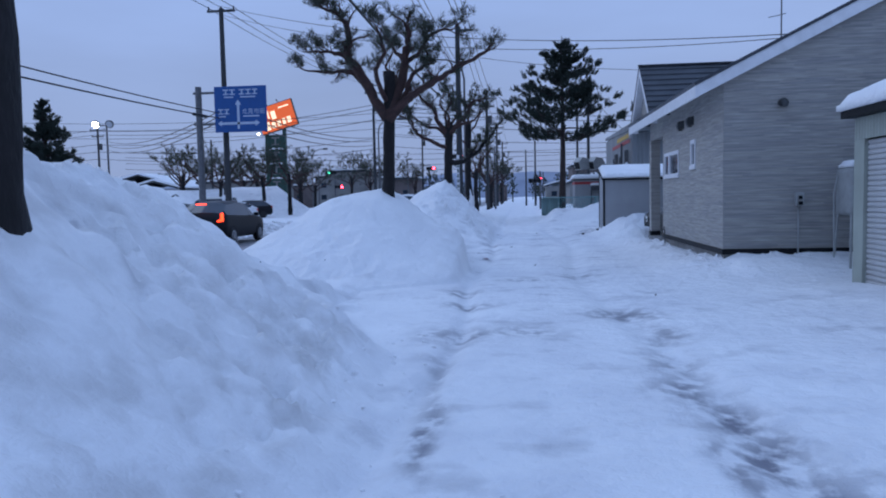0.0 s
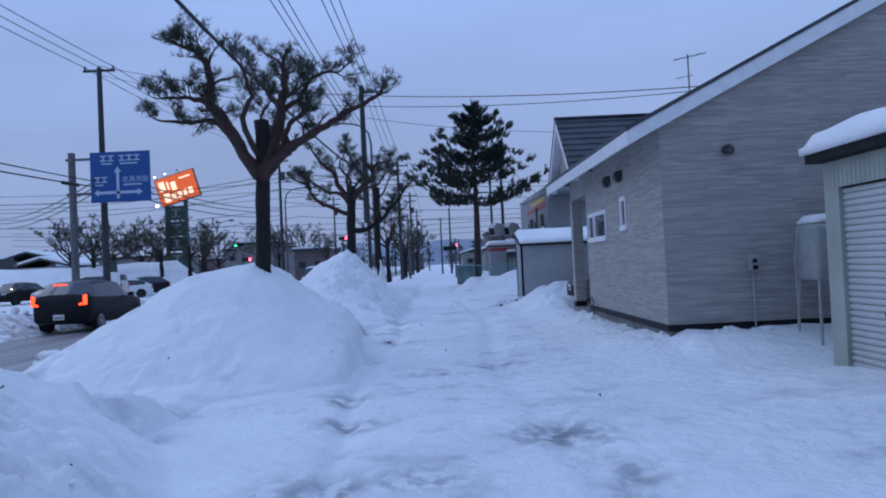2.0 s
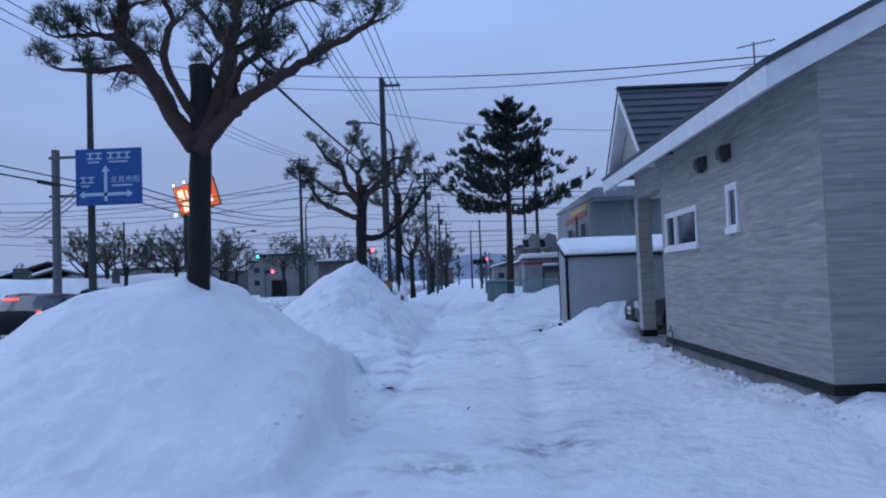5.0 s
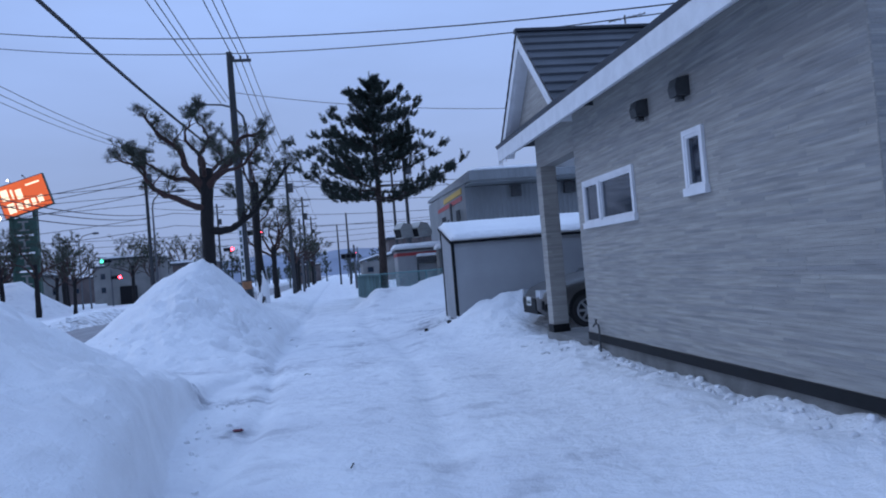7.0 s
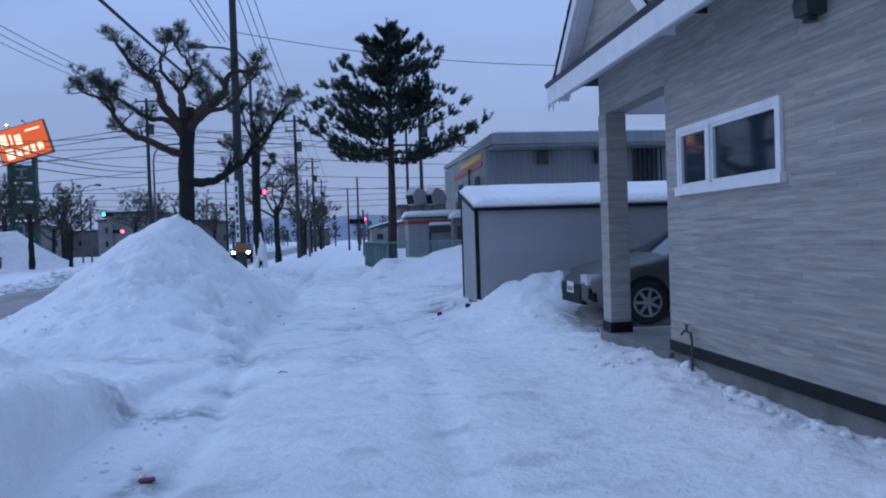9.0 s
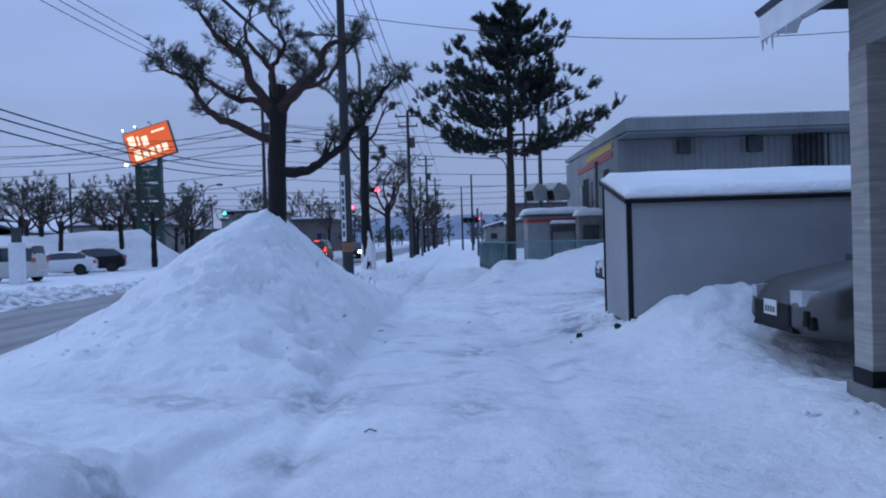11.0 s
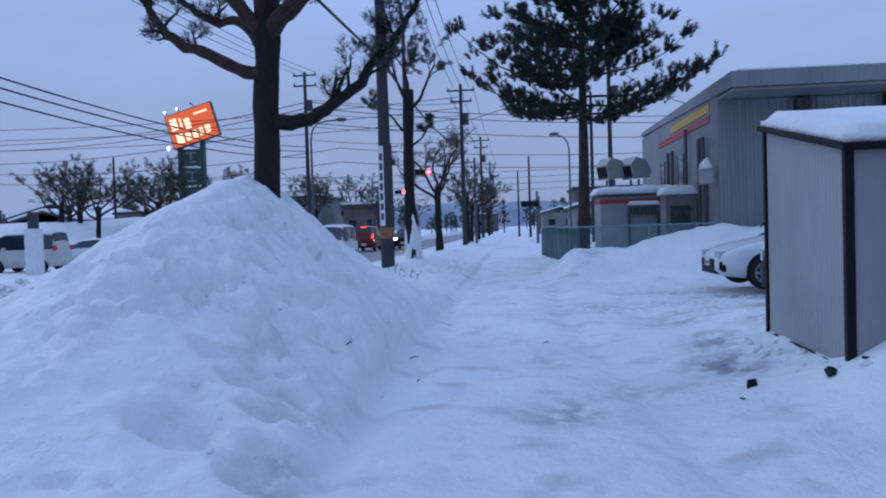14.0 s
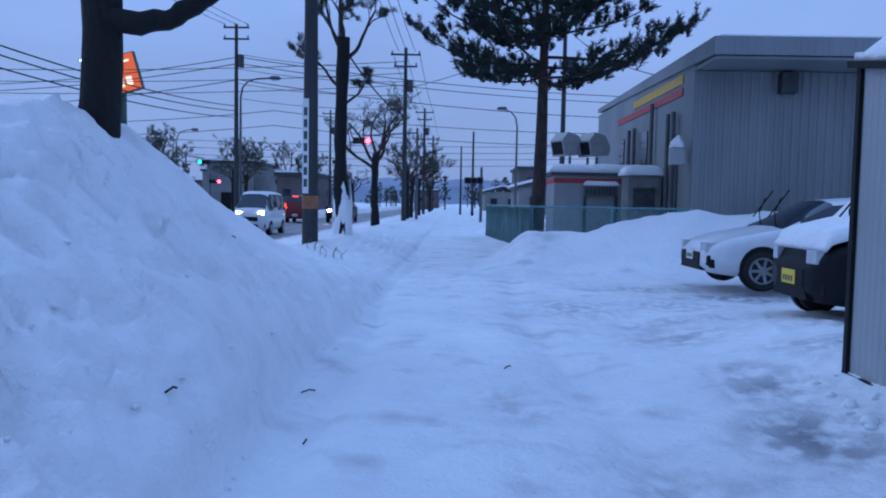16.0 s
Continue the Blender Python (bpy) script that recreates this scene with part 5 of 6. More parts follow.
        part("tail_light", bm, TAIL_ON if tail else REDP, c, "glowing red tail lamp" if tail else "red tail lamp")
        bm = solid(L * 0.5 - 0.33 * L, L * 0.5 - 0.33 * L + 0.12, min(s * W, s * (W + 0.17)), max(s * W, s * (W + 0.17)), st[3][2] + 0.0, st[3][2] + 0.13, bevel=0.02)
        part("door_mirror", bm, paint, c)
    part("grille", solid(nose - 0.10, nose + 0.012, -W * 0.46, W * 0.46, belt0 - 0.36, belt0 - 0.17, bevel=0.015), BLACK, c, "black grille")
    bm = bmesh.new()
    prism(bm, [(-W * 0.42, 0.46), (W * 0.42, 0.46), (W * 0.60, 0.27), (-W * 0.60, 0.27)], "x", nose - 0.16, nose + 0.006)
    part("lower_grille", bm, BLACK, c, "black lower grille")
    for s in (1, -1):
        part("fog_lamp_recess", solid(nose - 0.30, nose - 0.075, min(s * W * 0.66, s * W * 0.86), max(s * W * 0.66, s * W * 0.86), 0.32, 0.46, bevel=0.02), BLACK, c)
    for sx, name in ((nose + 0.014, "front_plate"), (rear - 0.03, "rear_plate")):
        p = part(name, solid(sx, sx + 0.012, -0.165, 0.165, 0.42, 0.585), plate, c, "number plate with plain bars")
        for k in range(4):
            part("plate_bar", solid(sx - 0.003 if sx < 0 else sx + 0.012, sx if sx < 0 else sx + 0.015, -0.125 + 0.067 * k, -0.085 + 0.067 * k, 0.45, 0.515), INK, p)
    if tail:
        part("brake_light", solid(rear + 0.12, rear + 0.16, -0.2, 0.2, st[te][3] - 0.06, st[te][3] - 0.02), TAIL_ON, c, "glowing brake lamp")
    if wipers:
        for wy in (0.35, -0.25):
            bm = bmesh.new()
            bx = L * (0.5 - a0) - 0.05
            tube(bm, [(bx, wy, st[ws - 1][3] + 0.02), (bx + 0.08, wy + 0.12, st[ws - 1][3] + 0.24), (bx + 0.02, wy + 0.20, st[ws - 1][3] + 0.48)], [0.012, 0.010, 0.012], 6)
            tube(bm, [(bx + 0.14, wy + 0.02, st[ws - 1][3] + 0.16), (bx - 0.06, wy + 0.30, st[ws - 1][3] + 0.60)], 0.012, 5)
            part("wiper", bm, BLACK, c, "raised black wiper")
    return c


def front_mask(c):
    """Black grille, fog lamp recesses and slim lamp strips on a hatchback's nose."""
    part("grille", solid(2.10, 2.225, -0.46, 0.46, 0.33, 0.56, bevel=0.03), BLACK, c, "wide black front grille")
    for side in (-1, 1):
        part("fog_lamp_recess", solid(2.02, 2.16, min(side * 0.52, side * 0.70), max(side * 0.52, side * 0.70), 0.35, 0.52, bevel=0.03), BLACK, c)


porch_car = car("hatch", "bronze", 6.12, 23.45, 0.17, 180, "bronze-grey hatchback with a black grille parked by the porch", plate=PLATE)
front_mask(porch_car)
lot_car = car("hatch", "white", 6.34, 34.75, 0.11, 180, "white hatchback parked with raised wipers", wipers=True)
front_mask(lot_car)
car("mini", "black", 5.80, 31.0, 0.10, 180, "dark small car with snow on its bonnet", plate=YELLOWPLATE, wipers=True)
car("suv", "black", -11.3, 27.4, ROAD_Z + 0.02, 90, "black compact car with glowing tail lamps on the road", tail=True)
car("van", "white", -8.3, 54.5, ROAD_Z + 0.02, -90, "pale minivan driving with headlamps lit", lights="on")
car("van", "red", -10.5, 73.4, ROAD_Z + 0.02, 90, "small red van waiting with brake lamps lit", tail=True)
car("suv", "black", -8.0, 76.0, ROAD_Z + 0.02, -90, "dark car with one bright headlamp", lights="on", far=True)
car("van", "beige", -22.2, 51.8, 0.0, 180, "cream minivan in the snowy parking lot", far=True)
car("hatch", "white", -24.2, 60.0, 0.0, 200, "white saloon in the snowy parking lot", far=True)
car("suv", "black", -24.6, 64.9, 0.0, 200, "black car in the snowy parking lot", far=True)
car("hatch", "silver", -27.6, 57.0, 0.0, -95, "silver car in the snowy parking lot", far=True)
car("suv", "black", -30.4, 56.5, 0.0, -95, "dark car in the snowy parking lot", far=True)
car("hatch", "white", -33.5, 56.2, 0.0, -95, "white car in the snowy parking lot", far=True)
# snow lying on the small dark car
snow_cover("snow_cover", (4.16, 5.30, 30.33, 31.67, lambda x, y: 0.10 + float(np.interp(x, [4.1, 4.25, 4.6, 4.85, 5.35], [0.72, 0.90, 0.99, 1.06, 1.56]))), 0.13, "lumpy snow over the small car's bonnet and windscreen", 12, step=0.06, over=-0.02)
snow_cover("snow_cover", (5.40, 7.2, 30.45, 31.55, lambda x, y: 1.73), 0.14, "snow on the small car's roof", 14, step=0.1, over=-0.02)


# ---- poles, lamps, cables ----
def utility_pole(x, y, h, r, label, arms=((0.4, 0.9), (1.1, 0.7)), gear=True, z0=-0.3):
    p = thing("utility_pole", x, y, z0, label=label, category="pole", group="utility poles")
    bm = bmesh.new()
    tube(bm, [(0, 0, 0), (0, 0, h - z0)], [r, r * 0.62], 12)
    part("shaft", bm, POLE, p, smooth=False)
    for d, half in arms:
        a = part("crossarm", solid(-half, half, -0.05, 0.05, h - z0 - d - 0.05, h - z0 - d + 0.05), DARKSTEEL, p)
        for s in (-0.9, 0, 0.9):
            bm = bmesh.new()
            tube(bm, [(s * half, 0, h - z0 - d + 0.05), (s * half, 0, h - z0 - d + 0.12), (s * half, 0, h - z0 - d + 0.22)], [0.03, 0.055, 0.035], 8)
            part("insulator", bm, STEEL, a)
    if gear:
        bm = bmesh.new()
        tube(bm, [(0.28, 0, h - z0 - 2.6), (0.28, 0, h - z0 - 1.9)], [0.2, 0.2], 12)
        part("transformer", bm, DARKSTEEL, p, "grey pole transformer")
    return p


pole = utility_pole(-3.17, 39.4, 10.55, 0.19, "dark utility pole with a narrow pale notice strip", arms=(), gear=False)
arm = part("crossarm", solid(0.0, 0.82, -0.05, 0.05, 10.46, 10.56), DARKSTEEL, pole)
for dx in (0.15, 0.42, 0.7):
    bm = bmesh.new()
    tube(bm, [(dx, 0, 10.56), (dx, 0, 10.64), (dx, 0, 10.70)], [0.03, 0.05, 0.03], 8)
    part("insulator", bm, STEEL, arm)
notice = part("notice_strip", solid(-0.15, -0.01, -0.185, -0.16, 1.85, 4.0), WHITE, pole, "white notice strip with plain bars")
for k in range(7):
    part("bar", solid(-0.12, -0.04, -0.19, -0.185, 2.0 + 0.27 * k, 2.18 + 0.27 * k), INK, notice)
bm = bmesh.new()
tube(bm, [(0, 0, 1.50), (0, 0, 1.80)], 0.192, 14)
part("band", bm, RUST, pole, "faded orange warning band")
utility_pole(-3.3, -7.0, 10.6, 0.17, "dark concrete utility pole", arms=((0.15, 0.5),), gear=False)
for y in (67, 95, 124):
    utility_pole(-2.9, y, 10.6, 0.16, "utility pole with crossarms along the street")
utility_pole(-14.4, 35.5, 10.9, 0.17, "grey utility pole behind the road sign", arms=((0.12, 0.7),), gear=False)
utility_pole(-14.4, -2.0, 10.9, 0.17, "grey utility pole with crossarm", arms=((0.12, 0.7),), gear=False)
utility_pole(-13.5, 68.5, 12.2, 0.16, "tall utility pole with crossarms over the road", arms=((0.2, 0.8), (0.9, 0.8)))
utility_pole(-13.8, 105, 11.5, 0.15, "far utility pole across the road")
utility_pole(1.95, 97, 8.6, 0.15, "plain dark pole beside the path", arms=(), gear=False)
utility_pole(0.9, 116, 8.6, 0.15, "plain dark pole beside the path", arms=(), gear=False)
utility_pole(22.0, 38.5, 12.3, 0.15, "utility pole behind the house", arms=((0.2, 0.5),), gear=False)
utility_pole(-47.0, 79.0, 10.2, 0.16, "far utility pole by the lot")
utility_pole(-36.0, 84.0, 8.8, 0.14, "far plain pole by the lot", arms=(), gear=False)
utility_pole(26.0, 79.0, 10.4, 0.16, "far utility pole on the side street")
utility_pole(5.2, 57.5, 10.2, 0.14, "pole beside the store", arms=((0.3, 0.5),))
utility_pole(4.6, 60.5, 8.6, 0.12, "thin pole beside the store", arms=(), gear=False)


def street_lamp(x, y, h, reach, z0, label, lit=False):
    p = thing("street_lamp", x, y, z0, label=label, category="street lamp", group="street lamps")
    bm = bmesh.new()
    s = 1 if reach > 0 else -1
    a = abs(reach)
    tube(bm, [(0, 0, 0), (0, 0, h * 0.6), (0, 0, h - 1.2), (s * 0.12, 0, h - 0.6), (s * 0.45, 0, h - 0.22), (s * 1.0, 0, h - 0.05), (s * a, 0, h)], [0.09, 0.075, 0.06, 0.055, 0.05, 0.045, 0.04], 10)
    part("post", bm, STEEL, p, smooth=True)
    bm = bmesh.new()
    tube(bm, [(s * (a - 0.1), 0, h), (s * (a + 0.1), 0, h + 0.02), (s * (a + 0.5), 0, h + 0.0), (s * (a + 0.62), 0, h - 0.04)], [0.05, 0.13, 0.12, 0.04], 10)
    head = part("lamp_head", bm, STEEL, p, "grey lamp head", smooth=True)
    part("lens", solid(min(s * (a + 0.05), s * (a + 0.5)), max(s * (a + 0.05), s * (a + 0.5)), -0.08, 0.08, h - 0.14, h - 0.10), HEAD_ON if lit else HEAD_OFF, head)
    return p


street_lamp(-3.17, 43.7, 9.55, -1.75, 0.0, "curved grey street lamp beside the pine")
street_lamp(-12.8, 67.0, 8.7, 1.8, 0.0, "curved grey street lamp across the road")
street_lamp(4.4, 74.0, 8.0, -0.8, 0.0, "thin grey street lamp past the store")
street_lamp(-26.5, 93.0, 8.0, 1.5, 0.0, "thin far curved street lamp")
lot = thing("lot_lamp", -33.4, 57.5, 0.0, label="double floodlight on a pole, one lamp lit", category="street lamp")
bm = bmesh.new()
tube(bm, [(0, 0, 0), (0, 0, 7.9)], [0.1, 0.07], 8)
tube(bm, [(-0.8, 0, 7.9), (0.5, 0, 7.9)], 0.05, 6)
part("post", bm, STEEL, lot)
for dx, mt in ((-0.8, HEAD_ON), (0.4, HEAD_OFF)):
    bm = bmesh.new()
    tube(bm, [(dx, 0.05, 8.15), (dx, -0.1, 8.05), (dx, -0.28, 7.95)], [0.12, 0.3, 0.34], 12)
    part("floodlight", bm, STEEL, lot)
    bm = bmesh.new()
    tube(bm, [(dx, -0.285, 7.947), (dx, -0.30, 7.94)], [0.27, 0.26], 12)
    part("lens", bm, mt, lot)


def cable(p, q, sag, r=0.014, label="thin black overhead cable"):
    p, q = Vector(p), Vector(q)
    bm, n = bmesh.new(), 22
    tube(bm, [p.lerp(q, k / n) - Vector((0, 0, sag * 4 * (k / n) * (1 - k / n))) for k in range(n + 1)], r, 4, cap=False)
    return tagged(part("overhead_cable", bm, CABLE), label, "cable", "overhead cables")


for dx in (0.15, 0.42, 0.7):
    cable((-3.18 + dx, 39.4, 10.35), (-3.3 + dx, -7, 10.65), 0.45, 0.018)
    cable((-3.18 + dx, 39.4, 10.35), (-3.6 + dx * 1.8, 67, 10.4), 0.4, 0.018)
for dx in (-0.45, 0.0, 0.45):
    cable((-3.45 + dx * 0.4, 39.4, 8.6 + 0.1 * dx), (-3.7 + dx * 0.5, -7, 9.2), 0.35, 0.014)
    for y in (67, 95):
        cable((-2.9 + dx * 1.8, y, 10.4), (-2.9 + dx * 1.8, y + 29, 10.4), 0.4, 0.02)
    cable((-14.4 + dx * 1.4, 35.5, 10.95), (-14.4 + dx * 1.4, -2, 10.95), 0.35, 0.016)
    cable((-14.4 + dx * 1.4, 35.5, 10.95), (-13.5 + dx * 1.6, 68.5, 12.2), 0.5, 0.016)
cable((-3.22, 39.4, 6.1), (-3.35, -7, 6.2), 0.75, 0.03, "thick black telephone cable")
cable((-3.22, 39.4, 6.1), (-2.95, 67, 6.6), 0.5, 0.03, "thick black telephone cable")
cable((-3.1, 39.4, 8.95), (22.0, 38.5, 8.6), 1.15, 0.014)
cable((-14.4, 35.5, 11.0), (8.4, 21.0, 5.66), 0.8, 0.014)
cable((-14.4, 35.5, 10.6), (8.4, 21.2, 5.64), 0.95, 0.012)
cable((-2.9, 67, 8.2), (5.2, 57.5, 9.6), 0.3, 0.02)
cable((5.2, 57.5, 9.7), (6.2, 41.4, 4.6), 0.5, 0.016)
cable((-14.4, 35.5, 5.78), (-14.4, -2, 5.95), 0.32, 0.026, "thick black telephone cable")
cable((-14.4, 35.5, 5.55), (-14.4, -2, 5.60), 0.36, 0.032, "thick black telephone cable")
bm = bmesh.new()
tube(bm, [(-14.4, 31.9, 5.405), (-14.4, 33.2, 5.44)], 0.075, 8)
tagged(part("cable_closure", bm, CABLE), "black splice closure hung on the telephone cable", "cable")
for z in (6.3, 6.0, 5.6):
    cable((-14.4, 35.5, z), (-13.5, 68.5, z + 0.9), 0.6, 0.03, "thick black telephone cable")
for k in range(3):
    cable((-14.4, 35.5, 6.1 - 0.25 * k), (-46.0, 79.0, 8.6 - 0.5 * k), 0.9, 0.028, "thick black telephone cable")
    cable((-48.0, 66.0, 9.4 - 0.7 * k), (-2.9, 67.0, 9.8 - 0.7 * k), 0.7, 0.024)
for k, (z, zz) in enumerate(((9.8, 10.0), (9.3, 9.6), (8.2, 8.6), (7.4, 7.8), (6.6, 6.7))):
    cable((-47, 79, z), (-13.5, 69.0 if k < 3 else 78, zz + 0.3), 0.8, 0.03)
    cable((-13.5, 69.0 if k < 3 else 78, zz + 0.3), (26, 79, z), 0.9, 0.03)
    cable((-110, 82, z - 0.5), (-47, 79, z), 1.0, 0.03)
for k in range(4):
    cable((-13.5, 68.5, 10.4 - 0.9 * k), (-2.9, 67, 9.4 - 0.8 * k), 0.25, 0.02)
    cable((-60, 108, 9.5 - 0.9 * k), (30, 112, 9.0 - 0.7 * k), 1.2, 0.035)

mast = thing("antenna_mast", 12.7, 38.0, 0.0, label="thin television antenna on a tall mast", category="antenna")
bm = bmesh.new()
tube(bm, [(0, 0, -0.2), (0, 0, 11.0)], 0.035, 6)
part("mast", bm, STEEL, mast)
bm = bmesh.new()
tube(bm, [(-0.7, 0, 10.75), (0.9, 0, 11.05)], 0.022, 5)
for k in range(7):
    tube(bm, [(-0.6 + 0.23 * k, -0.22, 10.77 + 0.043 * k), (-0.6 + 0.23 * k, 0.22, 10.77 + 0.043 * k)], 0.012, 4)
tube(bm, [(-0.6, 0, 9.85), (0.2, 0, 10.0)], 0.02, 5)
part("antenna", bm, STEEL, mast)

# ---- road sign ----
gantry = thing("road_sign", -15.45, 34.85, -0.1, label="large blue road direction sign on a grey post", category="sign")
bm = bmesh.new()
tube(bm, [(0, 0, 0), (0, 0, 7.15)], [0.17, 0.15], 12)
part("post", bm, STEEL, gantry)
for z in (6.85, 5.35):
    bm = bmesh.new()
    tube(bm, [(-0.25, 0, z), (1.2, -0.02, z)], 0.06, 8)
    part("arm", bm, STEEL, gantry)
board = part("board", solid(0.83, 3.42, -0.10, -0.05, 4.93, 7.12, bevel=0.01), BLUE, gantry, "blue sign board")
X0, Z0 = 0.83, 4.93


def sign_bar(a, b, c, d):
    part("bar", solid(X0 + a, X0 + b, -0.106, -0.101, Z0 + c, Z0 + d), SIGNWHITE, board)


sign_bar(1.12, 1.24, 0.16, 1.30)
sign_bar(0.34, 2.02, 0.36, 0.48)
for pts in ([(1.02, 1.30), (1.34, 1.30), (1.18, 1.55)], [(0.34, 0.27), (0.34, 0.57), (0.14, 0.42)], [(2.02, 0.27), (2.02, 0.57), (2.24, 0.42)]):
    bm = bmesh.new()
    prism(bm, [(X0 + a, Z0 + b) for a, b in pts], "y", -0.106, -0.101)
    part("arrow_head", bm, SIGNWHITE, board)
for x, n, z, h, w in ((0.45, 2, 1.78, 0.26, 0.27), (1.25, 3, 1.78, 0.26, 0.27), (0.18, 2, 0.86, 0.25, 0.25)):
    for k in range(n):
        a = x + k * (w + 0.05)
        sign_bar(a, a + w, z + h * 0.78, z + h)
        sign_bar(a, a + w, z, z + h * 0.2)
        sign_bar(a + w * 0.38, a + w * 0.62, z + h * 0.2, z + h * 0.78)
for x, w, z in ((0.50, 0.45, 1.64), (1.3, 0.75, 1.64), (0.2, 0.35, 0.72), (1.42, 0.8, 0.72)):
    sign_bar(x, x + w, z, z + 0.06)



def lettering(words, size, m, mat, parent):
    """Flat words of the built-in font, as a thin mesh."""
    curve = bpy.data.curves.new("words", "FONT")
    curve.body, curve.size, curve.extrude = words, size, 0.003
    ob = new("words", curve)
    me = bpy.data.meshes.new_from_object(ob.evaluated_get(bpy.context.evaluated_depsgraph_get()))
    bpy.data.objects.remove(ob)
    me.transform(m)
    me.materials.clear()
    me.materials.append(mat)
    words_mesh = new("lettering", me)
    words_mesh.parent = parent
    return words_mesh


lettering("\u5317\u898b\u5e02\u8857", 0.29, pose(X0 + 1.36, -0.104, Z0 + 0.87, 90), SIGNWHITE, board)

# ---- lit advertising tower ----
tower = thing("advertising_tower", -27.0, 80.6, 0.0, label="green advertising tower with a tilted lit orange panel", category="sign tower")
for sx in (-1.0, 1.0):
    part("column", solid(sx - 0.14, sx + 0.14, -0.3, 0.3, -0.2, 9.6), TOWERGREEN, tower, "dark green steel column")
for k in range(5):
    z = 0.9 + 1.62 * k
    p = part("panel", solid(-0.88, 0.88, -0.22, -0.12, z, z + 1.45), TOWERGREEN, tower, "dark green panel with plain bars")
    for a, b, c, d in ((-0.45, 0.45, 1.05, 1.2), (-0.45, 0.45, 0.3, 0.45), (-0.1, 0.1, 0.45, 1.05)):
        part("bar", solid(a, b, -0.228, -0.222, z + c, z + d), BEIGE, p)
tilt = pose(0.4, -0.5, 10.75, 0, -16, 0)


def tilted(*a):
    bm = solid(*a)
    bm.transform(tilt)
    return bm


sign = part("lit_panel", tilted(-2.05, 2.05, -0.2, 0.2, -1.4, 1.4), ORANGE, tower, "glowing orange panel")
part("panel_edge", tilted(-2.12, 2.12, -0.16, 0.24, -1.47, 1.47), TOWERGREEN, tower)
# stout rounded strokes in two rows stand for the lettering
for a, b, c, d in ((-1.80, -1.12, 0.02, 1.10), (-0.98, -0.72, 0.02, 0.95), (-0.58, 0.02, -0.18, 0.80),
                   (-1.62, -0.92, -1.20, -0.22), (-0.80, -0.28, -1.14, -0.40), (-0.16, 0.34, -1.10, -0.36), (0.46, 0.90, -1.06, -0.32), (1.02, 1.56, -1.04, -0.28)):
    stroke = solid(a + 0.03, b - 0.05, -0.225, -0.205, c + 0.03, d - 0.05, bevel=0.008)
    stroke.transform(tilt)
    part("letter_block", stroke, CREAM, sign, "pale lit block")
part("caption_bar", tilted(0.45, 1.65, -0.225, -0.205, 0.80, 0.96), CREAM, sign, "pale lit bar")
for a in (-1.7, -0.6, 0.7):
    bm = bmesh.new()
    tube(bm, [(a, -0.25, 1.45), (a, -0.75, 1.70)], [0.04, 0.03], 5)
    bm.transform(tilt)
    lamp = part("lamp_arm", bm, STEEL, sign, "small spotlight arm")
    bm = bmesh.new()
    tube(bm, [(a, -0.70, 1.66), (a, -0.80, 1.60)], [0.05, 0.09], 8)
    bm.transform(tilt)
    part("spotlight", bm, SPOT_ON if a < 0.5 else STEEL, lamp, "small spotlight")
bm = bmesh.new()
tube(bm, [(-1.75, -0.5, 8.95), (-1.75, -0.70, 8.88)], [0.10, 0.15], 8)
part("spotlight", bm, SPOT_ON, tower, "small lit spotlight")


# ---- traffic signals ----
def signal(x, y, h, post_x, colour, label):
    s = thing("traffic_signal", post_x, y, -0.1, label=label, category="traffic light", group="traffic lights")
    dx = x - post_x
    bm = bmesh.new()
    tube(bm, [(0, 0.2, 0), (0, 0.2, h + 1.0)], [0.1, 0.08], 8)
    part("post", bm, STEEL, s)
    if abs(dx) > 0.5:
        bm = bmesh.new()
        tube(bm, [(0, 0.2, h + 0.7), (dx, 0.2, h + 0.45)], [0.05, 0.04], 6)
        part("arm", bm, STEEL, s)
    part("housing", solid(dx - 0.62, dx + 0.62, -0.05, 0.15, h - 0.1, h + 0.32, bevel=0.04), DARKSTEEL, s, "dark signal housing")
    for k, name in enumerate(("green", "amber", "red")):
        cx = dx - 0.4 + 0.4 * k
        bm = bmesh.new()
        tube(bm, [(cx, -0.05, h + 0.11), (cx, -0.075, h + 0.11)], [0.19, 0.175], 14)
        mt = BLACK if name != colour else (RED_ON if colour == "red" else GREEN_ON)
        lens = part("lens", bm, mt, s, "lit " + colour + " lens" if name == colour else "")
        bm = bmesh.new()
        prism(bm, [(cx + 0.18 * math.cos(a), h + 0.11 + 0.18 * math.sin(a)) for a in (0, 0.6, 1.1, 1.57, 2.04, 2.54, 3.14)] + [(cx + 0.165 * math.cos(a), h + 0.11 + 0.165 * math.sin(a)) for a in (3.14, 2.54, 2.04, 1.57, 1.1, 0.6, 0)], "y", -0.25, -0.05)
        part("visor", bm, DARKSTEEL, s)
    return s


signal(-6.07, 71.8, 5.45, -2.4, "red", "overhanging traffic signal showing red")
signal(-11.85, 98.5, 5.43, -15.0, "red", "far traffic signal showing red")
signal(1.4, 71.0, 2.9, 1.9, "off", "low traffic signal with dark lenses by the path")
signal(-23.92, 96.5, 3.20, -24.5, "red", "side street traffic signal showing red")
signal(2.59, 111.0, 4.10, 3.4, "red", "far signal beside the path showing red")
signal(-24.16, 93.9, 5.0, -26.0, "green", "side street traffic signal showing green")

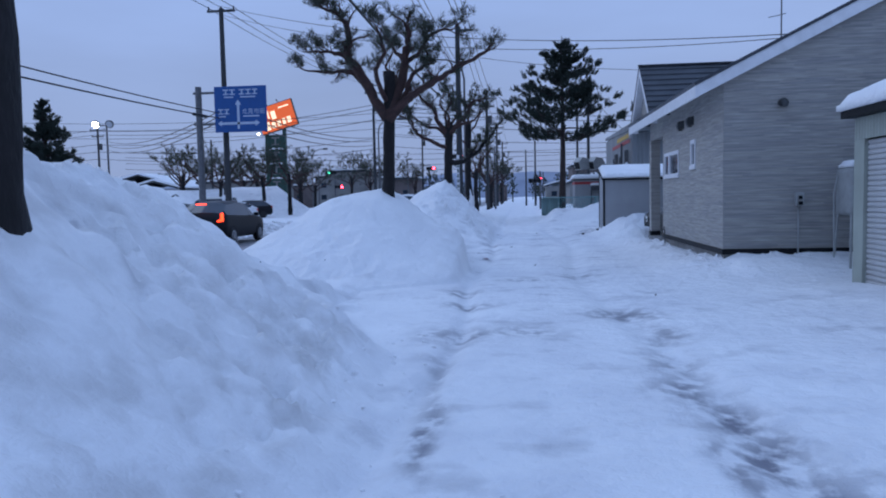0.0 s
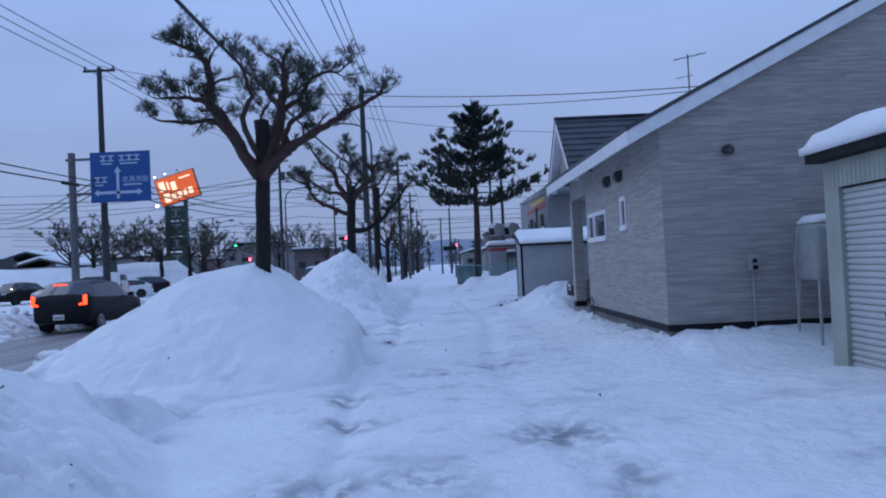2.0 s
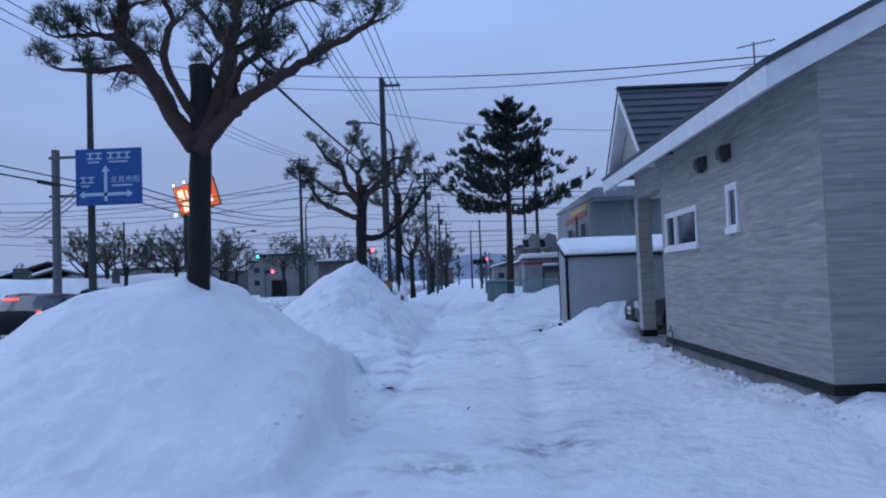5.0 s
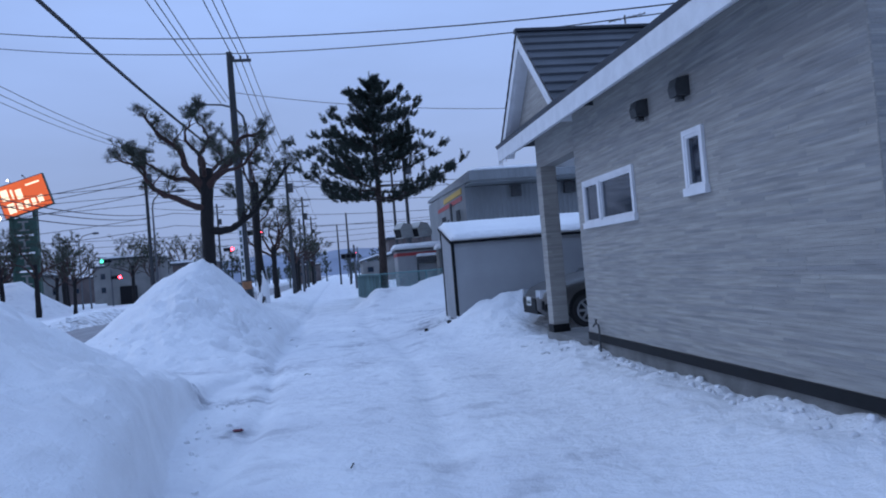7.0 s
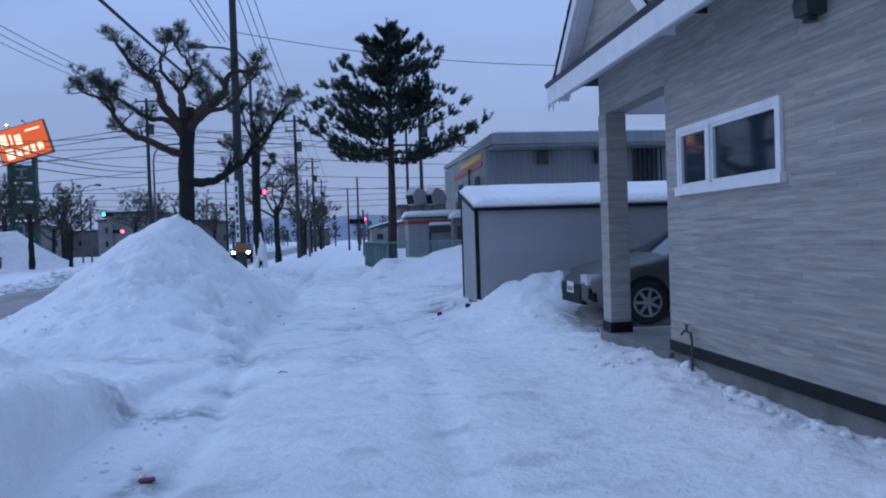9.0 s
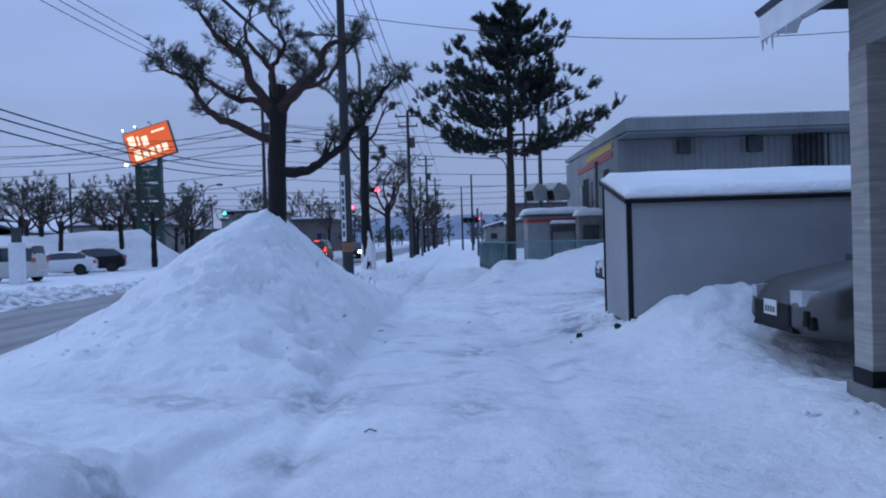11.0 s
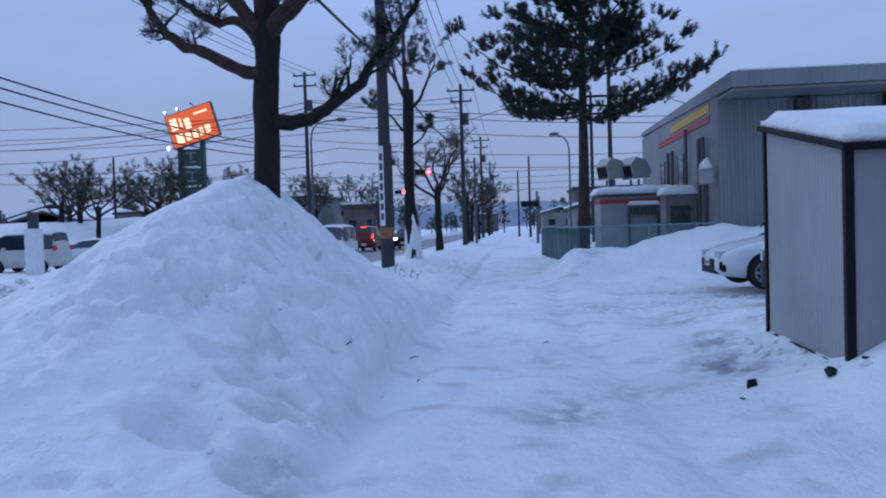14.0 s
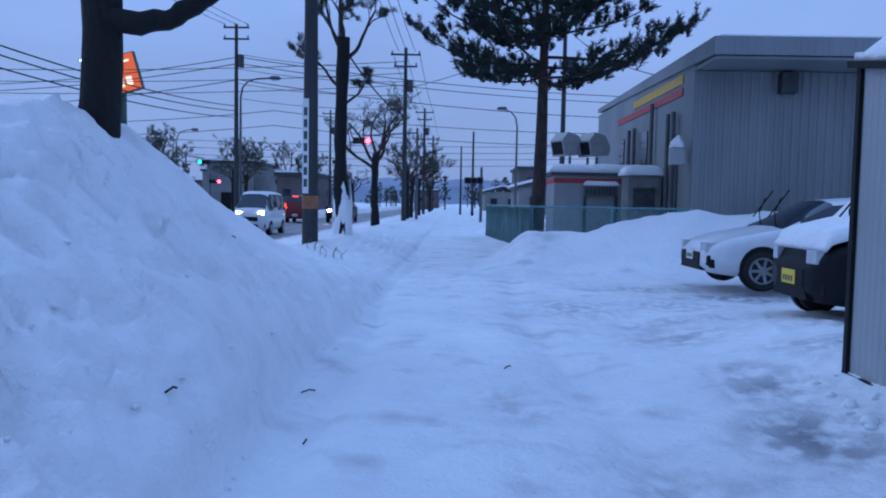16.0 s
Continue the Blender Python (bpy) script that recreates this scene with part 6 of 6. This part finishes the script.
# ---- fence, kiosk and plant before the store ----
fence = thing("mesh_fence", 2.1, 40.75, 0.0, label="blue-green wire mesh fence half buried in snow", category="fence")
FZ = 1.34
runs = [((2.1, 40.75), (6.0, 40.6)), ((2.1, 40.75), (1.55, 54.0))]
for (xa, ya), (xb, yb) in runs:
    n = int(math.hypot(xb - xa, yb - ya) / 1.45)
    for k in range(n + 1):
        px, py = xa + (xb - xa) * k / n, ya + (yb - ya) * k / n
        bm = bmesh.new()
        tube(bm, [(px, py, 0.0), (px, py, FZ + 0.03)], 0.028, 6)
        part("post", bm, FENCEM, fence, "", True)
    bm = bmesh.new()
    tube(bm, [(xa, ya, FZ), (xb, yb, FZ)], 0.024, 6)
    part("top_rail", bm, FENCEM, fence, "", True)
    vs, fs = [], []
    if yb > 50:
        # green windbreak net tied along this run
        bm = bmesh.new()
        cols = []
        for k in range(181):
            t = k / 180
            sag = 0.05 * noise.noise((k * 0.11, 2.0, 0)) + 0.022 * math.sin(k * 1.9)
            top = FZ - 0.05 + 0.05 * noise.noise((k * 0.07, 9.0, 0))
            cols.append([bm.verts.new((xa + (xb - xa) * t - 0.04 + sag * f, ya + (yb - ya) * t, 0.05 + (top - 0.05) * f)) for f in (0, 0.3, 0.7, 1)])
        for a, b in zip(cols, cols[1:]):
            for j in range(3):
                bm.faces.new((a[j], b[j], b[j + 1], a[j + 1]))
        bmesh.ops.solidify(bm, geom=bm.faces[:], thickness=0.004)
        part("windbreak_net", bm, NETM, fence, "faded teal windbreak net", True, True)
    length = math.hypot(xb - xa, yb - ya)
    ux, uy = (xb - xa) / length, (yb - ya) / length
    m = int(length / 0.075)
    for k in range(m):
        for sgn in (1, -1):
            s0 = k * length / m
            s1 = min(max(s0 + sgn * 0.55, 0), length)
            i = len(vs)
            w = 0.006
            z1 = 0.2 + (FZ - 0.22) * abs(s1 - s0) / 0.55
            vs += [(xa + ux * (s0 - w), ya + uy * (s0 - w), 0.2), (xa + ux * (s0 + w), ya + uy * (s0 + w), 0.2), (xa + ux * (s1 + w), ya + uy * (s1 + w), z1), (xa + ux * (s1 - w), ya + uy * (s1 - w), z1)]
            fs.append((i, i + 1, i + 2, i + 3))
    mesh = mesh_part("wire_mesh", [Vector(v) - Vector((2.1, 40.75, 0)) for v in vs], fs, FENCEM, fence, "diamond wire mesh")
    tagged(mesh, kind="stuff")

kiosk = thing("kiosk", 3.35, 46.2, 0.0, label="small white plant kiosk with a red band and shutter", category="kiosk")
part("body", solid(0, 2.5, 0, 2.0, 0, 2.35, bevel=0.03), SHEDWALL, kiosk, "white panelled walls")
part("band", solid(-0.012, 2.512, -0.012, 2.012, 2.10, 2.26), REDP, kiosk, "red band")
part("roof", solid(-0.1, 2.6, -0.1, 2.1, 2.352, 2.44), STEEL, kiosk)
part("shutter_box", solid(0.95, 2.0, -0.28, -0.015, 1.70, 2.02, bevel=0.02), STEEL, kiosk, "grey air unit with a grille")
for k in range(8):
    part("grille_bar", solid(1.0 + 0.12 * k, 1.05 + 0.12 * k, -0.292, -0.281, 1.74, 1.96), DARKSTEEL, kiosk)
for x in (0.95, 1.95):
    part("bracket", solid(x, x + 0.05, -0.25, -0.02, 0.2, 1.70), DARKSTEEL, kiosk)
snow_cover("snow_cover", (3.25, 5.95, 46.1, 48.3, lambda x, y: 2.44), 0.26, "rounded snow on the kiosk roof", 21, step=0.12)
snow_cover("snow_cover", (4.3, 5.35, 45.92, 46.18, lambda x, y: 2.02), 0.14, "snow on the air unit", 22, step=0.05, over=0.02)
for k, (x, y, z) in enumerate(((3.75, 47.0, 3.02), (4.6, 46.8, 3.0))):
    f = thing("exhaust_hood", x, y, z, 25, label="grey cowled exhaust fan above the kiosk", category="vent", group="exhaust hoods")
    bm = bmesh.new()
    prism(bm, [(0.05, 0), (0.72, 0.06), (0.80, 0.30), (0.58, 0.70), (0.16, 0.80), (-0.06, 0.52)], "y", 0, 0.75)
    part("cowl", bm, OILTANK, f, "grey sheet cowl")
    # the cowl is solid; this black sheet paints the shade of its mouth
    part("mouth", prism(bmesh.new(), [(0.028, 0.06), (0.040, 0.06), (-0.055, 0.47), (-0.067, 0.47)], "y", 0.06, 0.69), BLACK, f, "black sheet for the shade inside the mouth")
    for yy in (0.1, 0.6):
        part("leg", solid(0.3, 0.36, yy, yy + 0.06, -0.56, 0.0), STEEL, f)
unit = thing("condenser_unit", 5.42, 43.4, 0.0, label="grey outdoor condenser cabinet with a snow cap", category="air conditioner")
part("cabinet", solid(-0.45, 0.45, -0.4, 0.4, 0.2, 2.25, bevel=0.03), CONCRETE, unit, "weathered grey cabinet")
part("fan_grille", solid(-0.3, 0.3, -0.42, -0.402, 1.3, 1.9), DARKSTEEL, unit)
snow_cover("snow_cover", (4.94, 5.90, 42.97, 43.83, lambda x, y: 2.25), 0.28, "rounded snow cap on the condenser", 24, step=0.08)
post_box = thing("meter_cabinet", 5.75, 41.2, 0.0, label="white meter cabinet on a dark post with a snow cone", category="cabinet")
bm = bmesh.new()
tube(bm, [(0, 0, 0), (0, 0, 2.5)], 0.05, 8)
part("post", bm, DARKSTEEL, post_box)
part("cabinet", solid(-0.17, 0.17, -0.14, 0.14, 2.45, 2.88, bevel=0.02), SHEDWALL, post_box)
bm = bmesh.new()
tube(bm, [(0, 0, 2.885), (0, 0, 3.02), (0.04, 0, 3.2)], [0.20, 0.16, 0.03], 10)
tagged(part("snow_cone", bm, CLEAN, smooth=True), "pointed snow on the meter cabinet", "snow").location = (5.75, 41.2, 0)
part("side_box", solid(0.35, 0.95, -0.25, 0.25, 0.6, 1.55, bevel=0.02), SHEDWALL, post_box, "low grey cabinet beside it")


# ---- far buildings ----
def far_building(x0, x1, y0, y1, h, wall, label, windows=0, gable=False, doors=()):
    b = thing("far_building", x0, y0, -0.1, label=label, category="building", group="far buildings")
    w, d = x1 - x0, y1 - y0
    part("wall", solid(0, w, 0, d, 0, h), wall, b)
    bm = bmesh.new()
    if gable:
        prism(bm, [(-0.3, h - 0.1), (w / 2, h + w * 0.13), (w + 0.3, h - 0.1), (w + 0.3, h + 0.12), (w / 2, h + w * 0.13 + 0.22), (-0.3, h + 0.12)], "y", -0.3, d + 0.3)
    else:
        box(bm, -0.25, w + 0.25, -0.25, d + 0.25, h, h + 0.28)
    roof = part("roof", bm, DARKSTEEL, b, "dark roof edge")
    bm = bmesh.new()
    if gable:
        prism(bm, [(-0.32, h + 0.125), (w / 2, h + w * 0.13 + 0.225), (w + 0.32, h + 0.125), (w + 0.32, h + 0.35), (w / 2, h + w * 0.13 + 0.45), (-0.32, h + 0.35)], "y", -0.32, d + 0.32)
    else:
        box(bm, -0.2, w + 0.2, -0.2, d + 0.2, h + 0.285, h + 0.5)
    part("roof_snow", bm, CLEAN, roof, "snow on the roof")
    for k in range(windows):
        wx = w * (k + 0.5) / windows - 0.5
        for z in ([h * 0.3, h * 0.68] if h > 4.5 else [h * 0.45]):
            win = part("window", solid(wx, wx + 1.0, -0.05, -0.003, z, z + 0.9), STEEL, b)
            part("pane", solid(wx + 0.07, wx + 0.93, -0.06, -0.052, z + 0.07, z + 0.83), DARKGLASS, win)
            sx = w + 0.003
            wy = d * (k + 0.5) / windows - 0.5
            win = part("window", solid(sx, sx + 0.05, wy, wy + 1.0, z, z + 0.9), STEEL, b)
            part("pane", solid(sx + 0.052, sx + 0.06, wy + 0.07, wy + 0.93, z + 0.07, z + 0.83), DARKGLASS, win)
    # no opening is cut: a black sheet paints the dark inside
    for a, c, z in doors:
        part("doorway", solid(a, c, -0.06, -0.003, 0, z), BLACK, b, "black sheet for the shade inside a doorway")
    return b


far_building(-27.3, -22.1, 104, 114, 5.5, BEIGE, "pale flat-roofed building across the junction", 0, doors=((1.6, 3.6, 2.3),))
far_building(-18.8, -14.6, 101, 110, 4.2, BROWN, "dark brown building beyond the junction", 2)
far_building(-45, -35, 100, 112, 4.2, BEIGE, "low beige shop with a dark entrance", 2, doors=((3.0, 6.5, 3.0),))
far_building(-66, -50, 108, 120, 3.8, BROWN, "low dark-roofed shed behind the lot", 3, gable=True)
far_building(-47.5, -41, 86, 92, 3.3, SHEDWALL, "small white gabled building behind the lot", 1, gable=True)
far_building(-36, -24, 128, 140, 5.5, BEIGE, "far pale flat-roofed building", 4)
far_building(-62, -22, 146, 156, 4.4, BROWN, "long dark far building behind trees", 8)
far_building(-95, -70, 118, 130, 4.6, BROWN, "long low far building", 5)
far_building(5.5, 11, 84, 93, 2.9, BEIGE, "low house with snow on its roof past the store", 2, gable=True)
far_building(7.5, 16, 108, 118, 5.6, BROWN, "brown two-storey house far along the path", 3)
far_building(4.5, 9.5, 128, 138, 3.2, BEIGE, "far low house with a snowy roof", 2, gable=True)
far_building(-9, -3.5, 190, 200, 4.2, BROWN, "far dark building at the end of the street", 2)
far_building(14, 26, 150, 162, 6.0, BEIGE, "far block beside the path", 4)

# ---- gate pillar and far notice board by the lot ----
pillar = thing("gate_pillar", -20.0, 49.0, -0.1, label="square white pillar with a dark plate at the lot entrance", category="pillar")
part("shaft", solid(-0.26, 0.26, -0.26, 0.26, 0.0, 2.05, bevel=0.02), WHITE, pillar, "white painted shaft")
part("plate", solid(-0.20, 0.20, -0.10, 0.10, 2.05, 2.75, bevel=0.02), DARKSTEEL, pillar, "dark plate")
board_far = thing("notice_board", -43.5, 78.0, -0.1, label="dark notice board on a post beyond the lot", category="sign")
part("post", solid(0.9, 1.05, -0.06, 0.06, 0.0, 3.9), STEEL, board_far)
part("panel", solid(-0.8, 0.8, -0.08, 0.0, 3.0, 4.2, bevel=0.01), DARKSTEEL, board_far, "blank dark panel")
part("arm", solid(0.8, 0.95, -0.05, 0.0, 3.5, 3.6), STEEL, board_far)

# ---- distant hills ----
vs, fs, n = [], [], 120
for k in range(n + 1):
    a = radians(-75 + 150 * k / n)
    hz = 34 + 30 * noise.noise((k * 0.06, 3.1, 0)) + 9 * noise.noise((k * 0.35, 7.7, 0))
    for rr, zz in ((1500, -5), (1560, hz * 0.8), (1680, max(8, hz) * 1.25)):
        vs.append(Vector((rr * math.sin(a), rr * math.cos(a), zz)))
for k in range(n):
    for j in range(2):
        i = 3 * k + j
        fs.append((i, i + 3, i + 4, i + 1))
hills = new("backdrop_hills", bpy.data.meshes.new("backdrop_hills"))
hills.data.from_pydata([tuple(v) for v in vs], [], fs)
# no fog in the scene, the hills' colour holds the haze
hills.data.materials.append(HAZED_HILL)
tagged(hills, "low wooded hills at the horizon, painted blue-grey with haze", "hills", kind="structure")

# ---- far woods ----
rng = random.Random(91)
vs, fs = [], []
for _ in range(230):
    x, y = rng.uniform(-170, 60), rng.uniform(135, 300)
    if -16 < x < 3 and rng.random() < 0.85:
        continue
    h, w = rng.uniform(3.5, 8.0), rng.uniform(1.2, 2.6)
    i = len(vs)
    vs += [Vector((x - 0.15, y, -0.2)), Vector((x + 0.15, y, -0.2)), Vector((x + 0.08, y, h * 0.8)), Vector((x - 0.08, y, h * 0.8))]
    fs.append((i, i + 1, i + 2, i + 3))
    for _ in range(46):
        t = rng.uniform(0.3, 1.0)
        c = Vector((x + rng.gauss(0, w * 0.42) * (1.25 - t), y + rng.gauss(0, w * 0.4), h * t))
        tuft(vs, fs, c, Vector((rng.uniform(-0.5, 0.5), rng.uniform(-0.5, 0.5), 1)), 0.55, rng, 4, 0.22)
woods = new("far_woods", bpy.data.meshes.new("far_woods"))
woods.data.from_pydata([tuple(v) for v in vs], [], fs)
woods.data.materials.append(NEEDLE)
tagged(woods, "scattered dark bare and evergreen trees far off", "trees", kind="stuff")

# ---- far pines ----
spec = [(2.0, 178, 35, 2.2, 0.09), (2.2, 120, 55, 2.0, 0.08), (2.2, 15, 40, 2.2, 0.09), (2.4, 60, 60, 1.9, 0.08), (2.4, 260, 45, 2.0, 0.07)]
far_a = pruned_pine(-20.3, 72.0, 0.2, 61, 2.8, 0.16, spec, "pruned pine across the junction", need=0.2, count=6, deep=2)
far_b = pruned_pine(-23.2, 76.5, 0.2, 67, 3.0, 0.16, spec, "pruned pine across the junction", need=0.2, count=6, deep=2)
for k, (ob, x, y, s) in enumerate(((far_a, -18.2, 104.0, 1.5), (far_b, -22.5, 98.0, 1.4), (far_a, -26.5, 88.0, 1.5), (far_b, -33.5, 92.0, 1.6), (far_a, -38.0, 80.0, 1.5), (far_b, -35.2, 74.5, 1.4), (far_a, -24.0, 105.0, 1.6), (far_b, -30.0, 99.0, 1.5), (far_a, -25.0, 70.5, 1.35), (far_b, -22.0, 69.0, 1.3), (far_b, -31.5, 71.0, 1.4), (far_a, -28.6, 68.5, 1.25), (far_a, -16.8, 82.5, 1.15), (far_b, -29.6, 77.5, 1.2), (far_a, -31.8, 83.0, 1.3), (far_b, -2.9, 69.5, 1.1), (far_a, -2.9, 75.0, 1.1), (far_b, -2.9, 86.0, 1.1), (far_a, -13.2, 93.0, 1.1), (far_b, -13.0, 118, 1.2), (far_a, -2.9, 112, 1.2))):
    c = copy_thing(ob, pose(x, y, 0.2, 0, 0, 67 * k) @ Matrix.Scale(s, 4))
    if y < 120 and x > -5:
        tagged(c, "pruned street pine far along the pavement")
garden_pine(-29.5, 43.5, 0.3, 9, 7.6, 1.6, 2.2, "dark bushy pine beyond the parking lot")


# ---- loose snow and litter ----
def clods(name, spots, seed, label, size=(0.03, 0.09)):
    """Lumps of loose snow, half sunk into the ground, as one heap of pieces."""
    rng = random.Random(seed)
    vs, fs = [], []
    base = bmesh.new()
    bmesh.ops.create_icosphere(base, subdivisions=1, radius=1.0)
    bv, bf = [v.co.copy() for v in base.verts], [[v.index for v in f.verts] for f in base.faces]
    base.free()
    for x0, x1, y0, y1, count in spots:
        for _ in range(count):
            x, y = rng.uniform(x0, x1), rng.uniform(y0, y1)
            s = rng.uniform(*size) * rng.choice((0.6, 0.8, 1, 1.3))
            rot = Euler((rng.uniform(0, 6), rng.uniform(0, 6), rng.uniform(0, 6))).to_matrix()
            c = Vector((x, y, ground_z(x, y) + s * 0.25))
            i = len(vs)
            sx = Vector((rng.uniform(0.7, 1.4), rng.uniform(0.7, 1.3), rng.uniform(0.5, 0.9)))
            for v in bv:
                q = rot @ (v * (1 + 0.35 * noise.noise(v * 2 + c * 7)))
                vs.append(c + Vector((q.x * sx.x, q.y * sx.y, q.z * sx.z)) * s)
            fs += [tuple(i + k for k in f) for f in bf]
    ob = new(name, bpy.data.meshes.new(name))
    ob.data.from_pydata([tuple(v) for v in vs], [], fs)
    ob.data.polygons.foreach_set("use_smooth", [True] * len(ob.data.polygons))
    ob.data.materials.append(CLEAN)
    return tagged(ob, label, "snow", kind="stuff")


clods("snow_clods", [(3.40, 3.62, 13.6, 19.3, 120), (3.55, 5.0, 13.40, 13.66, 45), (2.5, 2.8, 25.0, 27.6, 30), (3.0, 3.6, 19.3, 21.0, 25)], 3, "broken lumps of snow along the walls", (0.012, 0.042))
clods("snow_clods", [(-1.30, -0.85, 12.8, 19.5, 70), (-2.0, -0.9, 23.0, 29.5, 50), (-1.4, -0.8, 2.5, 8.0, 50), (-5.5, -3.0, 23.0, 25.0, 60)], 4, "small lumps of ploughed snow at the heaps' feet", (0.008, 0.026))
clods("snow_clods", [(-6.6, -5.6, 9, 45, 160), (-13.4, -12.0, 18, 50, 260)], 6, "grey lumps of snow along the road edge", (0.05, 0.14))


def litter(name, x, y, pts, mat, label, category, up=0.012):
    bm = bmesh.new()
    z = ground_z(x, y)
    tube(bm, [(x + a, y + b, z + up + c) for a, b, c in pts], 0.006, 5)
    return tagged(part(name, bm, mat), label, category)


rng = random.Random(77)
for x, y in ((-2.0, 7.2), (-2.9, 8.0), (-3.2, 6.6), (-1.6, 24.6), (-1.2, 25.8), (-2.2, 25.2), (-0.9, 27.5), (0.3, 15.4), (-0.2, 21.1), (-0.7, 26.6), (0.6, 28.4), (-1.9, 29.3), (-3.4, 12.6), (1.9, 10.6)):
    a = rng.uniform(0, 6.28)
    L = rng.uniform(0.02, 0.06)
    litter("twig", x, y, [(0, 0, 0), (L * math.cos(a), L * math.sin(a), 0.02), (1.8 * L * math.cos(a + 0.3), 1.8 * L * math.sin(a + 0.3), 0.005)], BARK, "dark broken pine twig on the snow", "twig")
for k in range(9):
    x, y = -2.6 + 0.085 * k + rng.uniform(-0.03, 0.03), 36.3 + rng.uniform(-0.15, 0.15)
    litter("grass_stem", x, y, [(0, 0, -0.02), (rng.uniform(-0.04, 0.04), 0, 0.1), (rng.uniform(-0.09, 0.09), 0, 0.2)], WOOD, "dry grass stem poking from snow", "grass", 0)
scrap = part("paper_scrap", solid(-0.05, 0.05, -0.03, 0.03, 0, 0.014, bevel=0.005), material("dull_red_paper", (0.20, 0.045, 0.07), 0.8, var=0.2))
scrap.matrix_basis = pose(-0.81, 17.5, ground_z(-0.81, 17.5) + 0.006, 4, 3, 25)
tagged(scrap, "crumpled dull red scrap on the snow", "litter")
for x, y, rz, L in ((1.96, 25.2, 100, 0.07), (2.84, 25.15, 20, 0.10), (2.70, 25.6, 60, 0.06)):
    b = part("wood_offcut", solid(-L / 2, L / 2, -0.008, 0.008, -0.01, 0.010, bevel=0.003), BARK)
    b.matrix_basis = pose(x, y, ground_z(x, y) + 0.0, 0, 8, rz)
    tagged(b, "dark wooden offcut half in snow", "wood", "wood offcuts")

# a black plate and a rubber wedge stuck in the snow before the shed
for name, x, y, r, L, W, T, label in (("steel_plate", 2.12, 25.50, (62, 12, 25), 0.10, 0.10, 0.010, "bent black steel plate stuck in the snow"), ("rubber_wedge", 2.58, 25.14, (38, 24, 35), 0.12, 0.09, 0.04, "dark rubber wedge lying in the snow by the shed")):
    bm = bmesh.new()
    prism(bm, [(-L / 2, -W / 2), (L / 2, -W * 0.32), (L * 0.42, W / 2), (-L * 0.30, W * 0.36)], "z", -T / 2, T / 2)
    bmesh.ops.subdivide_edges(bm, edges=bm.edges[:], cuts=1)
    for v in bm.verts:
        v.co.z += 0.02 * noise.noise(v.co * 9)
    ob = part(name, bm, BLACK)
    ob.matrix_basis = pose(x, y, ground_z(x, y) + 0.02, *r)
    tagged(ob, label, "debris")

# ---- embossed siding blocks, each standing a little proud of the wall ----
rng = random.Random(5)
shapes = {}
vs, fs = [], []


def add_block(vs, fs, p, q, r0, r1):
    """Five faces of a block between two corners of a wall: p and q are ((u, z) low, (u, z) high) mapped by r0, r1."""
    i = len(vs)
    (a, z0), (b, z1) = p, q
    vs += [r0(a, z0), r0(b, z0), r0(b, z1), r0(a, z1), r1(a + 0.001, z0 + 0.0015), r1(b - 0.001, z0 + 0.0015), r1(b - 0.001, z1 - 0.001), r1(a + 0.001, z1 - 0.001)]
    fs += [tuple(i + k for k in f) for f in ((4, 7, 6, 5), (0, 4, 5, 1), (1, 5, 6, 2), (2, 6, 7, 3), (3, 7, 4, 0))]


origin = Vector((3.63, 13.72, 0.1))
for a, b, z, d in courses(rng, 13.73, WY1 - 0.01, 0.44, 3.34, [W1, W2, (16.88, 17.06, 2.84, 3.05), (15.97, 16.15, 2.84, 3.05)]):
    if 16.6 < a < 19.0 and b < WY1 - 0.02 and z < 1.62:
        key = (round(b - a, 2), d)
        if key not in shapes:
            mv, mf = [], []
            add_block(mv, mf, (0, 0), (b - a, 0.0315), lambda u, w: (0.002, u, w), lambda u, w, d=d: (-d, u, w))
            shapes[key] = bpy.data.meshes.new("block")
            shapes[key].from_pydata(mv, [], mf)
            shapes[key].materials.append(BLOCK)
        ob = new("block", shapes[key])
        ob.parent = wall_part
        ob.location = Vector((3.63, a, z)) - origin
    else:
        add_block(vs, fs, (a - origin.y, z - origin.z), (b - origin.y, z + 0.0315 - origin.z), lambda u, w: (0.002, u, w), lambda u, w, d=d: (-d, u, w))
tagged(mesh_part("block_field", vs, fs, BLOCK, wall_part), kind="stuff")
vs, fs = [], []
for a, b, z, d in courses(rng, 3.64, 10.5, 0.44, 6.0, [], top=lambda u: EAVE_Z - 0.2 + PITCH * (u - EAVE_X)):
    add_block(vs, fs, (a - origin.x, z - origin.z), (b - origin.x, z + 0.0315 - origin.z), lambda u, w: (u, -0.001, w), lambda u, w, d=d: (u, -0.003 - d, w))
tagged(mesh_part("block_field", vs, fs, BLOCK, gable_part), kind="stuff")
